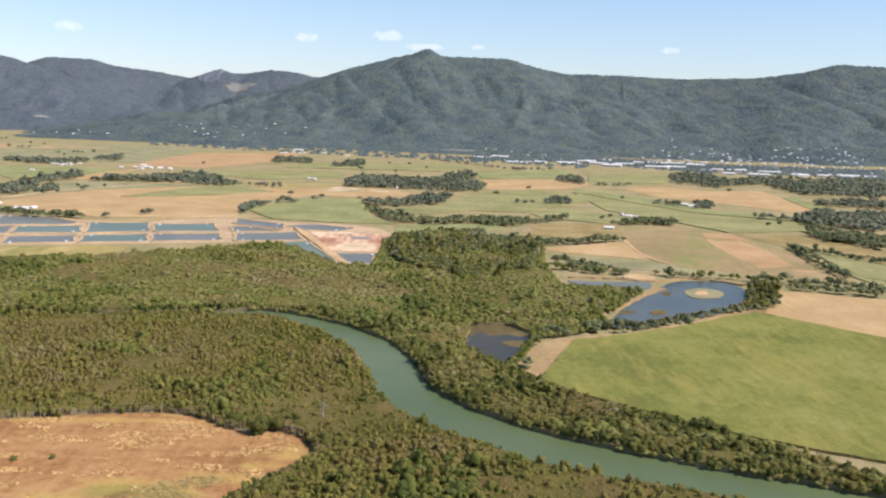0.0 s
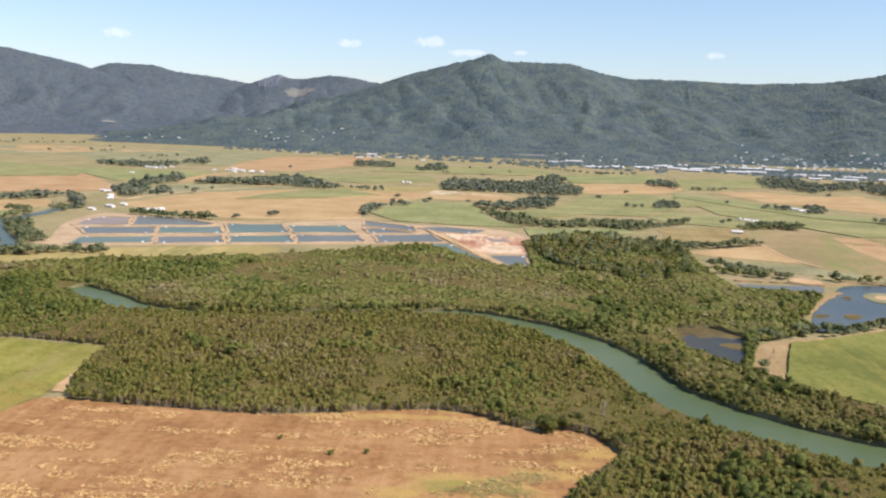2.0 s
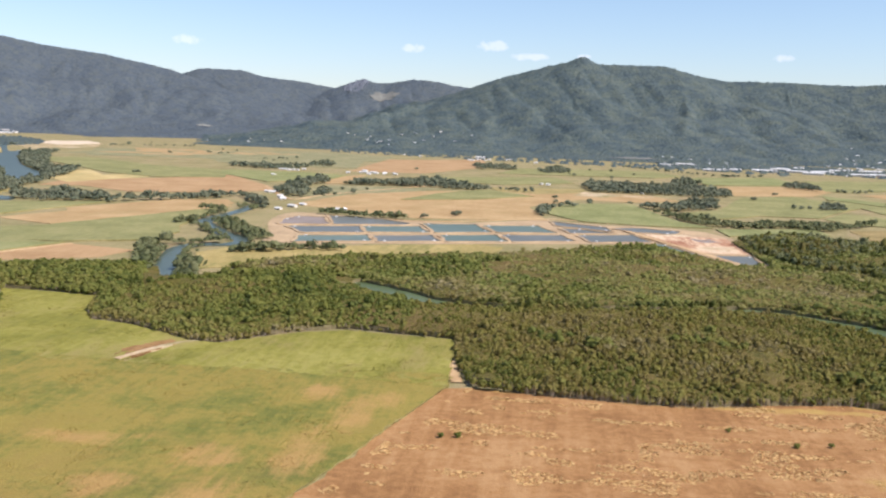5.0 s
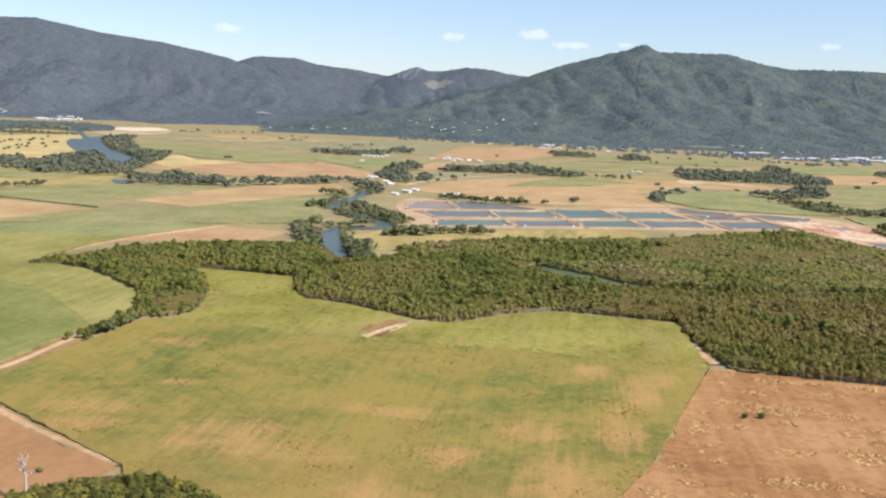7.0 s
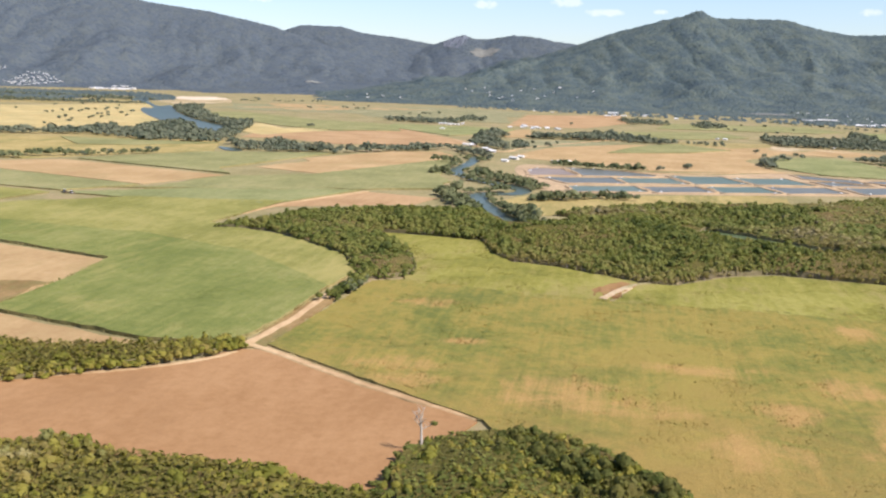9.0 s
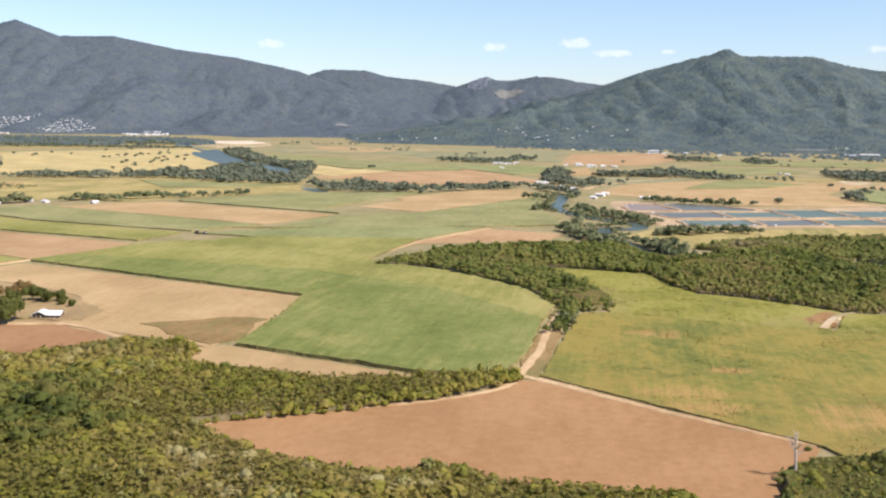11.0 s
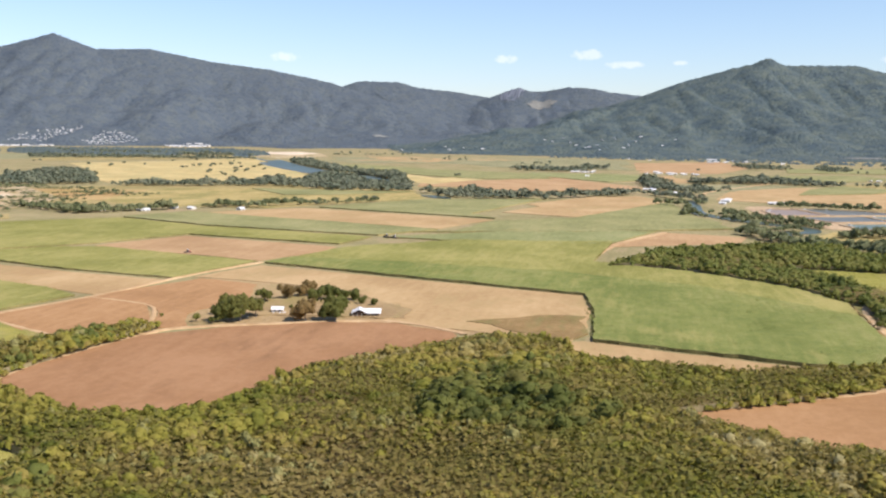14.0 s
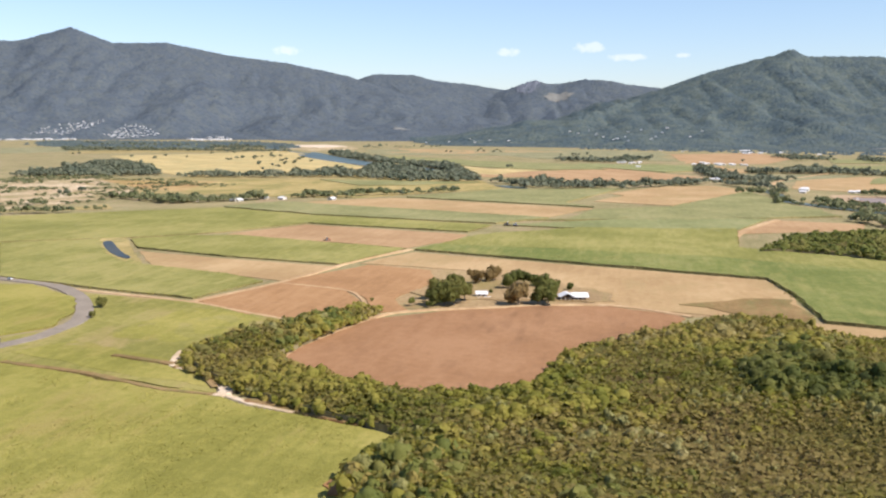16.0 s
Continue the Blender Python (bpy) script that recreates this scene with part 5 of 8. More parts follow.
WOOD_M4 = [(-478, 375), (-455, 438), (-423, 452), (-365, 458), (-353, 430), (-358, 382), (-386, 389), (-409, 389), (-395, 362), (-384, 340), (-375, 314), (-374, 297), (-382, 290), (-394, 302), (-407, 330), (-454, 376)]
WOOD_M5 = [(-549, 123), (-548, 142), (-544, 159), (-534, 174), (-521, 190), (-507, 207), (-487, 203), (-485, 186), (-480, 185), (-441, 181), (-421, 186), (-398, 197), (-398, 189), (-429, 160), (-459, 142), (-445, 130), (-436, 124), (-424, 121), (-410, 119), (-400, 125), (-389, 121), (-378, 121), (-362, 120), (-349, 115), (-337, 114), (-334, 100), (-338, 70), (-400, 60), (-480, 40), (-560, 35), (-574, 54), (-576, 69), (-573, 86), (-599, 98), (-618, 110), (-636, 126), (-638, 153), (-615, 198), (-610, 194), (-616, 160), (-618, 136), (-607, 123), (-590, 114), (-579, 111), (-568, 114), (-558, 116), (-552, 124), (-551, 138), (-545, 163), (-537, 168)]
WOOD_M6 = [(-336, 141), (-329, 147), (-319, 150), (-309, 149), (-300, 141), (-292, 131), (-288, 125), (-292, 119), (-335, 114), (-339, 125)]
WOOD_M7 = [(-343, 427), (-331, 434), (-309, 460), (-292, 486), (-256, 526), (-221, 559), (-288, 500), (-258, 450), (-262, 440), (-275, 433), (-336, 429), (-352, 436)]
LOW_SCRUB = [(-557, 113), (-547, 126), (-533, 142), (-511, 134), (-483, 126), (-493, 78), (-517, 71), (-538, 68), (-556, 83)]
STAND_DARK = [(-512, 134), (-505, 148), (-498, 160), (-486, 152), (-474, 144), (-468, 138), (-478, 112), (-487, 111), (-496, 115), (-507, 116)]
STAND_BRIGHT = [(-631, 130), (-627, 153), (-615, 167), (-607, 188), (-601, 171), (-605, 146), (-610, 127), (-600, 112), (-584, 112), (-565, 117), (-547, 116), (-534, 129), (-536, 109), (-549, 95), (-568, 92), (-589, 98), (-613, 105)]
STAND_BRIGHT_B = [(-527, 151), (-521, 183), (-503, 202), (-489, 191), (-487, 166), (-499, 163), (-505, 150), (-513, 133), (-521, 127)]
SAND_PIT = [(-1166, 779), (-1122, 860), (-997, 809), (-897, 746), (-927, 675), (-914, 587), (-917, 532), (-956, 493)]
TRACK_ROW = [(-390, 308), (-387, 292), (-387, 270), (-389, 253)]
TRACK_VERGE = [(-393, 296), (-389, 299), (-389, 262), (-387, 250), (-389, 219), (-389, 198), (-396, 196), (-396, 225), (-393, 262)]
COPSES = []
COPSES.append(('mid', [(69, 584), (97, 574), (109, 548), (109, 549), (87, 553), (69, 583)]))
COPSES.append(('near', [(168, 517), (178, 510), (169, 468), (168, 467), (154, 454), (148, 457), (166, 505)]))
COPSES.append(('mid', [(133, 555), (169, 542), (193, 518), (236, 500), (240, 507), (195, 523), (169, 540), (132, 549)]))
COPSES.append(('near', [(-388, 258), (-389, 278), (-386, 293), (-382, 291), (-382, 270), (-385, 254)]))
COPSES.append(('near', [(37, 384), (45, 393), (75, 410), (80, 407), (43, 377)]))
COPSES.append(('near', [(77, 407), (108, 422), (150, 460), (149, 453), (106, 413), (77, 398)]))
COPSES.append(('near', [(26, 330), (33, 347), (39, 365), (35, 339), (30, 325)]))


BELTS = []
BELTS.append((1400, [(315, 1326), (356, 1364), (401, 1340), (455, 1361), (494, 1493), (448, 1498), (423, 1626), (380, 1605)]))
BELTS.append((1401, [(473, 1390), (471, 1251), (592, 1277), (754, 1634), (586, 1614), (525, 1559)]))
BELTS.append((900, [(331, 903), (331, 848), (391, 838), (453, 973), (393, 995)]))
BELTS.append((780, [(300, 784), (304, 711), (331, 707), (356, 761), (333, 804), (324, 842)]))
BELTS.append((1347, [(-965, 1363), (-832, 1182), (-750, 1053), (-761, 1130), (-803, 1244), (-833, 1301), (-827, 1240), (-862, 1270), (-1002, 1538), (-1157, 1804), (-1094, 1606)]))
BELTS.append((907, [(-636, 792), (-601, 792), (-552, 800), (-526, 830), (-488, 866), (-471, 907), (-475, 923), (-502, 914), (-519, 860), (-559, 819), (-589, 840), (-634, 890), (-654, 858), (-683, 875)]))
BELTS.append((890, [(-477, 928), (-443, 863), (-406, 787), (-406, 817), (-409, 809), (-455, 911), (-484, 934)]))
BELTS.append((739, [(-435, 657), (-420, 691), (-421, 740), (-423, 737), (-423, 702), (-437, 664)]))
BELTS.append((646, [(-401, 656), (-377, 617), (-355, 582), (-346, 596), (-346, 603), (-366, 620), (-397, 684), (-409, 687)]))
BELTS.append((598, [(-405, 549), (-391, 552), (-369, 564), (-368, 577), (-371, 571), (-387, 562), (-407, 556)]))
BELTS.append((523, [(-414, 548), (-381, 464), (-365, 434), (-383, 501), (-401, 543), (-411, 541)]))
BELTS.append((478, [(-364, 479), (-346, 429), (-335, 428), (-344, 459), (-359, 491), (-372, 511)]))
BELTS.append((991, [(-461, 1001), (-425, 935), (-408, 922), (-425, 1014), (-472, 1131), (-462, 1019)]))
BELTS.append((1145, [(-458, 1064), (-434, 1149), (-446, 1206), (-469, 1249), (-472, 1131)]))
BELTS.append((992, [(-406, 955), (-392, 964), (-402, 1025), (-416, 1016)]))
BELTS.append((1153, [(-415, 1127), (-362, 1141), (-308, 1144), (-279, 1119), (-233, 1118), (-230, 1125), (-261, 1167), (-292, 1248), (-331, 1277), (-368, 1191), (-404, 1191)]))
BELTS.append((1512, [(-661, 1458), (-573, 1412), (-543, 1480), (-553, 1528), (-601, 1529), (-674, 1504)]))
BELTS.append((1601, [(-563, 1552), (-509, 1556), (-517, 1562), (-569, 1736), (-570, 1612)]))
BELTS.append((1821, [(-688, 1722), (-633, 1783), (-634, 1790), (-690, 1728)]))
BELTS.append((777, [(-354, 769), (-319, 751), (-296, 752), (-278, 747), (-278, 754), (-297, 764), (-320, 762), (-355, 776)]))
BELTS.append((565, [(-356, 521), (-332, 534), (-314, 549), (-287, 552), (-299, 571), (-328, 553), (-351, 543)]))
BELTS.append((816, [(-459, 764), (-425, 754), (-428, 799), (-429, 762), (-456, 770)]))
BELTS.append((1163, [(-116, 1159), (-81, 1155), (-27, 1150), (13, 1123), (47, 1153), (58, 1230), (48, 1273), (15, 1381), (-8, 1318), (-62, 1316), (-111, 1343), (-123, 1262)]))
BELTS.append((1385, [(8, 1373), (57, 1396), (53, 1401), (44, 1528), (16, 1406)]))
BELTS.append((971, [(-78, 948), (-43, 924), (0, 962), (13, 1045), (8, 1061), (-21, 1034), (-45, 955), (-74, 971)]))
BELTS.append((817, [(-68, 888), (-41, 795), (-8, 779), (24, 796), (52, 779), (83, 816), (111, 846), (111, 853), (89, 829), (69, 834), (49, 828), (25, 831), (-19, 818), (-45, 865), (-71, 902)]))
BELTS.append((919, [(-168, 818), (-168, 852), (-160, 909), (-124, 964), (-81, 992), (-82, 998), (-153, 930), (-175, 901), (-174, 840)]))
BELTS.append((994, [(75, 986), (100, 994), (101, 1004), (75, 995)]))
BELTS.append((1010, [(109, 997), (138, 1007), (142, 1043), (116, 1048)]))
BELTS.append((1358, [(165, 1372), (197, 1319), (210, 1468), (176, 1451)]))
BELTS.append((1482, [(370, 1543), (366, 1357), (378, 1310), (458, 1502), (457, 1533), (442, 1680), (397, 1657)]))
BELTS.append((1403, [(425, 1392), (485, 1452), (471, 1251), (519, 1225), (573, 1236), (727, 1575), (573, 1504), (533, 1598), (463, 1521)]))
BELTS.append((805, [(310, 806), (306, 746), (321, 711), (327, 697), (353, 756), (337, 790), (312, 812)]))
BELTS.append((939, [(300, 924), (329, 897), (359, 842), (387, 829), (457, 984), (383, 928), (331, 904), (304, 929)]))
BELTS.append((1167, [(427, 1081), (493, 1062), (532, 1148), (439, 1130)]))
BELTS.append((840, [(147, 812), (178, 833), (200, 818), (204, 840), (179, 867), (148, 819)]))
BELTS.append((1061, [(232, 1038), (257, 1026), (261, 1044), (236, 1056)]))
BELTS.append((1031, [(263, 991), (284, 997), (301, 1070), (276, 1047)]))
BELTS.append((699, [(69, 670), (111, 689), (138, 711), (139, 718), (113, 703), (71, 693)]))
BELTS.append((574, [(70, 592), (109, 547), (113, 557), (111, 556), (95, 583), (71, 599)]))
BELTS.append((1653, [(-287, 1631), (-217, 1636), (-240, 1770), (-310, 1819)]))
BELTS.append((1583, [(-174, 1554), (-127, 1597), (-145, 1810), (-185, 1652)]))
BELTS.append((1133, [(-224, 1123), (-182, 1105), (-183, 1112), (-223, 1133)]))
BELTS.append((1336, [(212, 1315), (262, 1314), (263, 1321), (213, 1322)]))
BELTS.append((1732, [(-24, 1906), (113, 1628), (211, 1646), (212, 1653), (114, 1641), (-24, 1919)]))
BELTS.append((1567, [(-663, 1469), (-549, 1419), (-560, 1447), (-685, 1518)]))
BELTS.append((684, [(256, 700), (251, 638), (245, 569), (249, 575), (254, 646), (258, 700)]))
BELTS.append((706, [(266, 676), (278, 649), (292, 622), (295, 628), (281, 655), (268, 682)]))
BELTS.append((572, [(179, 542), (245, 518), (248, 524), (181, 549)]))
BELTS.append((1033, [(-898, 893), (-848, 910), (-765, 859), (-691, 866), (-726, 1010), (-785, 1199), (-833, 1260), (-906, 1229), (-856, 1005), (-908, 1045), (-916, 928)]))
BELTS.append((1512, [(-1080, 1616), (-905, 1226), (-887, 1234), (-890, 1240), (-1127, 1811), (-1120, 1725)]))
BELTS.append((1246, [(-1169, 978), (-1085, 942), (-1114, 999), (-1193, 1107), (-1303, 1214), (-1293, 1149)]))
BELTS.append((1076, [(-1018, 861), (-958, 871), (-898, 893), (-901, 899), (-991, 915), (-1013, 907), (-1021, 867)]))
BELTS.append((753, [(-860, 551), (-854, 563), (-858, 568), (-886, 588)]))
BELTS.append((761, [(-847, 575), (-825, 586), (-806, 602), (-813, 613), (-833, 601), (-849, 582)]))
BELTS.append((773, [(-796, 621), (-775, 639), (-752, 635), (-755, 643), (-789, 658), (-800, 629)]))
BELTS.append((805, [(-759, 655), (-723, 684), (-685, 728), (-687, 735), (-726, 691), (-762, 662)]))
BELTS.append((2082, [(-1687, 1692), (-1485, 1754), (-1207, 1770), (-1238, 1785), (-1549, 1863), (-1790, 1835)]))
BELTS.append((2396, [(-1839, 2027), (-1343, 2020), (-1372, 2086), (-2010, 2279)]))
BELTS.append((2418, [(-1217, 2202), (-1017, 2314), (-1019, 2321), (-1219, 2208)]))
BELTS.append((661, [(-924, 450), (-895, 466), (-878, 496), (-881, 502), (-899, 472), (-928, 456)]))
BELTS.append((738, [(-938, 592), (-860, 547), (-825, 583), (-827, 589), (-879, 584), (-938, 596)]))
BELTS.append((1103, [(-1199, 824), (-1166, 834), (-1088, 858), (-1059, 878), (-1048, 894), (-1053, 898), (-1234, 1150), (-1262, 1096), (-1202, 897), (-1192, 833)]))


# ---- water and banks ----
def water(name, pts, mat, label, z=0.30):
    ob = slab(name, rounded(pts, True, 4), mat, 0.05, z, 14, 0.0, 0.0)
    return tagged(ob, label, "water", kind="structure")


water("creek", CREEK, "river", "green tidal creek winding between mangroves", 0.25)
water("river", BEND, "river_blue", "blue-green river bend below tree-lined banks", 0.30)
water("far_river", BARRON, "river_blue", "broad blue river reach crossing the plain", 0.35)
water("far_river", BARRON_LOW, "river_blue", "short blue reach of the river below its trees", 0.35)
water("lagoon", LAGOON_A, "pond_dark", "dark still lagoon behind mangroves", 0.3)
water("lagoon", LAGOON_B, "lagoon_blue", "blue lagoon with a grassy islet", 0.3)
water("lagoon", LAGOON_C, "pond_blue", "narrow strip of lagoon water", 0.3)
water("farm_dam", DAM, "pond_dark", "small dark farm dam", 0.8)
tagged(slab("dam_bank", rounded(DAM_BANK), "grass_drygold", 0.72, 0.03, 4, 0.1, 0.3), "dry grassy bank round the farm dam", "bank", kind="structure")
tagged(slab("sand_bank", rounded(SPIT_C), "track", 0.35, 0.2, 6, 0.2, 0.3), "bare sandy bank beside the lagoon", "bank", kind="structure")
tagged(slab("mud_shoal", rounded(SHOAL), "shoal", 0.08, 0.3, 2.5, 0.05, 0.9), "brown weedy shoal in the dark lagoon", "bank", kind="structure")
tagged(ribbon("shore_track", SHORE, 2.6, "earth", 0.9, 0.2, 3), "sandy track between lagoon and cane", "road", kind="structure")
tagged(ribbon("lagoon_dyke", DYKE, 4.5, "earth", 0.9, 0.2, 4), "sandy dyke between two lagoons", "bank", kind="structure")
tagged(slab("shore_flat", rounded(SHORE_FLAT), "earth", 0.5, 0.15, 4, 0.1, 0.4), "bare brown earth flat beside the lagoon", "bank", kind="structure")
tagged(ribbon("lagoon_bank", NORTH_BANK, 3.5, "earth", 0.9, 0.3, 5), "low bare earth bank along the lagoon", "bank", kind="structure")
for shoal in SHOALS:
    tagged(slab("weed_shoal", rounded(shoal), "shoal", 0.04, 0.36, 3, 0.05, 0.6), "patch of green-brown weed in the lagoon", "bank", kind="structure")
tagged(slab("islet_sand", rounded(ISLET_SAND), "track", 0.15, 0.55, 3, 0.1, 0.5), "bare tan crown of the lagoon islet", "islet", kind="structure")
tagged(slab("islet", rounded(ISLET), "grass_green", 0.2, 0.4, 6, 0.1, 0.3), "low grassy islet in the lagoon", "islet", kind="structure")

tagged(slab("pond_ground", rounded(FARM, True, 2), "levee", 0.12, 0.05, 20, 0.05, 0.5), "bare earth ground round the prawn ponds", "ground", kind="structure")
tagged(ribbon("levee_road", LEVEE_ROAD, 5.0, "track", 0.95, 0.1, 6), "broad earth levee road between ponds", "road", kind="structure")
tagged(slab("sand_bar", [(-72, 640), (-54, 657), (-41, 655), (-45, 624), (-62, 622)], "white_sand", 0.05, 0.32, 4, 0.05, 1.2), "pale sand bar on the drained pond floor", "bank", kind="structure")
tagged(slab("sand_bar", [(-84, 716), (-68, 718), (-60, 709), (-80, 703)], "white_sand", 0.05, 0.32, 4, 0.05, 1.0), "pale sand bar on the drained pond floor", "bank", kind="structure")
tagged(slab("shallow_pool", [(-66, 694), (-46, 702), (-41, 684), (-58, 673)], "pond_brown", 0.03, 0.32, 6, 0.0, 0.8), "shallow grey pool on the drained pond floor", "water", kind="structure")
tagged(slab("drained_flats", FLATS, "flats", 0.1, 0.25, 6, 0.1, 0.8), "drained pond floor of red and pale sand", "flats", kind="structure")

# ---- woods ----
for pts in (WOOD_M1, WOOD_M2, WOOD_M4, WOOD_M5, WOOD_M6, WOOD_M7):
    tagged(slab("undergrowth", pts, "floor", 1.65, 0.1, 4.0, 1.0, 0.3, 3, "skirt", True), "dense undergrowth below the trees, their shade put in its dark olive", "undergrowth", kind="structure")
OUT = [CREEK, BEND, LAGOON_A, LAGOON_B, LAGOON_C]


def grove(name, pts, leaf, label, gap, seed, width, height, split=(235, 430), heart=None, west=None, east=None, low=None):
    s = scatter(pts, gap, seed, OUT)
    if west is not None:
        s = s[s[:, 0] < west + 18 * (fbm(s[:, 1] / 20, s[:, 0] / 20, 5, 2) - 0.5)]
    if east is not None:
        s = s[s[:, 0] >= east + 18 * (fbm(s[:, 1] / 20, s[:, 0] / 20, 5, 2) - 0.5)]
    if low is not None:
        s = s[~inside(low, s[:, 0], s[:, 1]) | (np.random.default_rng(seed).random(len(s)) < 0.5)]
    y = s[:, 1]
    for lod, pick in ((0, y < split[0]), (1, (y >= split[0]) & (y < split[1])), (2, y >= split[1])):
        if pick.any():
            plant(name, raised(pts, s[pick]), leaf, label, "trees", lod, width, height, lod < 1, seed=seed + lod, heart=heart)


def row_of(line, gap, seed, spread):
    """Places along a line."""
    rng = np.random.default_rng(seed)
    p = rounded(line, False, 4)
    d = np.r_[0, np.cumsum(np.hypot(*np.diff(p, axis=0).T))]
    t = np.arange(0, d[-1], gap)
    return np.c_[np.interp(t, d, p[:, 0]), np.interp(t, d, p[:, 1])] + rng.normal(0, spread, (len(t), 2))


def tall(pts, gap, seed, share):
    """Places for taller trees, in drifts."""
    s = scatter(pts, gap, seed, OUT)
    return raised(pts, s[fbm(s[:, 0] / 55, s[:, 1] / 55, seed, 4) > share])


grove("mangrove_wood", WOOD_M1, "leaf_mangrove", "dense olive-green mangrove wood beside the creek", 2.0, 1, (1.3, 3.1), (2.2, 3.2), (180, 250), (WOOD_M1, 45, 0.3), None, -222)
grove("river_wood", WOOD_M1, "leaf_wood", "dark green wood between cane and creek", 2.6, 8, (2.4, 4.6), (2.3, 3.8), (180, 300), (WOOD_M1, 40, 0.0), -222)
grove("mangrove_wood", WOOD_M2, "leaf_grove", "dense olive-green mangrove wood north of the creek", 2.7, 2, (3.0, 5.0), (2.0, 2.9), (225, 340), (WOOD_M2, 60, 0.25))
grove("river_wood", WOOD_M4, "leaf_wood", "dark green wood along the river", 2.8, 3, (3.2, 5.2), (2.6, 3.8))
grove("river_wood", WOOD_M7, "leaf_wood", "dark green wood where creek and river meet", 2.6, 6, (3.2, 5.2), (2.4, 3.9))
grove("scrub_wood", WOOD_M5, "leaf_scrub", "yellow-green scrub wood with pale crowns", 2.2, 4, (1.7, 4.3), (2.2, 3.0), (95, 430), (WOOD_M5, 40, 0.12), None, None, LOW_SCRUB)
plant("tall_wood", tall(WOOD_M6, 3.4, 77, 0.47), "leaf_bank", "taller dark green trees at the field corner", "trees", 0, (2.8, 4.6), (3.0, 4.6), True, seed=87)
grove("scrub_wood", WOOD_M6, "leaf_scrub", "olive clump of scrub at the field corner", 3.1, 5, (2.4, 4.2), (1.8, 3.6), (200, 430))
for k, (pts, share) in enumerate(((WOOD_M1, 0.66), (WOOD_M2, 0.58), (WOOD_M5, 0.63))):
    plant("tall_wood", tall(pts, 3.4, 70 + k, share), "leaf_wood", "taller dark green trees standing in drifts", "trees", 1, (2.8, 4.6), (2.8, 4.0), False, seed=80 + k)
def stand(pts, gap, seed):
    """Places in a stand of larger trees, within the scrub wood."""
    s = scatter(pts, gap, seed)
    return raised(WOOD_M5, s[inside(WOOD_M5, s[:, 0], s[:, 1])])


plant("dark_stand", stand(STAND_DARK, 3.9, 73), "leaf_mangrove", "stand of taller olive-green rounded trees in the scrub", "trees", 0, (4.0, 6.2), (3.2, 4.6), False, seed=83, tint=(-0.1, 0.5))
plant("dark_stand", stand(STAND_DARK, 6.5, 74), "leaf_bank", "stand of taller mid-green rounded trees in the scrub", "trees", 0, (4.0, 6.2), (3.4, 4.8), False, seed=84)
s = scatter(WOOD_M5, 4.2, 78)
s = s[fbm(s[:, 0] / 14, s[:, 1] / 14, 79, 3) + 0.0012 * (-470 - s[:, 0]) > 0.60]
plant("pale_crowns", raised(WOOD_M5, s), "leaf_pale", "pale grey-green flowering crowns in the scrub", "trees", 0, (1.8, 3.0), (2.6, 3.4), False, seed=79)
plant("bright_stand", stand(STAND_BRIGHT_B, 3.0, 76), "leaf_scrub", "stand of bright yellow-green trees at the stubble's edge", "trees", 0, (3.2, 5.4), (2.8, 3.8), False, seed=86, tint=(0.25, 0.7))
plant("bright_stand", stand(STAND_BRIGHT, 3.0, 75), "leaf_scrub", "stand of bright yellow-green trees beside the ploughed field", "trees", 0, (3.2, 5.4), (2.8, 3.8), False, seed=85, tint=(0.25, 0.7))
for k, (pts, leaf) in enumerate(((WOOD_M1, "leaf_mangrove"), (WOOD_M2, "leaf_grove"), (WOOD_M4, "leaf_wood"), (WOOD_M5, "leaf_scrub"), (WOOD_M6, "leaf_wood"), (WOOD_M7, "leaf_wood"))):
    s = row_of(pts + pts[:1], 1.2 if k in (0, 3, 4) else 1.8, 90 + k, 0.6)
    ok = np.ones(len(s), bool)
    for o in OUT:
        ok &= ~inside(o, s[:, 0], s[:, 1])
    plant("edge_shrubs", s[ok], leaf, "shrubs and low trees along the wood edge", "shrubs", 1, (1.8, 3.4), (1.5, 3.2), True, seed=95 + k)
plant("bank_trees", row_of(BANK, 1.7, 4, 0.8) + np.array([0, -2.0]), "leaf_mangrove", "taller mangroves along the creek bank", "trees", 1, (2.6, 4.2), (3.4, 5.0), True, seed=31)
plant("bank_trees", row_of(BANK_FAR, 2.0, 5, 0.7) + np.array([1.2, 1.8]), "leaf_bank", "dark mangroves overhanging the creek bank", "trees", 1, (2.8, 4.4), (2.8, 4.6), True, seed=32)
for n, (dist, pts) in enumerate(COPSES):
    s = scatter(pts, 4.6 if dist != "far" else 7.5, 40 + n, (), 0.7)
    s = s[np.random.default_rng(n).random(len(s)) < 0.86]
    if len(s):
        plant("copse", s, "leaf_far_haze" if dist == "far" else "leaf_mid_haze", "dark green belt of trees between fields", "trees", {"near": 1, "mid": 2, "far": 4}[dist], (4.0, 7) if dist != "far" else (6, 11), (2.4, 5.2) if dist != "far" else (3.2, 6.5), False, seed=60 + n)
half = len(BEND) // 2
for k, bank in enumerate((BEND[:half], BEND[half:])):
    for j in range(2):
        s = row_of(bank, 3.0 + 1.5 * j, 710 + 2 * k + j, 1.2 + 1.6 * j)
        s = s[~inside(BEND, s[:, 0], s[:, 1]) & (fbm(s[:, 0] / 40, s[:, 1] / 40, 71 + k, 2) > 0.36)]
        plant("river_trees", s, "leaf_mid_haze", "dark green trees crowding the river bank", "trees", 2, (3.4, 6.0), (2.2, 4.4), False, seed=720 + 2 * k + j)
s = scatter(BANKWOOD, 2.4, 33, OUT)
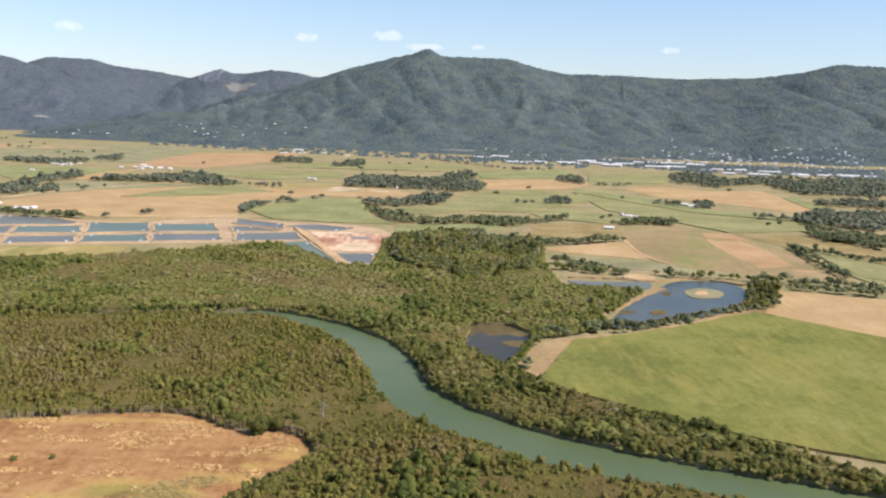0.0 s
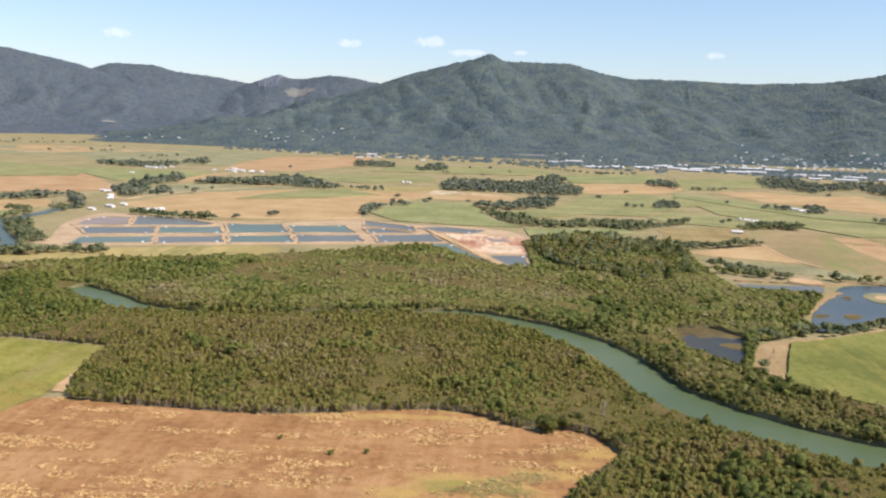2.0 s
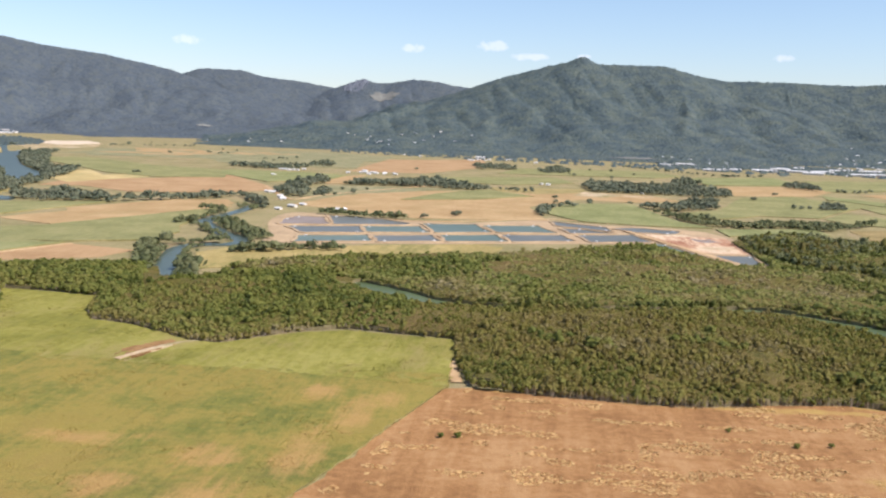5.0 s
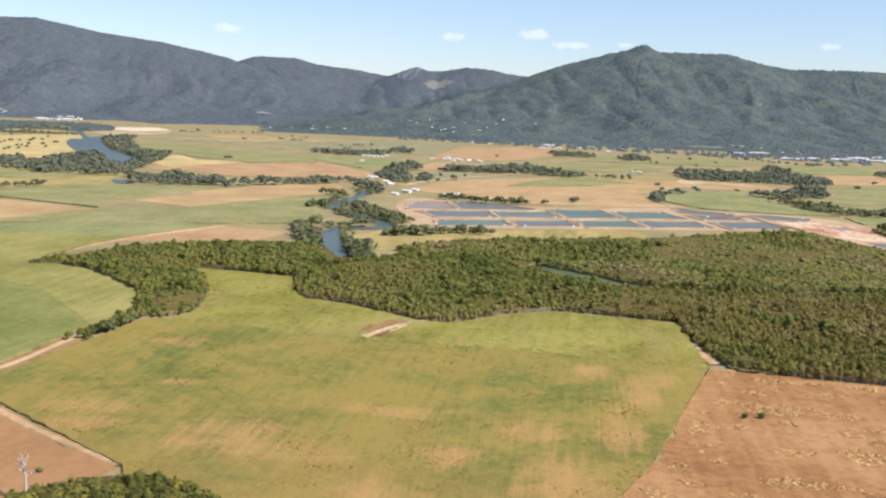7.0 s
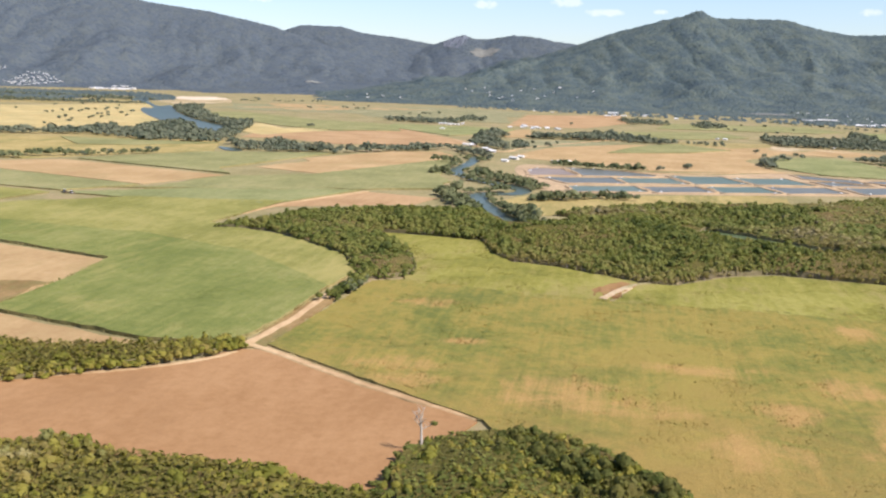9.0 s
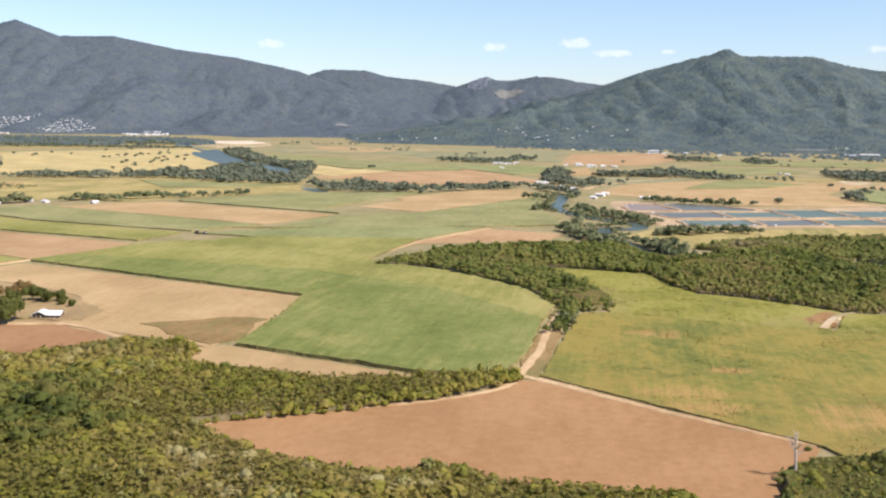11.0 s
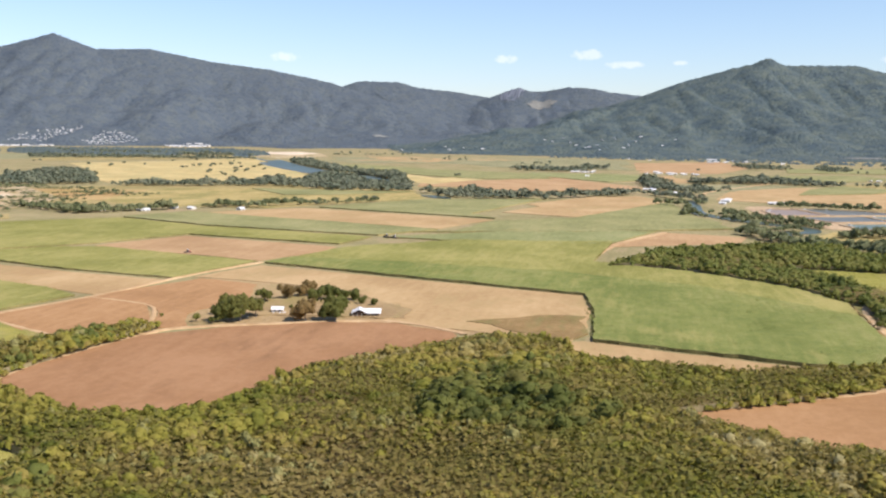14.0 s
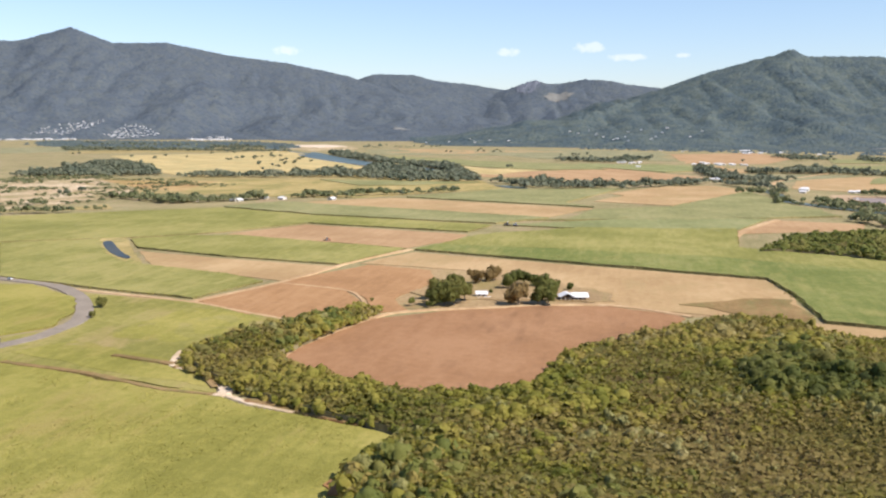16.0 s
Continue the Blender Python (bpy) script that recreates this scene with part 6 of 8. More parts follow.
plant("bank_wood", s, "leaf_bank", "dark green mangroves between creek and cane", "trees", 1, (3.0, 4.8), (2.6, 4.2), False, seed=34)
s = scatter(NORTH_DARK, 4.6, 35, OUT)
s = s[fbm(s[:, 0] / 30, s[:, 1] / 30, 36, 3) > 0.44]
plant("pond_wood", s, "leaf_bank", "tall dark green trees between ponds and lagoon", "trees", 1, (4.0, 6.4), (4.4, 6.4), False, seed=36)
plant("pond_wood", scatter(NORTH_DARK, 5.2, 37, OUT), "leaf_mid_haze", "tall trees between ponds and lagoon, haze in their grey-green", "trees", 1, (4.0, 6.2), (4.2, 6.0), False, seed=38)
plant("lagoon_trees", scatter(SPIT_WOOD, 3.2, 39, OUT), "leaf_wood", "olive-green trees on the spit between lagoons", "trees", 1, (3.0, 4.8), (2.2, 3.8), True, seed=40)
plant("lagoon_trees", np.r_[row_of(SE_SHORE, 1.8, 41, 0.8), row_of(SE_SHORE, 2.6, 42, 1.5)], "leaf_wood", "bushes crowding the shore of the dark lagoon", "trees", 1, (2.2, 3.8), (1.8, 3.2), True, seed=43)
plant("field_hedge", row_of(HEDGE, 2.6, 44, 0.8), "leaf_mid_haze", "dense dark hedge between the fields", "hedge", 2, (3.4, 5.2), (2.6, 4.4), False, seed=45)
plant("field_hedge", row_of(HEDGE_B, 4.0, 46, 0.8), "leaf_mid_haze", "thin dark hedge between the fields", "hedge", 2, (3.0, 4.8), (2.2, 3.6), False, seed=47)
plant("lagoon_trees", row_of(LAGOON_ROW, 2.4, 51, 0.6), "leaf_bank", "row of small dark trees on the lagoon shore", "trees", 1, (2.4, 3.8), (2.2, 3.8), True, seed=52)
plant("lagoon_trees", scatter(LAGOON_CLUMP, 3.6, 53), "leaf_bank", "clump of dark trees at the lagoon's end", "trees", 1, (4.0, 6.2), (3.2, 5.8), True, seed=54)
for k, line in enumerate((NORTH_ROW, NORTH_ROW_B)):
    plant("lagoon_trees", row_of(line, 3.6 + 1.2 * k, 55 + k, 1.2), "leaf_wood", "belt of dark trees north of the lagoon", "trees", 1, (3.5, 6), (2.6, 5.0), True, seed=57 + k)
plant("track_trees", np.r_[row_of(TRACK_ROW, 1.7, 58, 0.9), row_of(TRACK_ROW, 2.4, 59, 1.4)], "leaf_wood", "tail of dark trees beside the sandy track", "trees", 0, (3.0, 4.6), (3.0, 5.2), True, seed=59)
tagged(slab("track_verge", TRACK_VERGE, "weeds", 0.12, 0.2, 3, 0.1, 0.6), "bare brown verge beside the sandy track", "verge", kind="structure")
for n, (dist, pts) in enumerate(BELTS):
    # Beyond 850 m the crowns take the hazier leaf colour.
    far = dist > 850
    s = scatter(pts, 3.7 if not far else 5.6 if dist < 1400 else 8.5, 140 + n, (BEND, BARRON), 0.7)
    s = s[np.random.default_rng(n).random(len(s)) < 0.9]
    if n < 4:
        s = s[fbm(s[:, 0] / 45, s[:, 1] / 45, 150 + n, 3) > 0.45]
    if len(s):
        size = 1.15 if dist < 850 else 1.5 if dist < 1400 else 1.7
        plant("tree_belt", s, "leaf_far_haze" if far else "leaf_mid_haze", "dark green belt of trees along river and fields", "trees", 2 if not far else 4, (3.6 * size, 6.4 * size), (2.6 * min(size, 1.35), 5.2 * min(size, 1.35)), False, seed=600 + n)


# ---- bare stems along the open edges of the woods ----
def stems(line, seed, low, high):
    """Pale trunks and dead wood standing along a wood's edge, three slivers to a metre."""
    rng = np.random.default_rng(seed)
    p = row_of(line, 0.30, seed, 0.35)
    n = len(p)
    a, w, h = rng.uniform(0, 6.283, n), rng.uniform(0.05, 0.12, n), rng.uniform(low, high, n)
    d = np.c_[np.cos(a), np.sin(a)] * w[:, None]
    tip = p + rng.normal(0, 0.25, (n, 2))
    v = np.stack([np.c_[p - d, np.zeros(n)], np.c_[p + d, np.zeros(n)], np.c_[tip + d * 0.5, h], np.c_[tip - d * 0.5, h]], 1)
    tagged(mesh_object("wood_edge_stems", v.reshape(-1, 3).tolist(), np.arange(n * 4).reshape(-1, 4).tolist(), ["stem"]), "pale grey-brown stems along the edge of the wood", "trees", kind="stuff")


stems([(x, y - 1.6) for x, y in WOOD_M1[1:16]], 201, 1.6, 3.4)
stems([(x, y - 1.2) for x, y in WOOD_M1[38:50]], 202, 1.2, 2.6)
stems([(x + 0.8, y - 1.0) for x, y in WOOD_M4[5:12]], 203, 1.2, 2.6)

# ---- leafy sprays that fill the gaps between crowns ----
def sprays(pts, leaf, gap, seed, low, high):
    """Loose leaf clumps over the undergrowth."""
    s = scatter(pts, gap, seed, OUT)
    rng = np.random.default_rng(seed)
    n = len(s)
    c = np.c_[s, rng.uniform(low, high, n) + lift(pts, s[:, 0], s[:, 1])]
    nrm = rng.normal(0, 0.45, (n, 3)) + np.array([0, 0, 1.0])
    nrm /= np.linalg.norm(nrm, axis=1)[:, None]
    a = np.cross(nrm, rng.normal(0, 1, (n, 3)))
    a /= np.linalg.norm(a, axis=1)[:, None]
    b = np.cross(nrm, a)
    r = rng.uniform(0.3, 0.75, (n, 1))
    v = np.stack([c - a * r, c - b * r * 0.7 + nrm * r * 0.2, c + a * r, c + b * r * 0.7 - nrm * r * 0.15], 1)
    tint = np.repeat(np.clip(rng.normal(0.5, 0.28, n), 0, 1) + 0.3 * inside(LOW_SCRUB, s[:, 0], s[:, 1]), 4)
    tagged(mesh_object("brush", v.reshape(-1, 3).tolist(), np.arange(n * 4).reshape(-1, 4).tolist(), [leaf], smooth=True, tint=tint), "leafy brush filling the wood between crowns", "undergrowth", kind="stuff")


sprays(WOOD_M5, "leaf_brush", 0.72, 61, 1.8, 3.0)
sprays(WOOD_M6, "leaf_wood", 0.9, 63, 1.6, 2.4)


# ---- tracks and roads ----
tagged(ribbon("farm_track", [(-388, 293), (-391, 277), (-392, 243), (-392, 226), (-395, 199)], 2.3, "track", 0.34, 0.15, 0), "sandy farm track between cane and ploughed soil", "road", kind="structure")
tagged(ribbon("farm_track", [(-394, 198), (-388, 196), (-357, 175), (-328, 159)], 1.8, "track", 0.34, 0.15, 1), "pale track along the edge of the cane", "road", kind="structure")
tagged(ribbon("farm_verge", [(-394, 200), (-388, 196), (-357, 175), (-328, 159)], 3.6, "earth", 0.28, 0.15, 2), "rough brown verge along the cane", "road", kind="structure")
tagged(ribbon("farm_track", [(-458, 140), (-448, 154), (-430, 161), (-412, 172), (-399, 184), (-395, 192)], 1.8, "track", 0.34, 0.15, 3), "pale track below the hedge", "road", kind="structure")
tagged(ribbon("farm_track", [(-617, 133), (-618, 149), (-616, 159), (-609, 192), (-602, 203), (-581, 214), (-556, 225), (-540, 227), (-522, 218), (-517, 214)], 2.0, "track", 0.34, 0.15, 4), "pale track round the ploughed field", "road", kind="structure")
tagged(ribbon("farm_track", [(-673, 203), (-659, 247), (-650, 301), (-636, 347)], 2.6, "track", 0.34, 0.15, 5), "sandy track between field corners", "road", kind="structure")
tagged(ribbon("farm_track", [(-658, 244), (-632, 235), (-622, 221), (-614, 202)], 1.2, "track", 0.34, 0.15, 6), "faint track across ploughed soil", "road", kind="structure")
tagged(ribbon("farm_track", [(-726, 216), (-675, 203), (-650, 191), (-629, 181)], 1.8, "track", 0.34, 0.15, 7), "pale gravel lane beside standing cane", "road", kind="structure")
tagged(ribbon("farm_track", [(-630, 120), (-625, 119), (-621, 114), (-618, 108), (-618, 103)], 3.0, "white_sand", 0.62, 0.15, 8), "white sand track at the wood edge", "road", kind="structure")
tagged(ribbon("farm_track", [(-616, 104), (-609, 100), (-598, 96)], 1.4, "white_sand", 0.62, 0.15, 9), "white sand track at the wood edge", "road", kind="structure")
tagged(ribbon("farm_track", [(-644, 139), (-640, 126), (-635, 123)], 1.5, "white_sand", 0.62, 0.15, 10), "pale track into the wood", "road", kind="structure")
tagged(ribbon("farm_track", [(-305, 279), (-299, 295), (-293, 306), (-278, 316)], 2.4, "sand", 0.74, 0.15, 11), "red sandy track through cane", "road", kind="structure")
tagged(ribbon("farm_track", [(-209, 321), (-200, 322), (-199, 307), (-198, 291), (-195, 275)], 3.5, "track", 0.34, 0.15, 12), "sandy track beside the mangroves", "road", kind="structure")
tagged(ribbon("farm_track", [(-494, 383), (-487, 423), (-477, 472), (-452, 537)], 3.5, "track", 0.34, 0.15, 13), "sandy track round the bare field", "road", kind="structure")
tagged(ribbon("farm_track", [(-680, 119), (-655, 114), (-634, 106), (-619, 104)], 1.6, "weeds", 0.72, 0.3, 30), "rough brown strip between blocks of cane", "road", kind="structure")
tagged(ribbon("farm_track", [(-658, 131), (-639, 126)], 1.6, "weeds", 0.72, 0.3, 31), "rough brown strip between blocks of cane", "road", kind="structure")
tagged(ribbon("farm_track", [(-638, 124), (-631, 121), (-621, 109)], 1.6, "weeds", 0.72, 0.3, 32), "rough brown strip between blocks of cane", "road", kind="structure")
tagged(ribbon("farm_track", [(-610, 102), (-593, 95), (-576, 90)], 1.6, "weeds", 0.72, 0.3, 33), "rough brown strip between blocks of cane", "road", kind="structure")
tagged(ribbon("road", [(-810, 241), (-780, 235), (-754, 228), (-736, 222), (-717, 207), (-701, 187), (-691, 168), (-689, 155), (-689, 144), (-692, 134), (-697, 116), (-700, 96)], 5.2, "bitumen", 0.4, 0.03, 14), "grey bitumen road in a wide curve", "road", kind="structure")
tagged(ribbon("road", [(-492, 1076), (-444, 959), (-412, 905), (-394, 979), (-303, 1196)], 4.0, "track", 0.4, 0.15, 15), "pale road to the river bridge", "road", kind="structure")
tagged(ribbon("farm_track", [(139, 719), (137, 644), (146, 606)], 2.5, "track", 0.34, 0.15, 16), "pale track through stubble", "road", kind="structure")
tagged(ribbon("farm_track", [(-350, 770), (-276, 746), (-225, 765), (-169, 804), (-116, 785)], 3.5, "track", 0.34, 0.15, 17), "earth road north of the ponds", "road", kind="structure")

YARD_TREES, SHRUBS, BUSHES = [], [], []
YARD_TREES.append((-596, 215, 6.1, "w"))
YARD_TREES.append((-590, 217, 8.3, "w"))
YARD_TREES.append((-588, 225, 6.6, "w"))
YARD_TREES.append((-593, 216, 9.3, "w"))
YARD_TREES.append((-597, 226, 7.4, "w"))
YARD_TREES.append((-598, 255, 4.4, "w"))
YARD_TREES.append((-595, 252, 4.8, "w"))
YARD_TREES.append((-590, 259, 6.1, "c"))
YARD_TREES.append((-587, 264, 4.9, "c"))
YARD_TREES.append((-585, 267, 6.0, "c"))
YARD_TREES.append((-570, 222, 8.0, "c"))
YARD_TREES.append((-572, 221, 5.8, "c"))
YARD_TREES.append((-577, 251, 5.9, "w"))
YARD_TREES.append((-576, 260, 6.1, "w"))
YARD_TREES.append((-573, 261, 5.7, "w"))
YARD_TREES.append((-569, 258, 5.2, "w"))
YARD_TREES.append((-566, 261, 4.5, "w"))
YARD_TREES.append((-561, 225, 8.7, "w"))
YARD_TREES.append((-564, 223, 4.7, "w"))
YARD_TREES.append((-561, 255, 3.2, "w"))
YARD_TREES.append((-556, 253, 3.0, "w"))
YARD_TREES.append((-603, 213, 2.9, "p"))
YARD_TREES.append((-597, 211, 2.5, "w"))
YARD_TREES.append((-617, 217, 1.5, "p"))
YARD_TREES.append((-582, 241, 1.5, "w"))
YARD_TREES.append((-695, 187, 3.7, "w"))
YARD_TREES.append((-689, 172, 2.5, "w"))
YARD_TREES.append((-367, 107, 3.0, "w"))
BUSHES.append((-49, 258, 4.6))
BUSHES.append((-56, 263, 3.6))
BUSHES.append((-44, 261, 4.0))
BUSHES.append((-29, 248, 3.8))
BUSHES.append((-40, 267, 3.4))
SHRUBS.append((-190, 224, 1.5))
SHRUBS.append((-105, 232, 1.3))
SHRUBS.append((-96, 234, 1.3))
SHRUBS.append((-120, 242, 1.1))
SHRUBS.append((-194, 223, 1.4))
LONE = []
LONE.append((-939, 1899))
LONE.append((-884, 1975))
LONE.append((-847, 1935))
LONE.append((-713, 1218))
LONE.append((-660, 1692))
LONE.append((-1518, 2350))
LONE.append((-1359, 1747))
LONE.append((-1178, 1458))
LONE.append((-1178, 1528))
LONE.append((-1229, 1659))
LONE.append((-1077, 1316))
LONE.append((-1333, 1793))
LONE.append((-1087, 1444))
LONE.append((-1262, 2440))
LONE.append((-1232, 2505))
LONE.append((-403, 992))
LONE.append((-397, 1053))
LONE.append((-388, 975))
LONE.append((-375, 1009))
LONE.append((-243, 804))
LONE.append((-269, 770))
LONE.append((-1068, 3513))
LONE.append((-245, 795))
LONE.append((-412, 982))
LONE.append((-400, 1002))
LONE.append((-379, 1026))
LONE.append((-458, 1026))
LONE.append((-371, 1062))
LONE.append((-446, 1102))
LONE.append((-160, 971))
LONE.append((-124, 1004))
LONE.append((-160, 1027))
LONE.append((110, 1213))
LONE.append((158, 888))
LONE.append((147, 871))
LONE.append((-379, 1538))
LONE.append((-133, 1560))
LONE.append((-93, 1731))
LONE.append((-56, 1713))
LONE.append((-25, 1620))
LONE.append((-126, 1531))
LONE.append((-70, 1484))
LONE.append((157, 1685))
LONE.append((65, 1110))
LONE.append((209, 1107))
LONE.append((381, 1272))
LONE.append((294, 856))
LONE.append((308, 868))
LONE.append((-1370, 1393))
LONE.append((-1302, 1343))
LONE.append((-1345, 1462))
LONE.append((-1288, 1429))
LONE.append((-1168, 1327))
LONE.append((-1183, 1395))
LONE.append((-1186, 1420))
LONE.append((-1058, 1184))
LONE.append((-1000, 1057))
LONE.append((-1169, 1428))
LONE.append((-1034, 1175))
LONE.append((-1175, 1481))
LONE.append((-1147, 1465))
LONE.append((-1086, 1362))
LONE.append((-1044, 1289))
LONE.append((-1031, 1214))
LONE.append((-1003, 1118))
LONE.append((-1079, 1233))
LONE.append((-1156, 1518))
LONE.append((-1068, 1370))
LONE.append((-1325, 1601))
LONE.append((-1314, 1678))
LONE.append((-923, 1870))
LONE.append((-867, 1939))
LONE.append((-715, 1230))
LONE.append((-845, 1950))
LONE.append((-833, 1955))
LONE.append((-995, 620))
LONE.append((-978, 605))
LONE.append((-989, 642))
LONE.append((-1174, 1353))
LONE.append((-1188, 1430))
LONE.append((-1150, 1388))
LONE.append((-1073, 1224))
LONE.append((-1165, 1498))
LONE.append((-1081, 1335))
LONE.append((-1039, 1236))
LONE.append((-1087, 1439))
LONE.append((-1027, 1240))
LONE.append((-1177, 1464))
LONE.append((-1321, 1382))
LONE.append((-1548, 1521))
LONE.append((-1558, 1518))
LONE.append((-1025, 1307))
LONE.append((-726, 682))
LONE.append((-719, 712))
LONE.append((-707, 737))
LONE.append((-705, 752))
LONE.append((-696, 747))
LONE.append((-760, 686))
LONE.append((-764, 665))
LONE.append((-906, 2133))
LONE.append((-862, 2099))
LONE.append((-710, 1227))
BUILDINGS = []
BUILDINGS.append((-462, 982, 0, "h"))
BUILDINGS.append((-455, 977, 0, "h"))
BUILDINGS.append((-434, 930, 0, "h"))
BUILDINGS.append((-422, 898, 0, "h"))
BUILDINGS.append((-541, 1278, 0, "h"))
BUILDINGS.append((-564, 1420, 0, "h"))
BUILDINGS.append((-549, 1414, 0, "h"))
BUILDINGS.append((-540, 1442, 0, "h"))
BUILDINGS.append((-426, 1372, 0, "h"))
BUILDINGS.append((-419, 1395, 0, "h"))
BUILDINGS.append((-406, 1388, 0, "h"))
BUILDINGS.append((-389, 1385, 0, "h"))
BUILDINGS.append((-350, 811, 0, "h"))
BUILDINGS.append((-345, 814, 0, "h"))
BUILDINGS.append((-393, 824, 0, "w"))
BUILDINGS.append((-398, 797, 0, "h"))
BUILDINGS.append((-427, 910, 0, "h"))
BUILDINGS.append((-389, 846, 0, "h"))
BUILDINGS.append((-455, 996, 0, "h"))
BUILDINGS.append((-293, 2052, 0, "w"))
BUILDINGS.append((-246, 2102, 0, "w"))
BUILDINGS.append((-425, 1407, 0, "w"))
BUILDINGS.append((-461, 1392, 0, "h"))
BUILDINGS.append((-444, 1402, 0, "h"))
BUILDINGS.append((-440, 1420, 0, "h"))
BUILDINGS.append((-429, 1410, 0, "h"))
BUILDINGS.append((-408, 1407, 0, "h"))
BUILDINGS.append((-394, 1400, 0, "h"))
BUILDINGS.append((-571, 1423, 0, "h"))
BUILDINGS.append((-566, 1442, 0, "h"))
BUILDINGS.append((-563, 1461, 0, "h"))
BUILDINGS.append((-356, 808, 0, "h"))
BUILDINGS.append((-350, 810, 0, "h"))
BUILDINGS.append((-176, 1276, 0, "h"))
BUILDINGS.append((-167, 1269, 0, "h"))
BUILDINGS.append((-31, 1175, 0, "h"))
BUILDINGS.append((-55, 1166, 0, "h"))
BUILDINGS.append((172, 908, 0, "h"))
BUILDINGS.append((177, 899, 0, "h"))
BUILDINGS.append((182, 890, 0, "h"))
BUILDINGS.append((186, 849, 0, "h"))
BUILDINGS.append((214, 870, 0, "h"))
BUILDINGS.append((-325, 2012, 0, "w"))
BUILDINGS.append((-314, 2051, 0, "w"))
BUILDINGS.append((-253, 2067, 0, "w"))
BUILDINGS.append((-192, 1969, 0, "w"))
BUILDINGS.append((140, 790, 0, "w"))
BUILDINGS.append((-446, 1448, 0, "w"))
BUILDINGS.append((264, 1041, 0, "w"))
BUILDINGS.append((267, 1023, 0, "w"))
BUILDINGS.append((-318, 2144, 0, "W"))
BUILDINGS.append((147, 1877, 0, "W"))
BUILDINGS.append((172, 1914, 0, "W"))
BUILDINGS.append((198, 1931, 0, "W"))
BUILDINGS.append((245, 1914, 0, "W"))
BUILDINGS.append((268, 1906, 0, "W"))
BUILDINGS.append((316, 2052, 0, "W"))
BUILDINGS.append((361, 2106, 0, "W"))
BUILDINGS.append((349, 1932, 0, "W"))
BUILDINGS.append((501, 2044, 0, "W"))
BUILDINGS.append((529, 2038, 0, "W"))
BUILDINGS.append((486, 1790, 0, "W"))
BUILDINGS.append((542, 1819, 0, "W"))
BUILDINGS.append((568, 1833, 0, "W"))
BUILDINGS.append((643, 1716, 0, "W"))
BUILDINGS.append((747, 1907, 0, "W"))
BUILDINGS.append((727, 1725, 0, "W"))
BUILDINGS.append((770, 1729, 0, "W"))
BUILDINGS.append((450, 2062, 0, "W"))
BUILDINGS.append((433, 1856, 0, "W"))
BUILDINGS.append((81, 2026, 0, "w"))
BUILDINGS.append((103, 2123, 0, "w"))
BUILDINGS.append((126, 2198, 0, "w"))
BUILDINGS.append((147, 2125, 0, "w"))
BUILDINGS.append((187, 2407, 0, "w"))
BUILDINGS.append((216, 2504, 0, "w"))
BUILDINGS.append((219, 2296, 0, "w"))
BUILDINGS.append((256, 2460, 0, "w"))
BUILDINGS.append((263, 2328, 0, "w"))
BUILDINGS.append((289, 2381, 0, "w"))
BUILDINGS.append((431, 2177, 0, "w"))
BUILDINGS.append((448, 2135, 0, "w"))
BUILDINGS.append((523, 1828, 0, "w"))
BUILDINGS.append((592, 1809, 0, "w"))
BUILDINGS.append((661, 1901, 0, "w"))
BUILDINGS.append((722, 1787, 0, "w"))
BUILDINGS.append((971, 2130, 0, "w"))
BUILDINGS.append((-554, 1406, 0, "h"))
BUILDINGS.append((-542, 1411, 0, "h"))
BUILDINGS.append((-828, 585, 0, "h"))
BUILDINGS.append((-825, 586, 0, "h"))
BUILDINGS.append((-763, 616, 0, "h"))
BUILDINGS.append((-1093, 2614, 0, "h"))
BUILDINGS.append((-1038, 2815, 0, "h"))
BUILDINGS.append((-962, 2695, 0, "h"))
BUILDINGS.append((-1008, 3023, 0, "h"))
CAR_AT = (-756, 227)
BUILDINGS.append((-857, 580, 0, "h"))
BUILDINGS.append((-801, 612, 0, "h"))
BUILDINGS.append((-817, 614, 0, "g"))
HILL_HOUSES = []
HILL_HOUSES.append((-749, 2768, 38))
HILL_HOUSES.append((-725, 2749, 33))
HILL_HOUSES.append((-642, 2517, 26))
HILL_HOUSES.append((-546, 2736, 44))
HILL_HOUSES.append((-498, 2205, 0))
HILL_HOUSES.append((-451, 2135, 0))
HILL_HOUSES.append((-517, 2515, 21))
HILL_HOUSES.append((-582, 2716, 39))
HILL_HOUSES.append((-506, 2609, 27))
HILL_HOUSES.append((-488, 2679, 37))
HILL_HOUSES.append((-417, 2576, 27))
HILL_HOUSES.append((-615, 2498, 20))
HILL_HOUSES.append((-576, 2452, 16))
HILL_HOUSES.append((166, 2821, 76))
HILL_HOUSES.append((-1119, 2814, 5))
HILL_HOUSES.append((-1054, 2814, 13))
HILL_HOUSES.append((-972, 2678, 12))
HILL_HOUSES.append((-912, 2642, 11))
HILL_HOUSES.append((-1194, 2836, 2))
HILL_HOUSES.append((-1010, 2657, 7))
HILL_HOUSES.append((-331, 2011, 0))
HILL_HOUSES.append((-299, 2034, 0))
HILL_HOUSES.append((-274, 2116, 0))
HILL_HOUSES.append((598, 2493, 24))
HILL_HOUSES.append((704, 2533, 22))
HILL_HOUSES.append((564, 2408, 13))
HILL_HOUSES.append((578, 2349, 4))
HILL_HOUSES.append((615, 2389, 10))
HILL_HOUSES.append((668, 2305, 1))
HILL_HOUSES.append((690, 2311, 2))
HILL_HOUSES.append((720, 2345, 3))
HILL_HOUSES.append((809, 2367, 8))
HILL_HOUSES.append((836, 2364, 11))
HILL_HOUSES.append((873, 2337, 11))
HILL_HOUSES.append((876, 2317, 7))
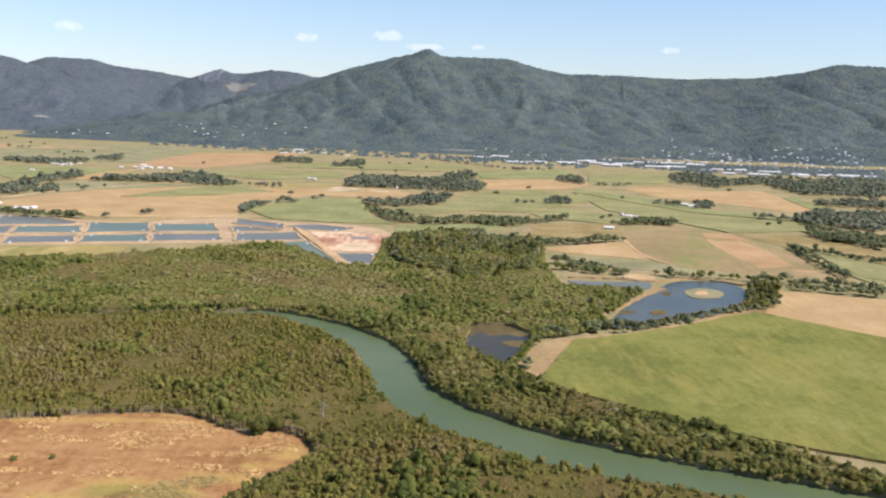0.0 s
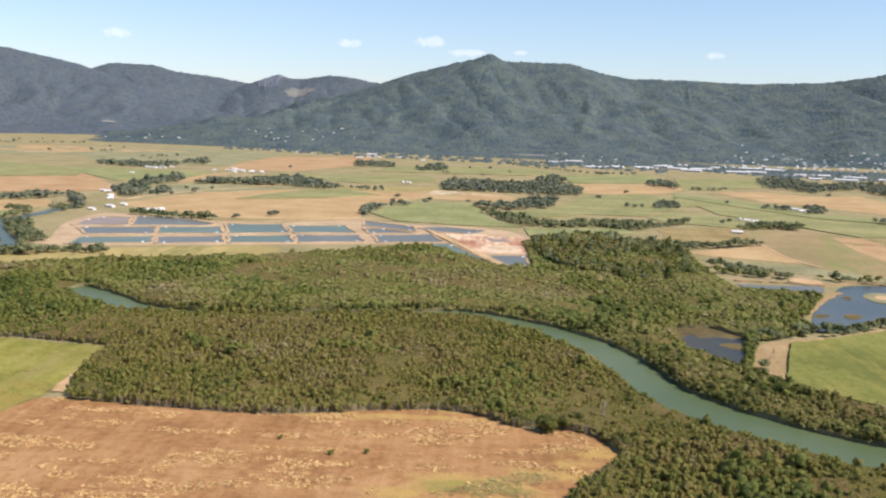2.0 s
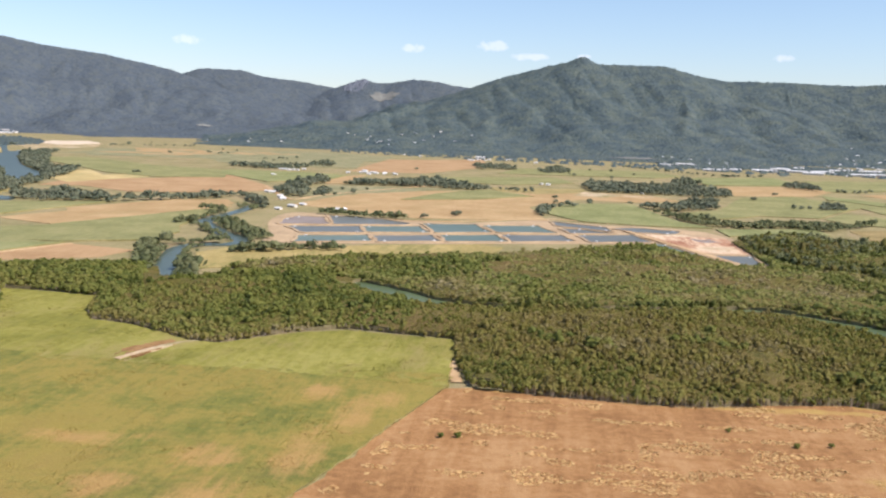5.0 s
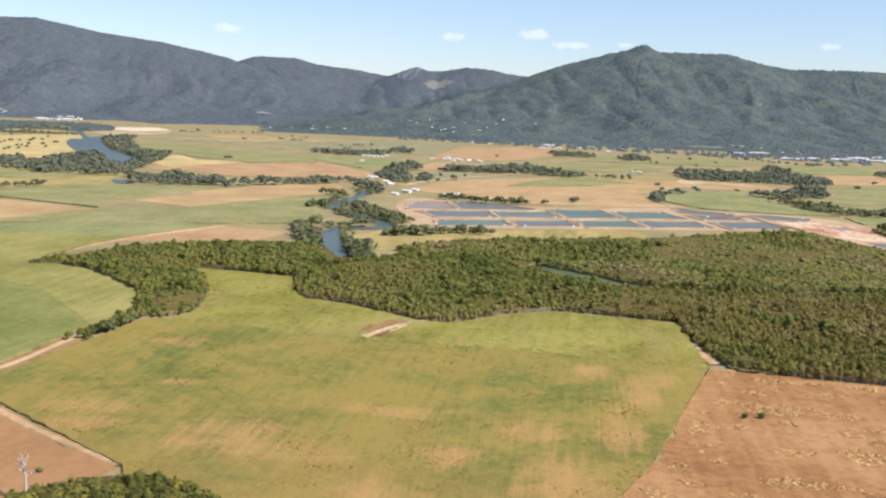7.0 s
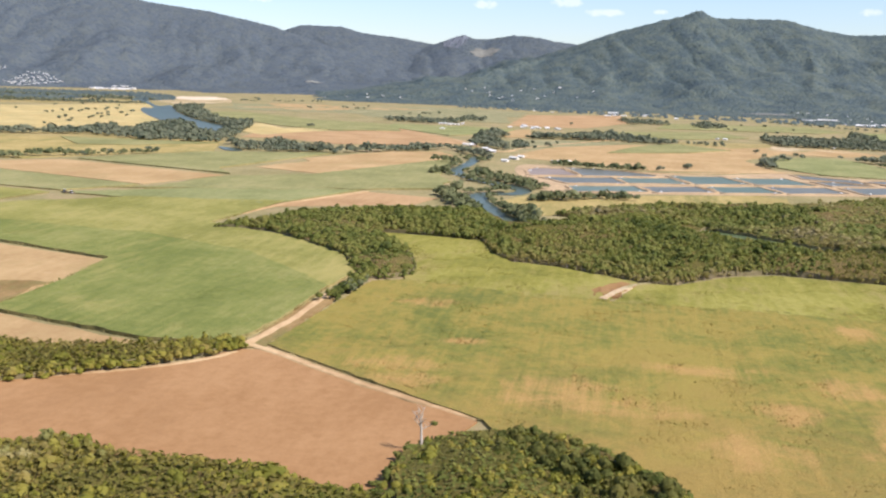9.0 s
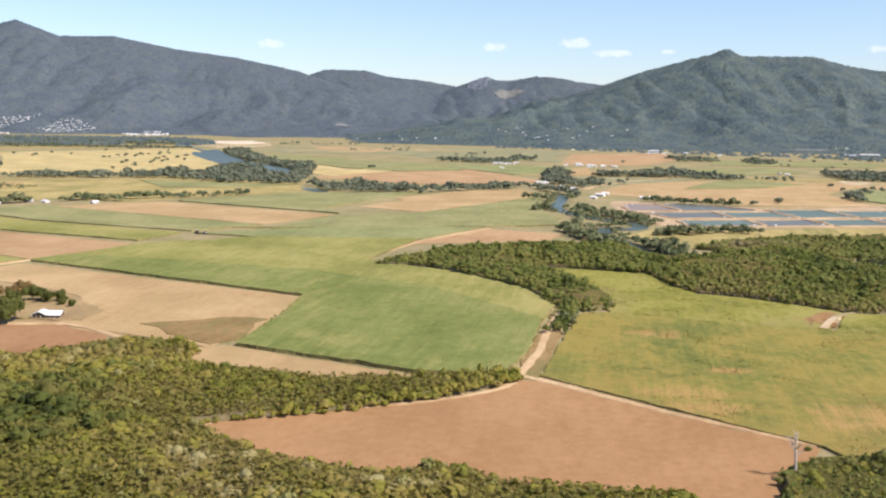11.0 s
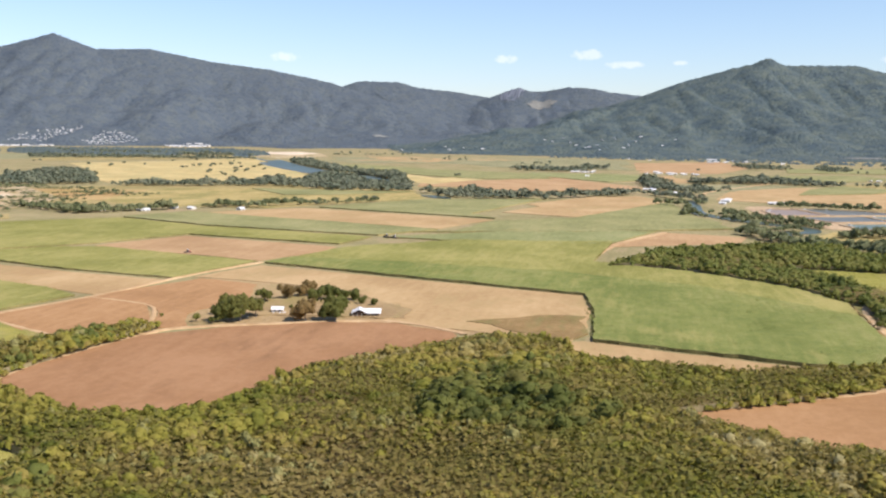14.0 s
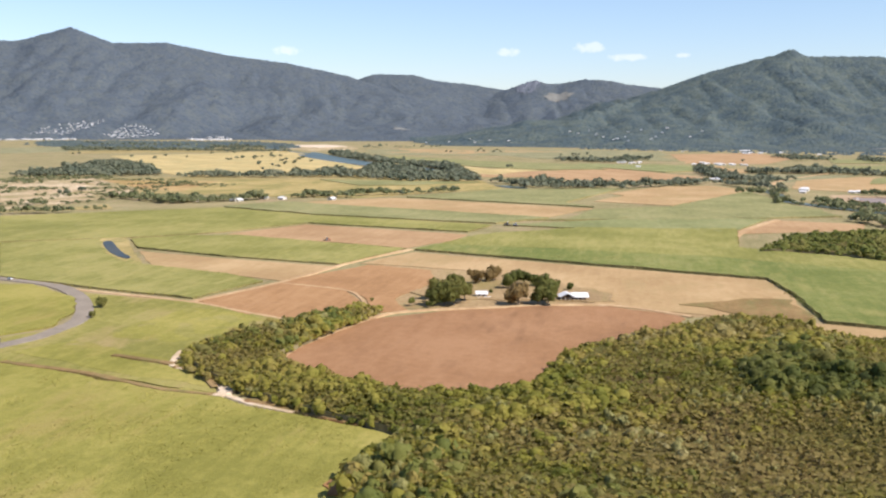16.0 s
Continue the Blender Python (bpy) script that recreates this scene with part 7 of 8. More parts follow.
HILL_HOUSES.append((934, 2371, 14))
HILL_HOUSES.append((978, 2379, 22))
HILL_HOUSES.append((995, 2386, 22))
HILL_HOUSES.append((919, 2248, 6))
HILL_HOUSES.append((956, 2291, 8))
HILL_HOUSES.append((988, 2303, 5))
HILL_HOUSES.append((917, 2294, 10))
HILL_HOUSES.append((846, 2180, 0))
HILL_HOUSES.append((556, 2601, 37))
HILL_HOUSES.append((518, 2357, 5))
HILL_HOUSES.append((487, 2339, 1))
HILL_HOUSES.append((556, 2435, 16))
HILL_HOUSES.append((652, 2447, 17))
HILL_HOUSES.append((773, 2423, 7))
HILL_HOUSES.append((749, 2248, 0))
HILL_HOUSES.append((844, 2309, 0))
HILL_HOUSES.append((1010, 2372, 16))
HILL_HOUSES.append((1026, 2359, 11))
HILL_HOUSES.append((858, 2388, 18))
HILL_HOUSES.append((626, 2641, 39))
HILL_HOUSES.append((-698, 2808, 42))
HILL_HOUSES.append((-671, 2714, 31))
HILL_HOUSES.append((-474, 2744, 49))
HILL_HOUSES.append((-411, 2745, 46))
HILL_HOUSES.append((-380, 2697, 42))
HILL_HOUSES.append((-586, 2528, 26))
HILL_HOUSES.append((-606, 2503, 22))
HILL_HOUSES.append((-280, 2929, 86))
# housing estates below the west range: outlines
ESTATE_A = [(-2382, 2975), (-2367, 3081), (-2308, 3115), (-2229, 3110), (-2269, 3041), (-2338, 2973)]
ESTATE_B = [(-2592, 2852), (-2562, 2952), (-2507, 3074), (-2433, 3119), (-2438, 2997), (-2493, 2912)]
ESTATE_C = [(-2114, 3075), (-2075, 3127), (-1971, 3136), (-1916, 2990), (-2022, 2933)]
ESTATE_D = [(-2596, 2723), (-2540, 2822), (-2447, 2906), (-2408, 2845), (-2539, 2646)]
SUBURB = [(465, 2233), (585, 2409), (777, 2485), (904, 2441), (1084, 2472), (901, 2052), (672, 1969), (517, 2035)]
HOUSE_AT, SHED_AT, TRACTOR_AT, HARVEST_AT, DEAD_AT = (-554, 235), (-584, 234), (-683, 369), (-608, 462), (-336, 138)
SCARS = [(-938, 4498, 180, 70, 60), (-1444, 3506, 37, 40, 40), (135, 2238, 0, 60, 30), (45, 2332, 4, 60, 30)]


# ---- builders of things ----
def box(bm, cx, cy, cz, sx, sy, sz):
    """A box with its centre in x and y and its base at cz."""
    bmesh.ops.create_cube(bm, size=1, matrix=Matrix.Translation((cx, cy, cz + sz / 2)) @ Matrix.Diagonal((sx, sy, sz, 1)))


def gable(bm, sx, sy, z0, rise, over=0.3, thick=0.12):
    """A gabled roof along x, with eaves and real thickness."""
    hx, hy = sx / 2 + over, sy / 2 + over
    low = z0 - over * rise / (sy / 2)
    prof = [(-hy, low), (0, z0 + rise), (hy, low), (hy, low - thick), (0, z0 + rise - thick), (-hy, low - thick)]
    a = [bm.verts.new((-hx, y, z)) for y, z in prof]
    b = [bm.verts.new((hx, y, z)) for y, z in prof]
    for i in range(6):
        j = (i + 1) % 6
        bm.faces.new((a[i], a[j], b[j], b[i]))
    for r in (a, b[::-1]):
        bm.faces.new((r[0], r[5], r[4], r[1]))
        bm.faces.new((r[1], r[4], r[3], r[2]))
    bmesh.ops.recalc_face_normals(bm, faces=bm.faces)


def tube(bm, pts, radii, seg=6):
    rings = []
    for i, (p, r) in enumerate(zip(pts, radii)):
        p = Vector(p)
        d = (Vector(pts[min(i + 1, len(pts) - 1)]) - Vector(pts[max(i - 1, 0)])).normalized()
        u = d.orthogonal().normalized()
        v = d.cross(u)
        rings.append([bm.verts.new(p + r * (math.cos(6.2832 * k / seg) * u + math.sin(6.2832 * k / seg) * v)) for k in range(seg)])
    for a, b in zip(rings, rings[1:]):
        for k in range(seg):
            bm.faces.new((a[k], a[(k + 1) % seg], b[(k + 1) % seg], b[k]))
    bm.faces.new(rings[-1])


def gable_ends(bm, sx, sy, z0, rise):
    """Walls up to the ridge."""
    for x in (-sx / 2, sx / 2):
        t = 0.1 if x < 0 else -0.1
        pts = [(x, -sy / 2, z0), (x, sy / 2, z0), (x, 0, z0 + rise - 0.08)]
        a = [bm.verts.new(p) for p in pts]
        b = [bm.verts.new((p[0] + t, p[1], p[2])) for p in pts]
        bm.faces.new(a)
        bm.faces.new(b[::-1])
        for i in range(3):
            bm.faces.new((a[i], a[(i + 1) % 3], b[(i + 1) % 3], b[i]))


def building(name, sx, sy, h, rise, roof, label, category, windows=3, group=""):
    """Walls, a gabled roof, windows and a door."""
    base = tagged(new(name), label, category, group)
    bm = bmesh.new()
    box(bm, 0, 0, 0, sx, sy, h)
    gable_ends(bm, sx, sy, h, rise)
    part("wall", bm, "wall", base)
    bm = bmesh.new()
    gable(bm, sx, sy, h, rise)
    part("roof", bm, roof, base)
    for i in range(windows):
        bm = bmesh.new()
        box(bm, sx * ((i + 0.5) / windows - 0.5) * 0.9, -sy / 2 - 0.02, h * 0.4, sx / windows * 0.4, 0.06, h * 0.38)
        part("window", bm, "glass", base)
    bm = bmesh.new()
    box(bm, sx * 0.12, -sy / 2 - 0.02, 0.0, min(0.5, sx * 0.1), 0.07, min(1.05, h * 0.8))
    part("door", bm, "dark_timber", base)
    return base


def tree(name, label, leaf, seed, height, width, bare=0.35):
    """Tapered trunk with limbs, and a crown of leaf clumps."""
    rng = np.random.default_rng(seed)
    base = tagged(new(name), label, "tree")
    bm = bmesh.new()
    tube(bm, [(0, 0, -0.1), (0.02, 0.01, height * bare), (0.05, 0.03, height * 0.7)], [height * 0.04, height * 0.028, height * 0.012])
    for k in range(5):
        a, z = k * 1.3 + rng.uniform(0, 1), height * rng.uniform(0.28, 0.5)
        r = width * rng.uniform(0.25, 0.38)
        tube(bm, [(0, 0, z), (r * 0.5 * math.cos(a), r * 0.5 * math.sin(a), z + height * 0.12), (r * math.cos(a), r * math.sin(a), z + height * 0.3)], [height * 0.018, height * 0.012, height * 0.005], 5)
    part("trunk", bm, "bark", base)
    v, f = PROTO[3][seed % len(PROTO[3])]
    v = v * np.array([width, width, height * 1.3]) + np.array([0, 0, height * (bare * 0.6 - 0.28)])
    v[:, 2] = np.maximum(v[:, 2], 0.05)
    mesh_object("crown", v.tolist(), [list(dict.fromkeys(q)) for q in f.tolist()], [leaf], base, tint=np.clip(rng.normal(0.45, 0.12, len(v)), 0, 1))
    return base




def place(ob, x, y, z=0.0, turn=0.0, size=1.0):
    ob.matrix_basis = pose(x, y, z, 0, 0, turn) @ Matrix.Diagonal((size, size, size, 1))
    return ob


# ---- farmstead ----
def farmhouse():
    base = tagged(new("farmhouse"), "low farmhouse with a white iron roof and shaded veranda", "house")
    bm = bmesh.new()
    box(bm, -1.9, 0.6, 0, 4.0, 4.2, 1.5)
    box(bm, 2.2, 0.9, 0, 4.2, 3.6, 1.4)
    part("wall", bm, "dark_timber", base, "dark shaded timber wall")
    for cx, cy, sx, sy, turn, up in ((-1.9, 0.4, 4.6, 4.6, 90, 1.5), (2.3, 0.6, 5.0, 4.4, 0, 1.4)):
        bm = bmesh.new()
        gable(bm, sx, sy, up, 1.0, 0.35)
        bmesh.ops.transform(bm, matrix=pose(cx, cy, 0, 0, 0, turn), verts=bm.verts)
        part("roof", bm, "white_roof", base, "white corrugated iron roof")
    for x in (-4.0, -2.6, -1.2, 0.3, 1.7, 3.1, 4.6):
        bm = bmesh.new()
        box(bm, x, -2.1 if x < 0.2 else -1.7, 0, 0.1, 0.1, 1.35)
        part("veranda_post", bm, "wall", base)
    for x in (-3.0, -1.0, 1.2, 3.4):
        bm = bmesh.new()
        box(bm, x, -1.53 if x < 0 else -0.93, 0.5, 0.7, 0.05, 0.55)
        part("window", bm, "glass", base)
    return base


place(farmhouse(), *HOUSE_AT, 0.1, 14)
shed = building("farm_shed", 3.6, 2.8, 1.3, 0.7, "white_roof", "small farm shed with a white iron roof", "shed", 2)
place(shed, *SHED_AT, 0.1, 14)
for dx, dy, s in ((1.6, -2.2, 0.6), (2.8, -1.5, 0.7), (-0.6, -2.6, 0.5)):
    bm = bmesh.new()
    box(bm, 0, 0, 0, 1.4, 1.0, 0.7)
    bmesh.ops.bevel(bm, geom=bm.edges, offset=0.06, segments=1)
    crate = part("water_tank", bm, "white_roof", None)
    tagged(place(crate, SHED_AT[0] + dx, SHED_AT[1] + dy, 0.1, 20 * dx, s), "white box tank standing beside the shed", "tank")

TREE_KIND = {"w": ("leaf_bank", "dark green leafy tree in the farm yard"), "c": ("leaf_copper", "copper brown flowering tree in the farm yard"), "p": ("leaf_wood", "small young tree at the field edge")}
for i, (x, y, h, k) in enumerate(YARD_TREES):
    leaf, label = TREE_KIND[k]
    h *= 0.95
    t = tree("tree", label, leaf, 300 + i, h, h * random.uniform(0.8, 1.0) if k != "p" else h * 0.8, 0.06)
    place(t, x, y, 0.1, 47 * i)
tagged(slab("yard_ground", [(-625, 215), (-592, 205), (-567, 219), (-548, 225), (-518, 214), (-500, 220), (-505, 245), (-540, 255), (-561, 290), (-600, 303), (-637, 297)], "earth", 0.08, 0.0, 6, 0.0, 0.3), "bare tan ground round the farm yard", "ground", kind="structure")
tagged(slab("sand_bar", [(-1437, 2267), (-1470, 2420), (-1385, 2480), (-1276, 2296), (-1300, 2140)], "pale_sand", 0.4, 0.1, 30, 0.1, 6), "broad white sand bar beside the far river", "bank", kind="structure")
tagged(ribbon("soil_strip", [(-611, 101.5), (-599, 98), (-588, 93.5), (-577, 90), (-571, 90)], 2.0, "soil_dark", 0.66, 0.4, 34), "dark brown strip of soil along the wood's edge", "soil", kind="structure")
tagged(slab("washed_soil", [(-580, 60), (-579, 65), (-577, 67), (-575, 64), (-575, 57), (-578, 56)], "dry_red", 0.5, 0.3, 2, 0.05, 0.5), "bare reddish soil between cane and wood", "soil", kind="structure")
tagged(slab("washed_soil", [(-309, 292), (-306, 299), (-299, 309), (-291, 306), (-297, 296), (-300, 284), (-305, 279), (-307, 281)], "soil_dark", 0.45, 0.2, 3, 0.05, 0.8), "dark brown washed-out soil beside the track's end", "soil", kind="structure")
tagged(slab("bare_sand", [(-288, 321), (-284, 324), (-275, 320), (-276, 317), (-286, 315)], "sand", 0.5, 0.2, 3, 0.05, 0.8), "bare pale sand at the wood's edge", "soil", kind="structure")
tagged(slab("yard", [(-609, 236), (-600, 226), (-560, 231), (-540, 233), (-542, 250), (-565, 266), (-585, 268), (-604, 258)], "earth", 0.1, 0.3, 4, 0.05, 1.2), "rough dry grassy farm yard", "yard", kind="structure")


def dead_tree():
    rng = random.Random(8)
    base = tagged(new("dead_tree"), "tall bare grey tree with forked dead limbs", "tree")
    bm = bmesh.new()
    tube(bm, [(0, 0, -0.2), (0.1, 0, 2.5), (0.05, 0.1, 5.0), (-0.25, 0.1, 7.2)], [0.36, 0.28, 0.22, 0.14], 7)
    part("trunk", bm, "dead_wood", base)
    for k, (z, a, ln_, up) in enumerate(((4.6, 0.2, 2.3, 1.2), (5.2, 3.3, 1.8, 2.0), (5.9, 5.0, 1.5, 1.6), (6.3, 2.6, 1.7, 2.0), (6.9, 0.9, 1.3, 1.9), (7.1, 3.8, 1.0, 1.6))):
        bm = bmesh.new()
        p = Vector((0, 0.08, z))
        pts = [p]
        for s in range(4):
            pts.append(pts[-1] + Vector((math.cos(a) * ln_ / 4, math.sin(a) * ln_ / 4, up / 4)) + Vector((rng.uniform(-0.2, 0.2), rng.uniform(-0.2, 0.2), rng.uniform(-0.1, 0.2))))
        tube(bm, pts, [0.14, 0.11, 0.085, 0.06, 0.03], 5)
        for q in pts[1:4]:
            for _ in range(2):
                d = Vector((rng.uniform(-0.8, 0.8), rng.uniform(-0.8, 0.8), rng.uniform(0.1, 0.9)))
                tube(bm, [q, q + d * 0.6, q + d + Vector((0, 0, 0.2))], [0.06, 0.04, 0.02], 4)
        part("limb", bm, "dead_wood", base)
    v, f = PROTO[0][2]
    v = v * np.array([2.0, 1.6, 1.9]) + np.array([2.5, 0.2, 4.7])
    mesh_object("leaf_clump", v.tolist(), [list(dict.fromkeys(q)) for q in f.tolist()], ["leaf_wood"], base, tint=np.full(len(v), 0.5))
    return base


DEAD = place(dead_tree(), *DEAD_AT, 0.1, 20)

# ---- machines ----
def wheel(base, x, y, r, w):
    bm = bmesh.new()
    bmesh.ops.create_cone(bm, cap_ends=True, segments=14, radius1=r, radius2=r, depth=w, matrix=pose(x, y, r, 90))
    t = part("wheel", bm, "rubber", base)
    bm = bmesh.new()
    bmesh.ops.create_cone(bm, cap_ends=True, segments=10, radius1=r * 0.5, radius2=r * 0.5, depth=w + 0.03, matrix=pose(x, y, r, 90))
    part("rim", bm, "grey_roof", t)


def tractor(name, paint, label):
    base = tagged(new(name), label, "tractor")
    bm = bmesh.new()
    box(bm, 0.55, 0, 0.45, 1.3, 0.55, 0.5)
    box(bm, -0.4, 0, 0.4, 0.9, 0.7, 0.4)
    bmesh.ops.bevel(bm, geom=bm.edges, offset=0.06, segments=1)
    part("body", bm, paint, base)
    bm = bmesh.new()
    box(bm, -0.4, 0, 0.8, 0.8, 0.7, 0.75)
    part("cab", bm, "glass", base)
    bm = bmesh.new()
    box(bm, -0.4, 0, 1.55, 0.95, 0.85, 0.08)
    part("cab_roof", bm, "white_roof", base)
    for x, r in ((0.8, 0.33), (-0.45, 0.52)):
        for y in (-0.48, 0.48):
            wheel(base, x, y, r, 0.26)
    bm = bmesh.new()
    box(bm, -1.7, 0, 0.2, 1.2, 1.9, 0.3)
    part("implement", bm, "dark_timber", base)
    return base


place(tractor("tractor", "red_paint", "red tractor drawing a harrow over bare soil"), *TRACTOR_AT, 0.25, 10)
place(tractor("cane_harvester", "dark_timber", "dark cane harvester standing at the field edge"), *HARVEST_AT, 0.3, 160, 1.2)
place(tractor("haul_tractor", "white_roof", "pale haul-out tractor beside the harvester"), HARVEST_AT[0] + 5, HARVEST_AT[1] - 1, 0.3, 150, 1.1)


def car():
    base = tagged(new("car"), "small white car driving on the bitumen road", "car")
    bm = bmesh.new()
    box(bm, 0, 0, 0.18, 2.2, 0.9, 0.32)
    bmesh.ops.bevel(bm, geom=bm.edges, offset=0.07, segments=2)
    part("body", bm, "white_roof", base)
    bm = bmesh.new()
    box(bm, -0.1, 0, 0.48, 1.2, 0.8, 0.28)
    bmesh.ops.bevel(bm, geom=bm.edges, offset=0.1, segments=2)
    part("cabin", bm, "glass", base)
    for x in (-0.7, 0.7):
        for y in (-0.42, 0.42):
            wheel(base, x, y, 0.17, 0.12)
    return base


place(car(), *CAR_AT, 0.46, -18)


# ---- pond aerators ----
def aerator():
    base = tagged(new("pond_aerator"), "white floating paddle aerator on pond water", "aerator", "pond aerators")
    for y in (-0.6, 0.6):
        bm = bmesh.new()
        box(bm, 0, y, 0, 1.8, 0.4, 0.28)
        bmesh.ops.bevel(bm, geom=bm.edges, offset=0.08, segments=1)
        part("float", bm, "white_roof", base)
    bm = bmesh.new()
    bmesh.ops.create_cone(bm, cap_ends=True, segments=10, radius1=0.4, radius2=0.4, depth=0.8, matrix=pose(0, 0, 0.4, 90))
    part("paddle_wheel", bm, "white_roof", base)
    bm = bmesh.new()
    box(bm, 0.6, 0, 0.25, 0.5, 0.6, 0.4)
    part("motor", bm, "grey_roof", base)
    return base


one = aerator()
first = True
arng = random.Random(4)
for c in POND_OUTLINES:
    n = len(c)
    mid = np.mean(np.array(c, float), 0)
    for k in sorted(arng.sample(range(n), min(2, n))):
        p = np.array(c[k], float) * 0.78 + mid * 0.22
        m = pose(p[0], p[1], 0.36, 0, 0, arng.uniform(0, 180))
        if first:
            one.matrix_basis, first = m, False
        else:
            copy_thing(one, m)

# ---- buildings of the plain and the town ----
KINDS = {
    "h": building("house", 5.5, 4.2, 1.4, 0.9, "white_roof", "small house with a white iron roof", "house", 3, "houses"),
    "g": building("house", 6.0, 4.5, 1.4, 0.9, "grey_roof", "small house with a grey iron roof", "house", 3, "houses"),
    "r": building("house", 5.5, 4.5, 1.4, 1.0, "red_roof", "small house with a brown tiled roof", "house", 3, "houses"),
    "w": building("farm_building", 8.0, 4.6, 1.8, 0.9, "white_roof", "long farm building with a white roof", "building", 4, "farm buildings"),
    "W": building("warehouse", 21.0, 10.0, 3.2, 1.4, "white_roof", "large warehouse with a white roof", "warehouse", 6, "warehouses"),
}
KINDS["L"] = building("warehouse", 38.0, 9.0, 3.4, 1.4, "white_roof", "long warehouse with a white roof", "warehouse", 8, "warehouses")
used = set()
KINDS["e"] = building("estate_house", 6.0, 5.0, 1.5, 0.9, "white_roof", "small pale house of the hillside estate", "house", 0, "estate houses")
KINDS["f"] = building("estate_house", 6.5, 5.0, 1.5, 0.9, "grey_roof", "small grey-roofed house of the hillside estate", "house", 0, "estate houses")


def put(kind, x, y, z, turn):
    m = pose(x, y, z, 0, 0, turn)
    if kind in used:
        copy_thing(KINDS[kind], m)
    else:
        used.add(kind)
        KINDS[kind].matrix_basis = m


brng = random.Random(21)
for x, y, z, k in BUILDINGS:
    put(k, x, y, max(z, 0) - 0.05, brng.choice((-19, -19, 71, 10)) + brng.uniform(-6, 6))
for x, y, z in HILL_HOUSES:
    put(brng.choice("hhhgw"), x, y, z - 0.3, brng.uniform(-40, 40))
for outline, gap, kinds in ((ESTATE_A, 12.5, "eeef"), (ESTATE_B, 16, "eef"), (ESTATE_C, 22, "wWhw"), (ESTATE_D, 26, "wWhg")):
    s = scatter(outline, gap, 5)
    for (x, y), z in zip(s, hill_height(s[:, 0], s[:, 1])):
        put(brng.choice(kinds), x, y, max(z - 1.5, 0) - 0.2, brng.uniform(-30, 30))
TOWN = [(61, 1962), (254, 1989), (469, 1746), (771, 1670), (933, 2024), (558, 2078), (296, 2320), (96, 2408)]
s = scatter(TOWN, 40, 6, (), 0.9)
for (x, y), z in zip(s, hill_height(s[:, 0], s[:, 1])):
    if brng.random() < 0.7:
        put(brng.choice("effrghgw"), x, y, max(z - 1.5, 0) - 0.2, brng.uniform(-30, 30))

WAREHOUSES = [(80, 2080), (128, 2130), (147, 1877), (196, 1925), (250, 1934), (303, 2017), (315, 1934), (368, 1943), (416, 2041), (484, 2044), (527, 2005), (413, 1864), (456, 1882), (523, 1828), (566, 1826), (506, 1698), (556, 1689), (638, 1730), (683, 1725), (734, 1739), (610, 1790), (330, 1870)]
for x, y in WAREHOUSES:
    put("L" if brng.random() < 0.7 else "W", x, y, max(float(hill_height(np.array([x]), np.array([y]))[0]) - 1.5, 0) - 0.1, brng.uniform(-22, -8))
s = scatter(SUBURB, 27, 8, (), 0.9)
for (x, y), z in zip(s, hill_height(s[:, 0], s[:, 1])):
    if brng.random() < 0.33:
        put(brng.choice("eeefhe"), x, y, max(z - 1.5, 0) - 0.2, brng.uniform(-40, 40))

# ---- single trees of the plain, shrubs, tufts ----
protos = [tree("field_tree", "dark green tree standing alone in the fields", "leaf_far_haze", 500 + i, 3.2 + i * 0.8, 4.4 + i * 0.9, 0.08) for i in range(3)]
seen = set()


def put_tree(x, y, z, size):
    k = brng.randrange(3)
    m = pose(x, y, z, 0, 0, brng.uniform(0, 360))
    if k in seen:
        copy_thing(protos[k], m)
    else:
        seen.add(k)
        protos[k].matrix_basis = m


for x, y in LONE:
    put_tree(x, y, 0.1, 1)
for i, (x, y, h) in enumerate(SHRUBS):
    place(tree("shrub", "small dark shrub in the dry field", "leaf_wood", 700 + i, h, h * 1.2, 0.05), x, y, 0.1, 60 * i)
for i, (x, y, h) in enumerate(BUSHES):
    place(tree("tree", "dark rounded tree at the edge of the dry field", "leaf_bank", 760 + i, h, h * 1.35, 0.04), x, y, 0.1, 70 * i)
place(copy_thing(DEAD, pose(0, 0, 0)), -32, 269, 0.1, 130, 0.72)
KINDS.clear()

# ---- rain forest on the ranges ----
frng = random.Random(12)


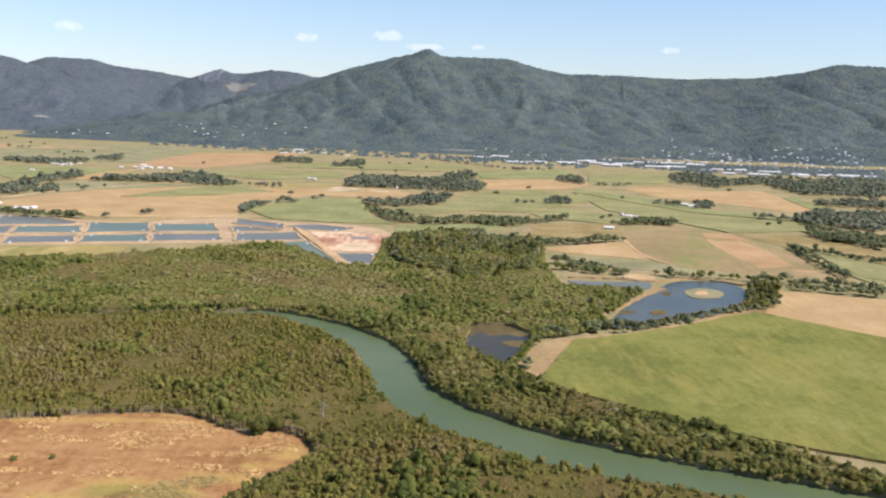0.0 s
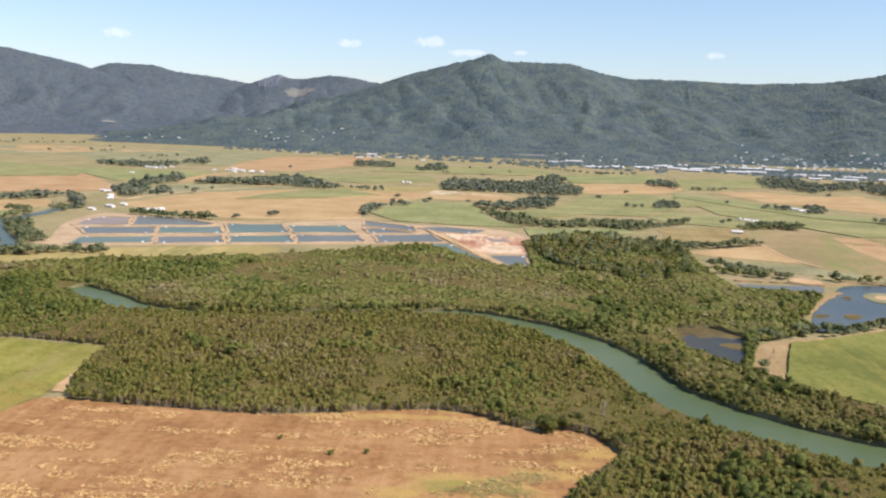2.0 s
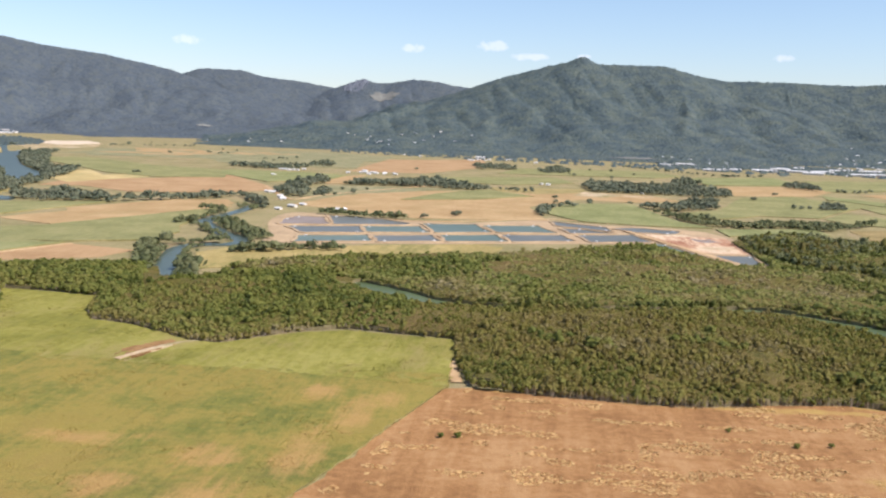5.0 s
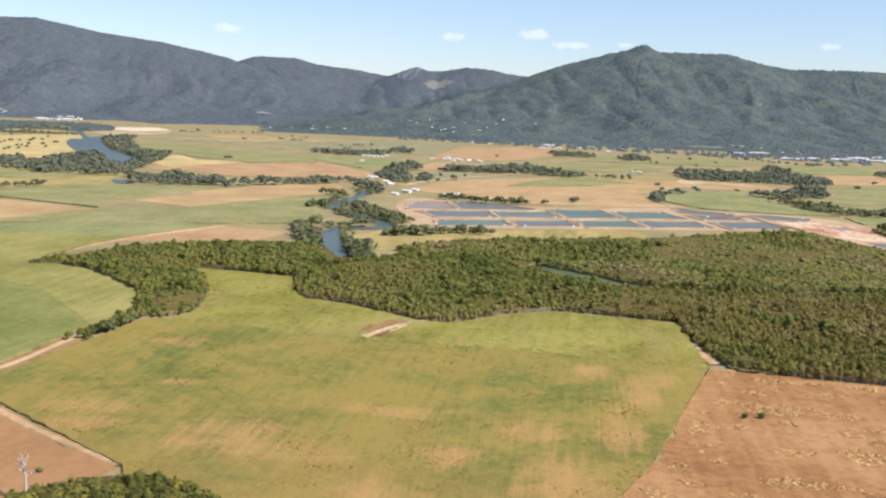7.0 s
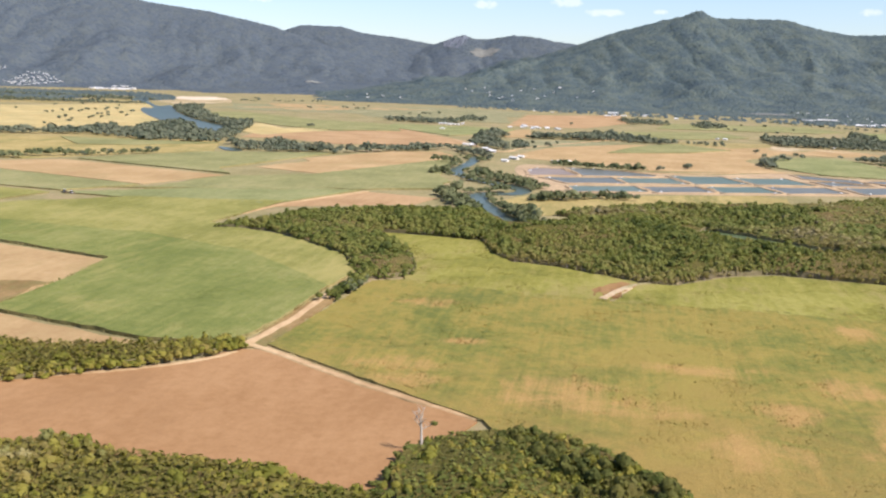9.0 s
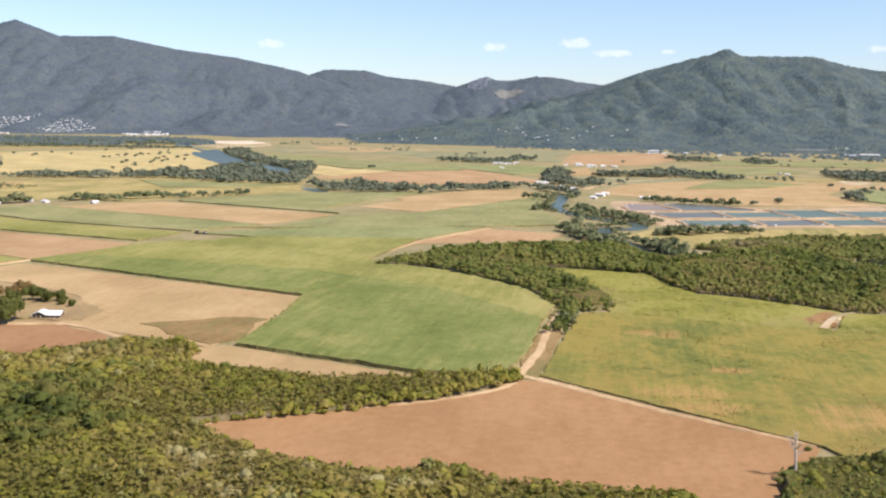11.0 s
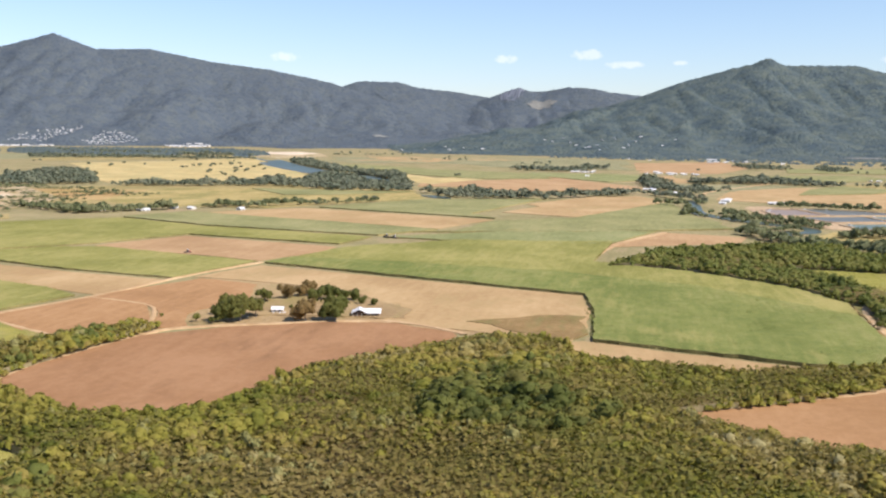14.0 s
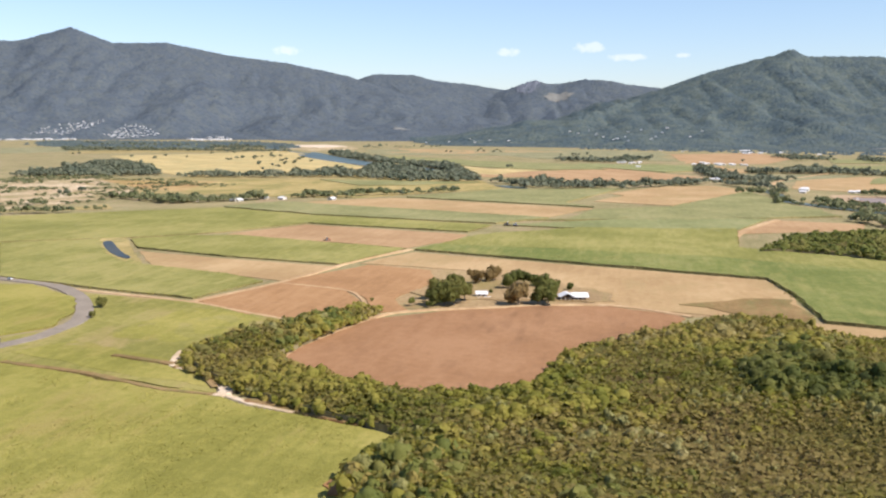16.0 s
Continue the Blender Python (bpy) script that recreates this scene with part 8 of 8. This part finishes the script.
def forest(name, spots, mat, label, width, height, seed, ground=None):
    """Rounded crowns of uneven outline on a slope, as one sheet of woodland."""
    rng = np.random.default_rng(seed)
    n = len(spots)
    w, h, a0 = rng.uniform(*width, n), rng.uniform(*height, n), rng.uniform(0, 6.283, n)
    v = np.empty((n, 6, 3))
    v[:, 0] = np.c_[rng.normal(0, 0.1, (n, 2)) * w[:, None], h]
    for q in range(5):
        a = a0 + 1.2566 * q
        r = w * 0.55 * rng.uniform(0.75, 1.25, n)
        v[:, 1 + q] = np.c_[np.cos(a) * r, np.sin(a) * r, h * rng.uniform(-0.2, 0.15, n)]
    v += spots[:, None, :]
    if ground is not None:
        v[:, :, 2] += ground(v[:, :, 0].ravel(), v[:, :, 1].ravel()).reshape(n, 6) - ground(spots[:, 0], spots[:, 1])[:, None]
    tri = [(0, 1 + q, 1 + (q + 1) % 5) for q in range(5)]
    faces = (np.array(tri)[None] + 6 * np.arange(n)[:, None, None]).reshape(-1, 3)
    me = bpy.data.meshes.new(name)
    me.vertices.add(n * 6)
    me.vertices.foreach_set("co", v.astype(np.float32).ravel())
    me.loops.add(faces.size)
    me.loops.foreach_set("vertex_index", faces.astype(np.int32).ravel())
    me.polygons.add(len(faces))
    me.polygons.foreach_set("loop_start", np.arange(0, faces.size, 3, dtype=np.int32))
    me.polygons.foreach_set("use_smooth", np.ones(len(faces), bool))
    me.materials.append(MAT[mat])
    me.attributes.new("tint", "FLOAT", "POINT").data.foreach_set("value", np.repeat(np.clip(rng.normal(0.5, 0.22, n), 0, 1), 6).astype(np.float32))
    me.update(calc_edges=True)
    return tagged(new(name, me), label, "trees", kind="stuff")


def slope_spots(outline, gap, seed):
    """Places on the slopes that face the plain: whether each stands on the near range, and its place."""
    s = scatter(outline, gap, seed, (), 0.7)
    z, near = hill_height(s[:, 0], s[:, 1], True)
    up = hill_height(s[:, 0], s[:, 1] + 18)
    ok = (z > 1.8) & (up > z - 4)
    ok &= np.hypot((s[:, 0] + 1090) / 48, (s[:, 1] - 4630) / 85) > 1
    for x, y, _, rx, ry in SCARS:
        ok &= (np.hypot((s[:, 0] - x) / rx, (s[:, 1] - y) / ry) > 0.9) | (np.random.default_rng(4).random(len(s)) < 0.3)
    for x, y, _ in HILL_HOUSES:
        ok &= np.hypot(s[:, 0] - x, (s[:, 1] - y + 8) * 0.5) > 9
    for outline in (ESTATE_A, ESTATE_B, ESTATE_C, ESTATE_D, SUBURB, TOWN):
        ok &= ~inside(outline, s[:, 0], s[:, 1]) | (np.random.default_rng(5).random(len(s)) < 0.35)
    return np.c_[s, z - 1.4][ok], near[ok]


NEAR_RANGE = [(-1000, 2200), (0, 2050), (1500, 1900), (1700, 3200), (1000, 3320), (400, 3440), (-450, 3440), (-900, 3000)]
FAR_RANGE = [(-3500, 2700), (-2300, 2700), (-1000, 2500), (-880, 2800), (-420, 3440), (-300, 4780), (-1900, 4780), (-2500, 4250), (-3300, 3800)]
spots, near = slope_spots(NEAR_RANGE, 8.5, 77)
forest("range_forest", spots[near], "leaf_hill_haze", "green rain forest on the slopes of the near range, some haze in its colour", (10, 15), (1.8, 3.6), 88, hill_height)
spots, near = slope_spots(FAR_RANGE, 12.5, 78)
forest("range_forest", spots[~near], "leaf_hill_far_haze", "rain forest on the slopes of the far ranges, coloured bluer for haze", (14, 21), (2.0, 4.0), 89, hill_height)
forest("range_forest", spots[near], "leaf_hill_haze", "green rain forest on the last spur of the near range, some haze in its colour", (13, 19), (2.0, 3.8), 90, hill_height)
foot = scatter([(-1745, 1845), (-1560, 1850), (-1370, 1960), (-1330, 2090), (-1437, 2330), (-1640, 2560), (-2250, 2480), (-2100, 2150)], 13, 92, (), 0.9)
foot = foot[fbm(foot[:, 0] / 90, foot[:, 1] / 160, 93, 3) > 0.42]
forest("foot_trees", np.c_[foot, np.maximum(hill_height(foot[:, 0], foot[:, 1]) - 1.5, 0)], "leaf_hill_haze", "trees along the foot of the range, haze in their blue-green", (11, 18), (5.0, 9.0), 94)
town = scatter(TOWN, 12.5, 79, (), 0.9)
for x, y in WAREHOUSES:
    town = town[(np.abs(town[:, 0] - x) > 22) | (np.abs(town[:, 1] - y + 14) > 22)]
town = np.r_[town, scatter([(-700, 2280), (-300, 2050), (100, 1850), (250, 1760), (300, 1900), (-100, 2200), (-600, 2420)], 26, 80, (), 0.9)]
forest("town_trees", np.c_[town, np.maximum(hill_height(town[:, 0], town[:, 1]) - 1.5, 0)], "leaf_hill_haze", "trees between the houses of the town, haze in their blue-green", (9, 15), (3.5, 6.5), 91)
for x, y, z, rx, ry in SCARS:
    n = 44
    pts = [(x + rx * math.cos(6.283 * i / n) * (0.72 + 0.45 * noise.fractal((math.cos(6.283 * i / n) * 1.6, math.sin(6.283 * i / n) * 1.6, x), 0.8, 2, 4) + frng.uniform(0, 0.25)), y + ry * math.sin(6.283 * i / n) * (0.72 + 0.45 * noise.fractal((math.cos(6.283 * i / n) * 1.6, math.sin(6.283 * i / n) * 1.6, x), 0.8, 2, 4) + frng.uniform(0, 0.25))) for i in range(n)]
    ob = slab("cleared_patch", pts, "scar", 0.0, 0.0, 12, 0.0, 1.0)
    for vt in ob.data.vertices:
        vt.co.z += float(hill_height(np.array([vt.co.x]), np.array([vt.co.y]))[0]) + 0.8
    tagged(ob, "cleared tan patch on the forested slope", "clearing", kind="structure")


def cliff():
    """The bare rock face on the knob: a fluted sheet of rock with a ragged outline, standing proud of the slope."""
    nu, nv = 46, 60
    X, Y = np.meshgrid(np.linspace(-1164, -1030, nu), np.linspace(4500, 4712, nv))
    x, y = X.ravel(), Y.ravel()
    z = hill_height(x, y) + 0.6 + 10 * (fbm(x / 9, y / 60, 51, 3) - 0.5)
    r = np.hypot((x + 1096) / 66, (y - 4630) / 108) + 0.55 * (fbm(x / 22, y / 30, 52, 3) - 0.5)
    i, j = np.meshgrid(np.arange(nu - 1), np.arange(nv - 1))
    k = (j * nu + i).ravel()
    faces = np.c_[k, k + 1, k + 1 + nu, k + nu]
    faces = faces[(r[faces] < 0.95).all(1)].tolist()
    verts = np.c_[x, y, z].tolist()
    return tagged(mesh_object("rock_cliff", verts, faces, ["rock"]), "bare grey rock face on the mountain knob", "cliff", kind="structure")


cliff()

# ---- straw tufts in the dry field ----
DRY = [(-191, 270), (-139, 263), (-81, 274), (-43, 260), (-32, 240), (-46, 150), (-120, 100), (-264, 110), (-234, 141), (-217, 185)]
s = scatter(DRY, 0.95, 9)
keepers = fbm(s[:, 0] / 9 + 0.02 * s[:, 1], s[:, 1] / 5.0, 23, 3) + 0.10 * (fbm(s[:, 0] / 45, s[:, 1] / 30, 24, 2) - 0.5) > 0.60
s = s[keepers]
trng = np.random.default_rng(5)
tv, tf = [], []
for x, y in s:
    for _ in range(5):
        a, h, w = trng.uniform(0, 6.283), trng.uniform(0.06, 0.18), trng.uniform(0.25, 0.6)
        dx, dy = math.cos(a), math.sin(a)
        px, py = x + trng.normal(0, 0.3), y + trng.normal(0, 0.3)
        k = len(tv)
        tv += [(px - dx * w, py - dy * w, 0.2), (px + dx * w, py + dy * w, 0.2), (px + dx * w * 0.6 + trng.normal(0, 0.2), py + dy * w * 0.6 + trng.normal(0, 0.2), 0.2 + h)]
        tf.append((k, k + 1, k + 2))
tagged(mesh_object("straw_tufts", tv, tf, ["straw"]), "pale straw tufts over the dry red field", "grass", kind="stuff")


# ---- leaf tops standing out of the near cane ----
def cane_tops(outline, mat, gap, seed, low, high):
    """Loose blades over a field, in drifts, so that its top is not smooth."""
    s = scatter(outline, gap, seed)
    s = s[fbm(s[:, 0] / 9, s[:, 1] / 9, seed, 3) > 0.47]
    rng = np.random.default_rng(seed)
    n = len(s) * 4
    base = np.repeat(s, 4, 0) + rng.normal(0, 0.5, (n, 2))
    a, w, h = rng.uniform(0, 6.283, n), rng.uniform(0.15, 0.4, n), rng.uniform(low, high, n)
    lean = rng.normal(0, 0.7, (n, 2))
    v = np.empty((n, 3, 3))
    v[:, 0] = np.c_[base[:, 0] - np.cos(a) * w, base[:, 1] - np.sin(a) * w, np.full(n, 0.3)]
    v[:, 1] = np.c_[base[:, 0] + np.cos(a) * w, base[:, 1] + np.sin(a) * w, np.full(n, 0.3)]
    v[:, 2] = np.c_[base + lean, h]
    tagged(mesh_object("cane_tops", v.reshape(-1, 3).tolist(), np.arange(n * 3).reshape(-1, 3).tolist(), [mat]), "loose leaf tops standing out of the cane", "cane", kind="stuff")


def cane_edge(outline, mat, seed, high, closed=True):
    """Leaning stalks and leaves along the cut edge of a cane field."""
    rng = np.random.default_rng(seed)
    p = densify(outline, 0.55, 0.12, seed)
    n = len(p)
    a, w, h = rng.uniform(0, 6.283, n), rng.uniform(0.1, 0.28, n), high * rng.uniform(0.6, 1.25, n)
    out = rng.normal(0, 0.35, (n, 2))
    v = np.empty((n, 3, 3))
    v[:, 0] = np.c_[p[:, 0] - np.cos(a) * w, p[:, 1] - np.sin(a) * w, np.full(n, 0.1)]
    v[:, 1] = np.c_[p[:, 0] + np.cos(a) * w, p[:, 1] + np.sin(a) * w, h * 0.55]
    v[:, 2] = np.c_[p + out, h]
    tagged(mesh_object("cane_edge", v.reshape(-1, 3).tolist(), np.arange(n * 3).reshape(-1, 3).tolist(), [mat]), "ragged stalks and leaves along the cane's cut edge", "cane", kind="stuff")


for k, (outline, high) in enumerate(CANE_EDGES):
    cane_edge(outline, "cane_side" if k % 2 else "cane_gold", 300 + k, high + 0.15)
cane_tops([(-409, 387), (-358, 380), (-341, 334), (-293, 312), (-305, 278), (-372, 288), (-382, 341)], "cane_bright", 1.5, 12, 0.65, 0.9)
cane_tops([(-373, 284), (-335, 281), (-245, 279), (-200, 280), (-219, 186), (-236, 142), (-273, 113), (-309, 124), (-327, 160), (-386, 200), (-383, 282)], "cane_mixed", 1.5, 18, 0.62, 0.85)
cane_tops([(-301, 281), (-280, 308), (-242, 338), (-199, 331), (-197, 274)], "cane_bright", 1.5, 13, 0.65, 0.9)
cane_tops([(-627, 344), (-486, 295), (-479, 216), (-422, 198), (-399, 199), (-397, 270), (-442, 320), (-565, 358)], "cane_dark", 1.8, 14, 1.1, 1.35)
cane_tops([(-760, 98), (-708, 113), (-682, 119), (-619, 103), (-583, 88), (-577, 70), (-580, 42), (-669, 24)], "cane_gold", 1.05, 15, 0.52, 0.80)
cane_tops([(40, 318), (56, 380), (152, 449), (192, 400), (216, 352), (167, 226), (107, 256)], "cane_mixed2", 1.8, 16, 0.9, 1.15)
cane_tops([(-56, 226), (-44, 222), (-46, 198), (-72, 194), (-78, 210)], "grass_drygold", 1.0, 17, 0.3, 0.5)
pit = scatter(SAND_PIT, 6.5, 18, (), 0.8)
pit = pit[fbm(pit[:, 0] / 30, pit[:, 1] / 30, 19, 3) > 0.5]
plant("pit_scrub", pit, "leaf_mid_haze", "low scrub between bare sand of the worked ground", "scrub", 4, (2.5, 6), (1.0, 2.6), False, seed=66)
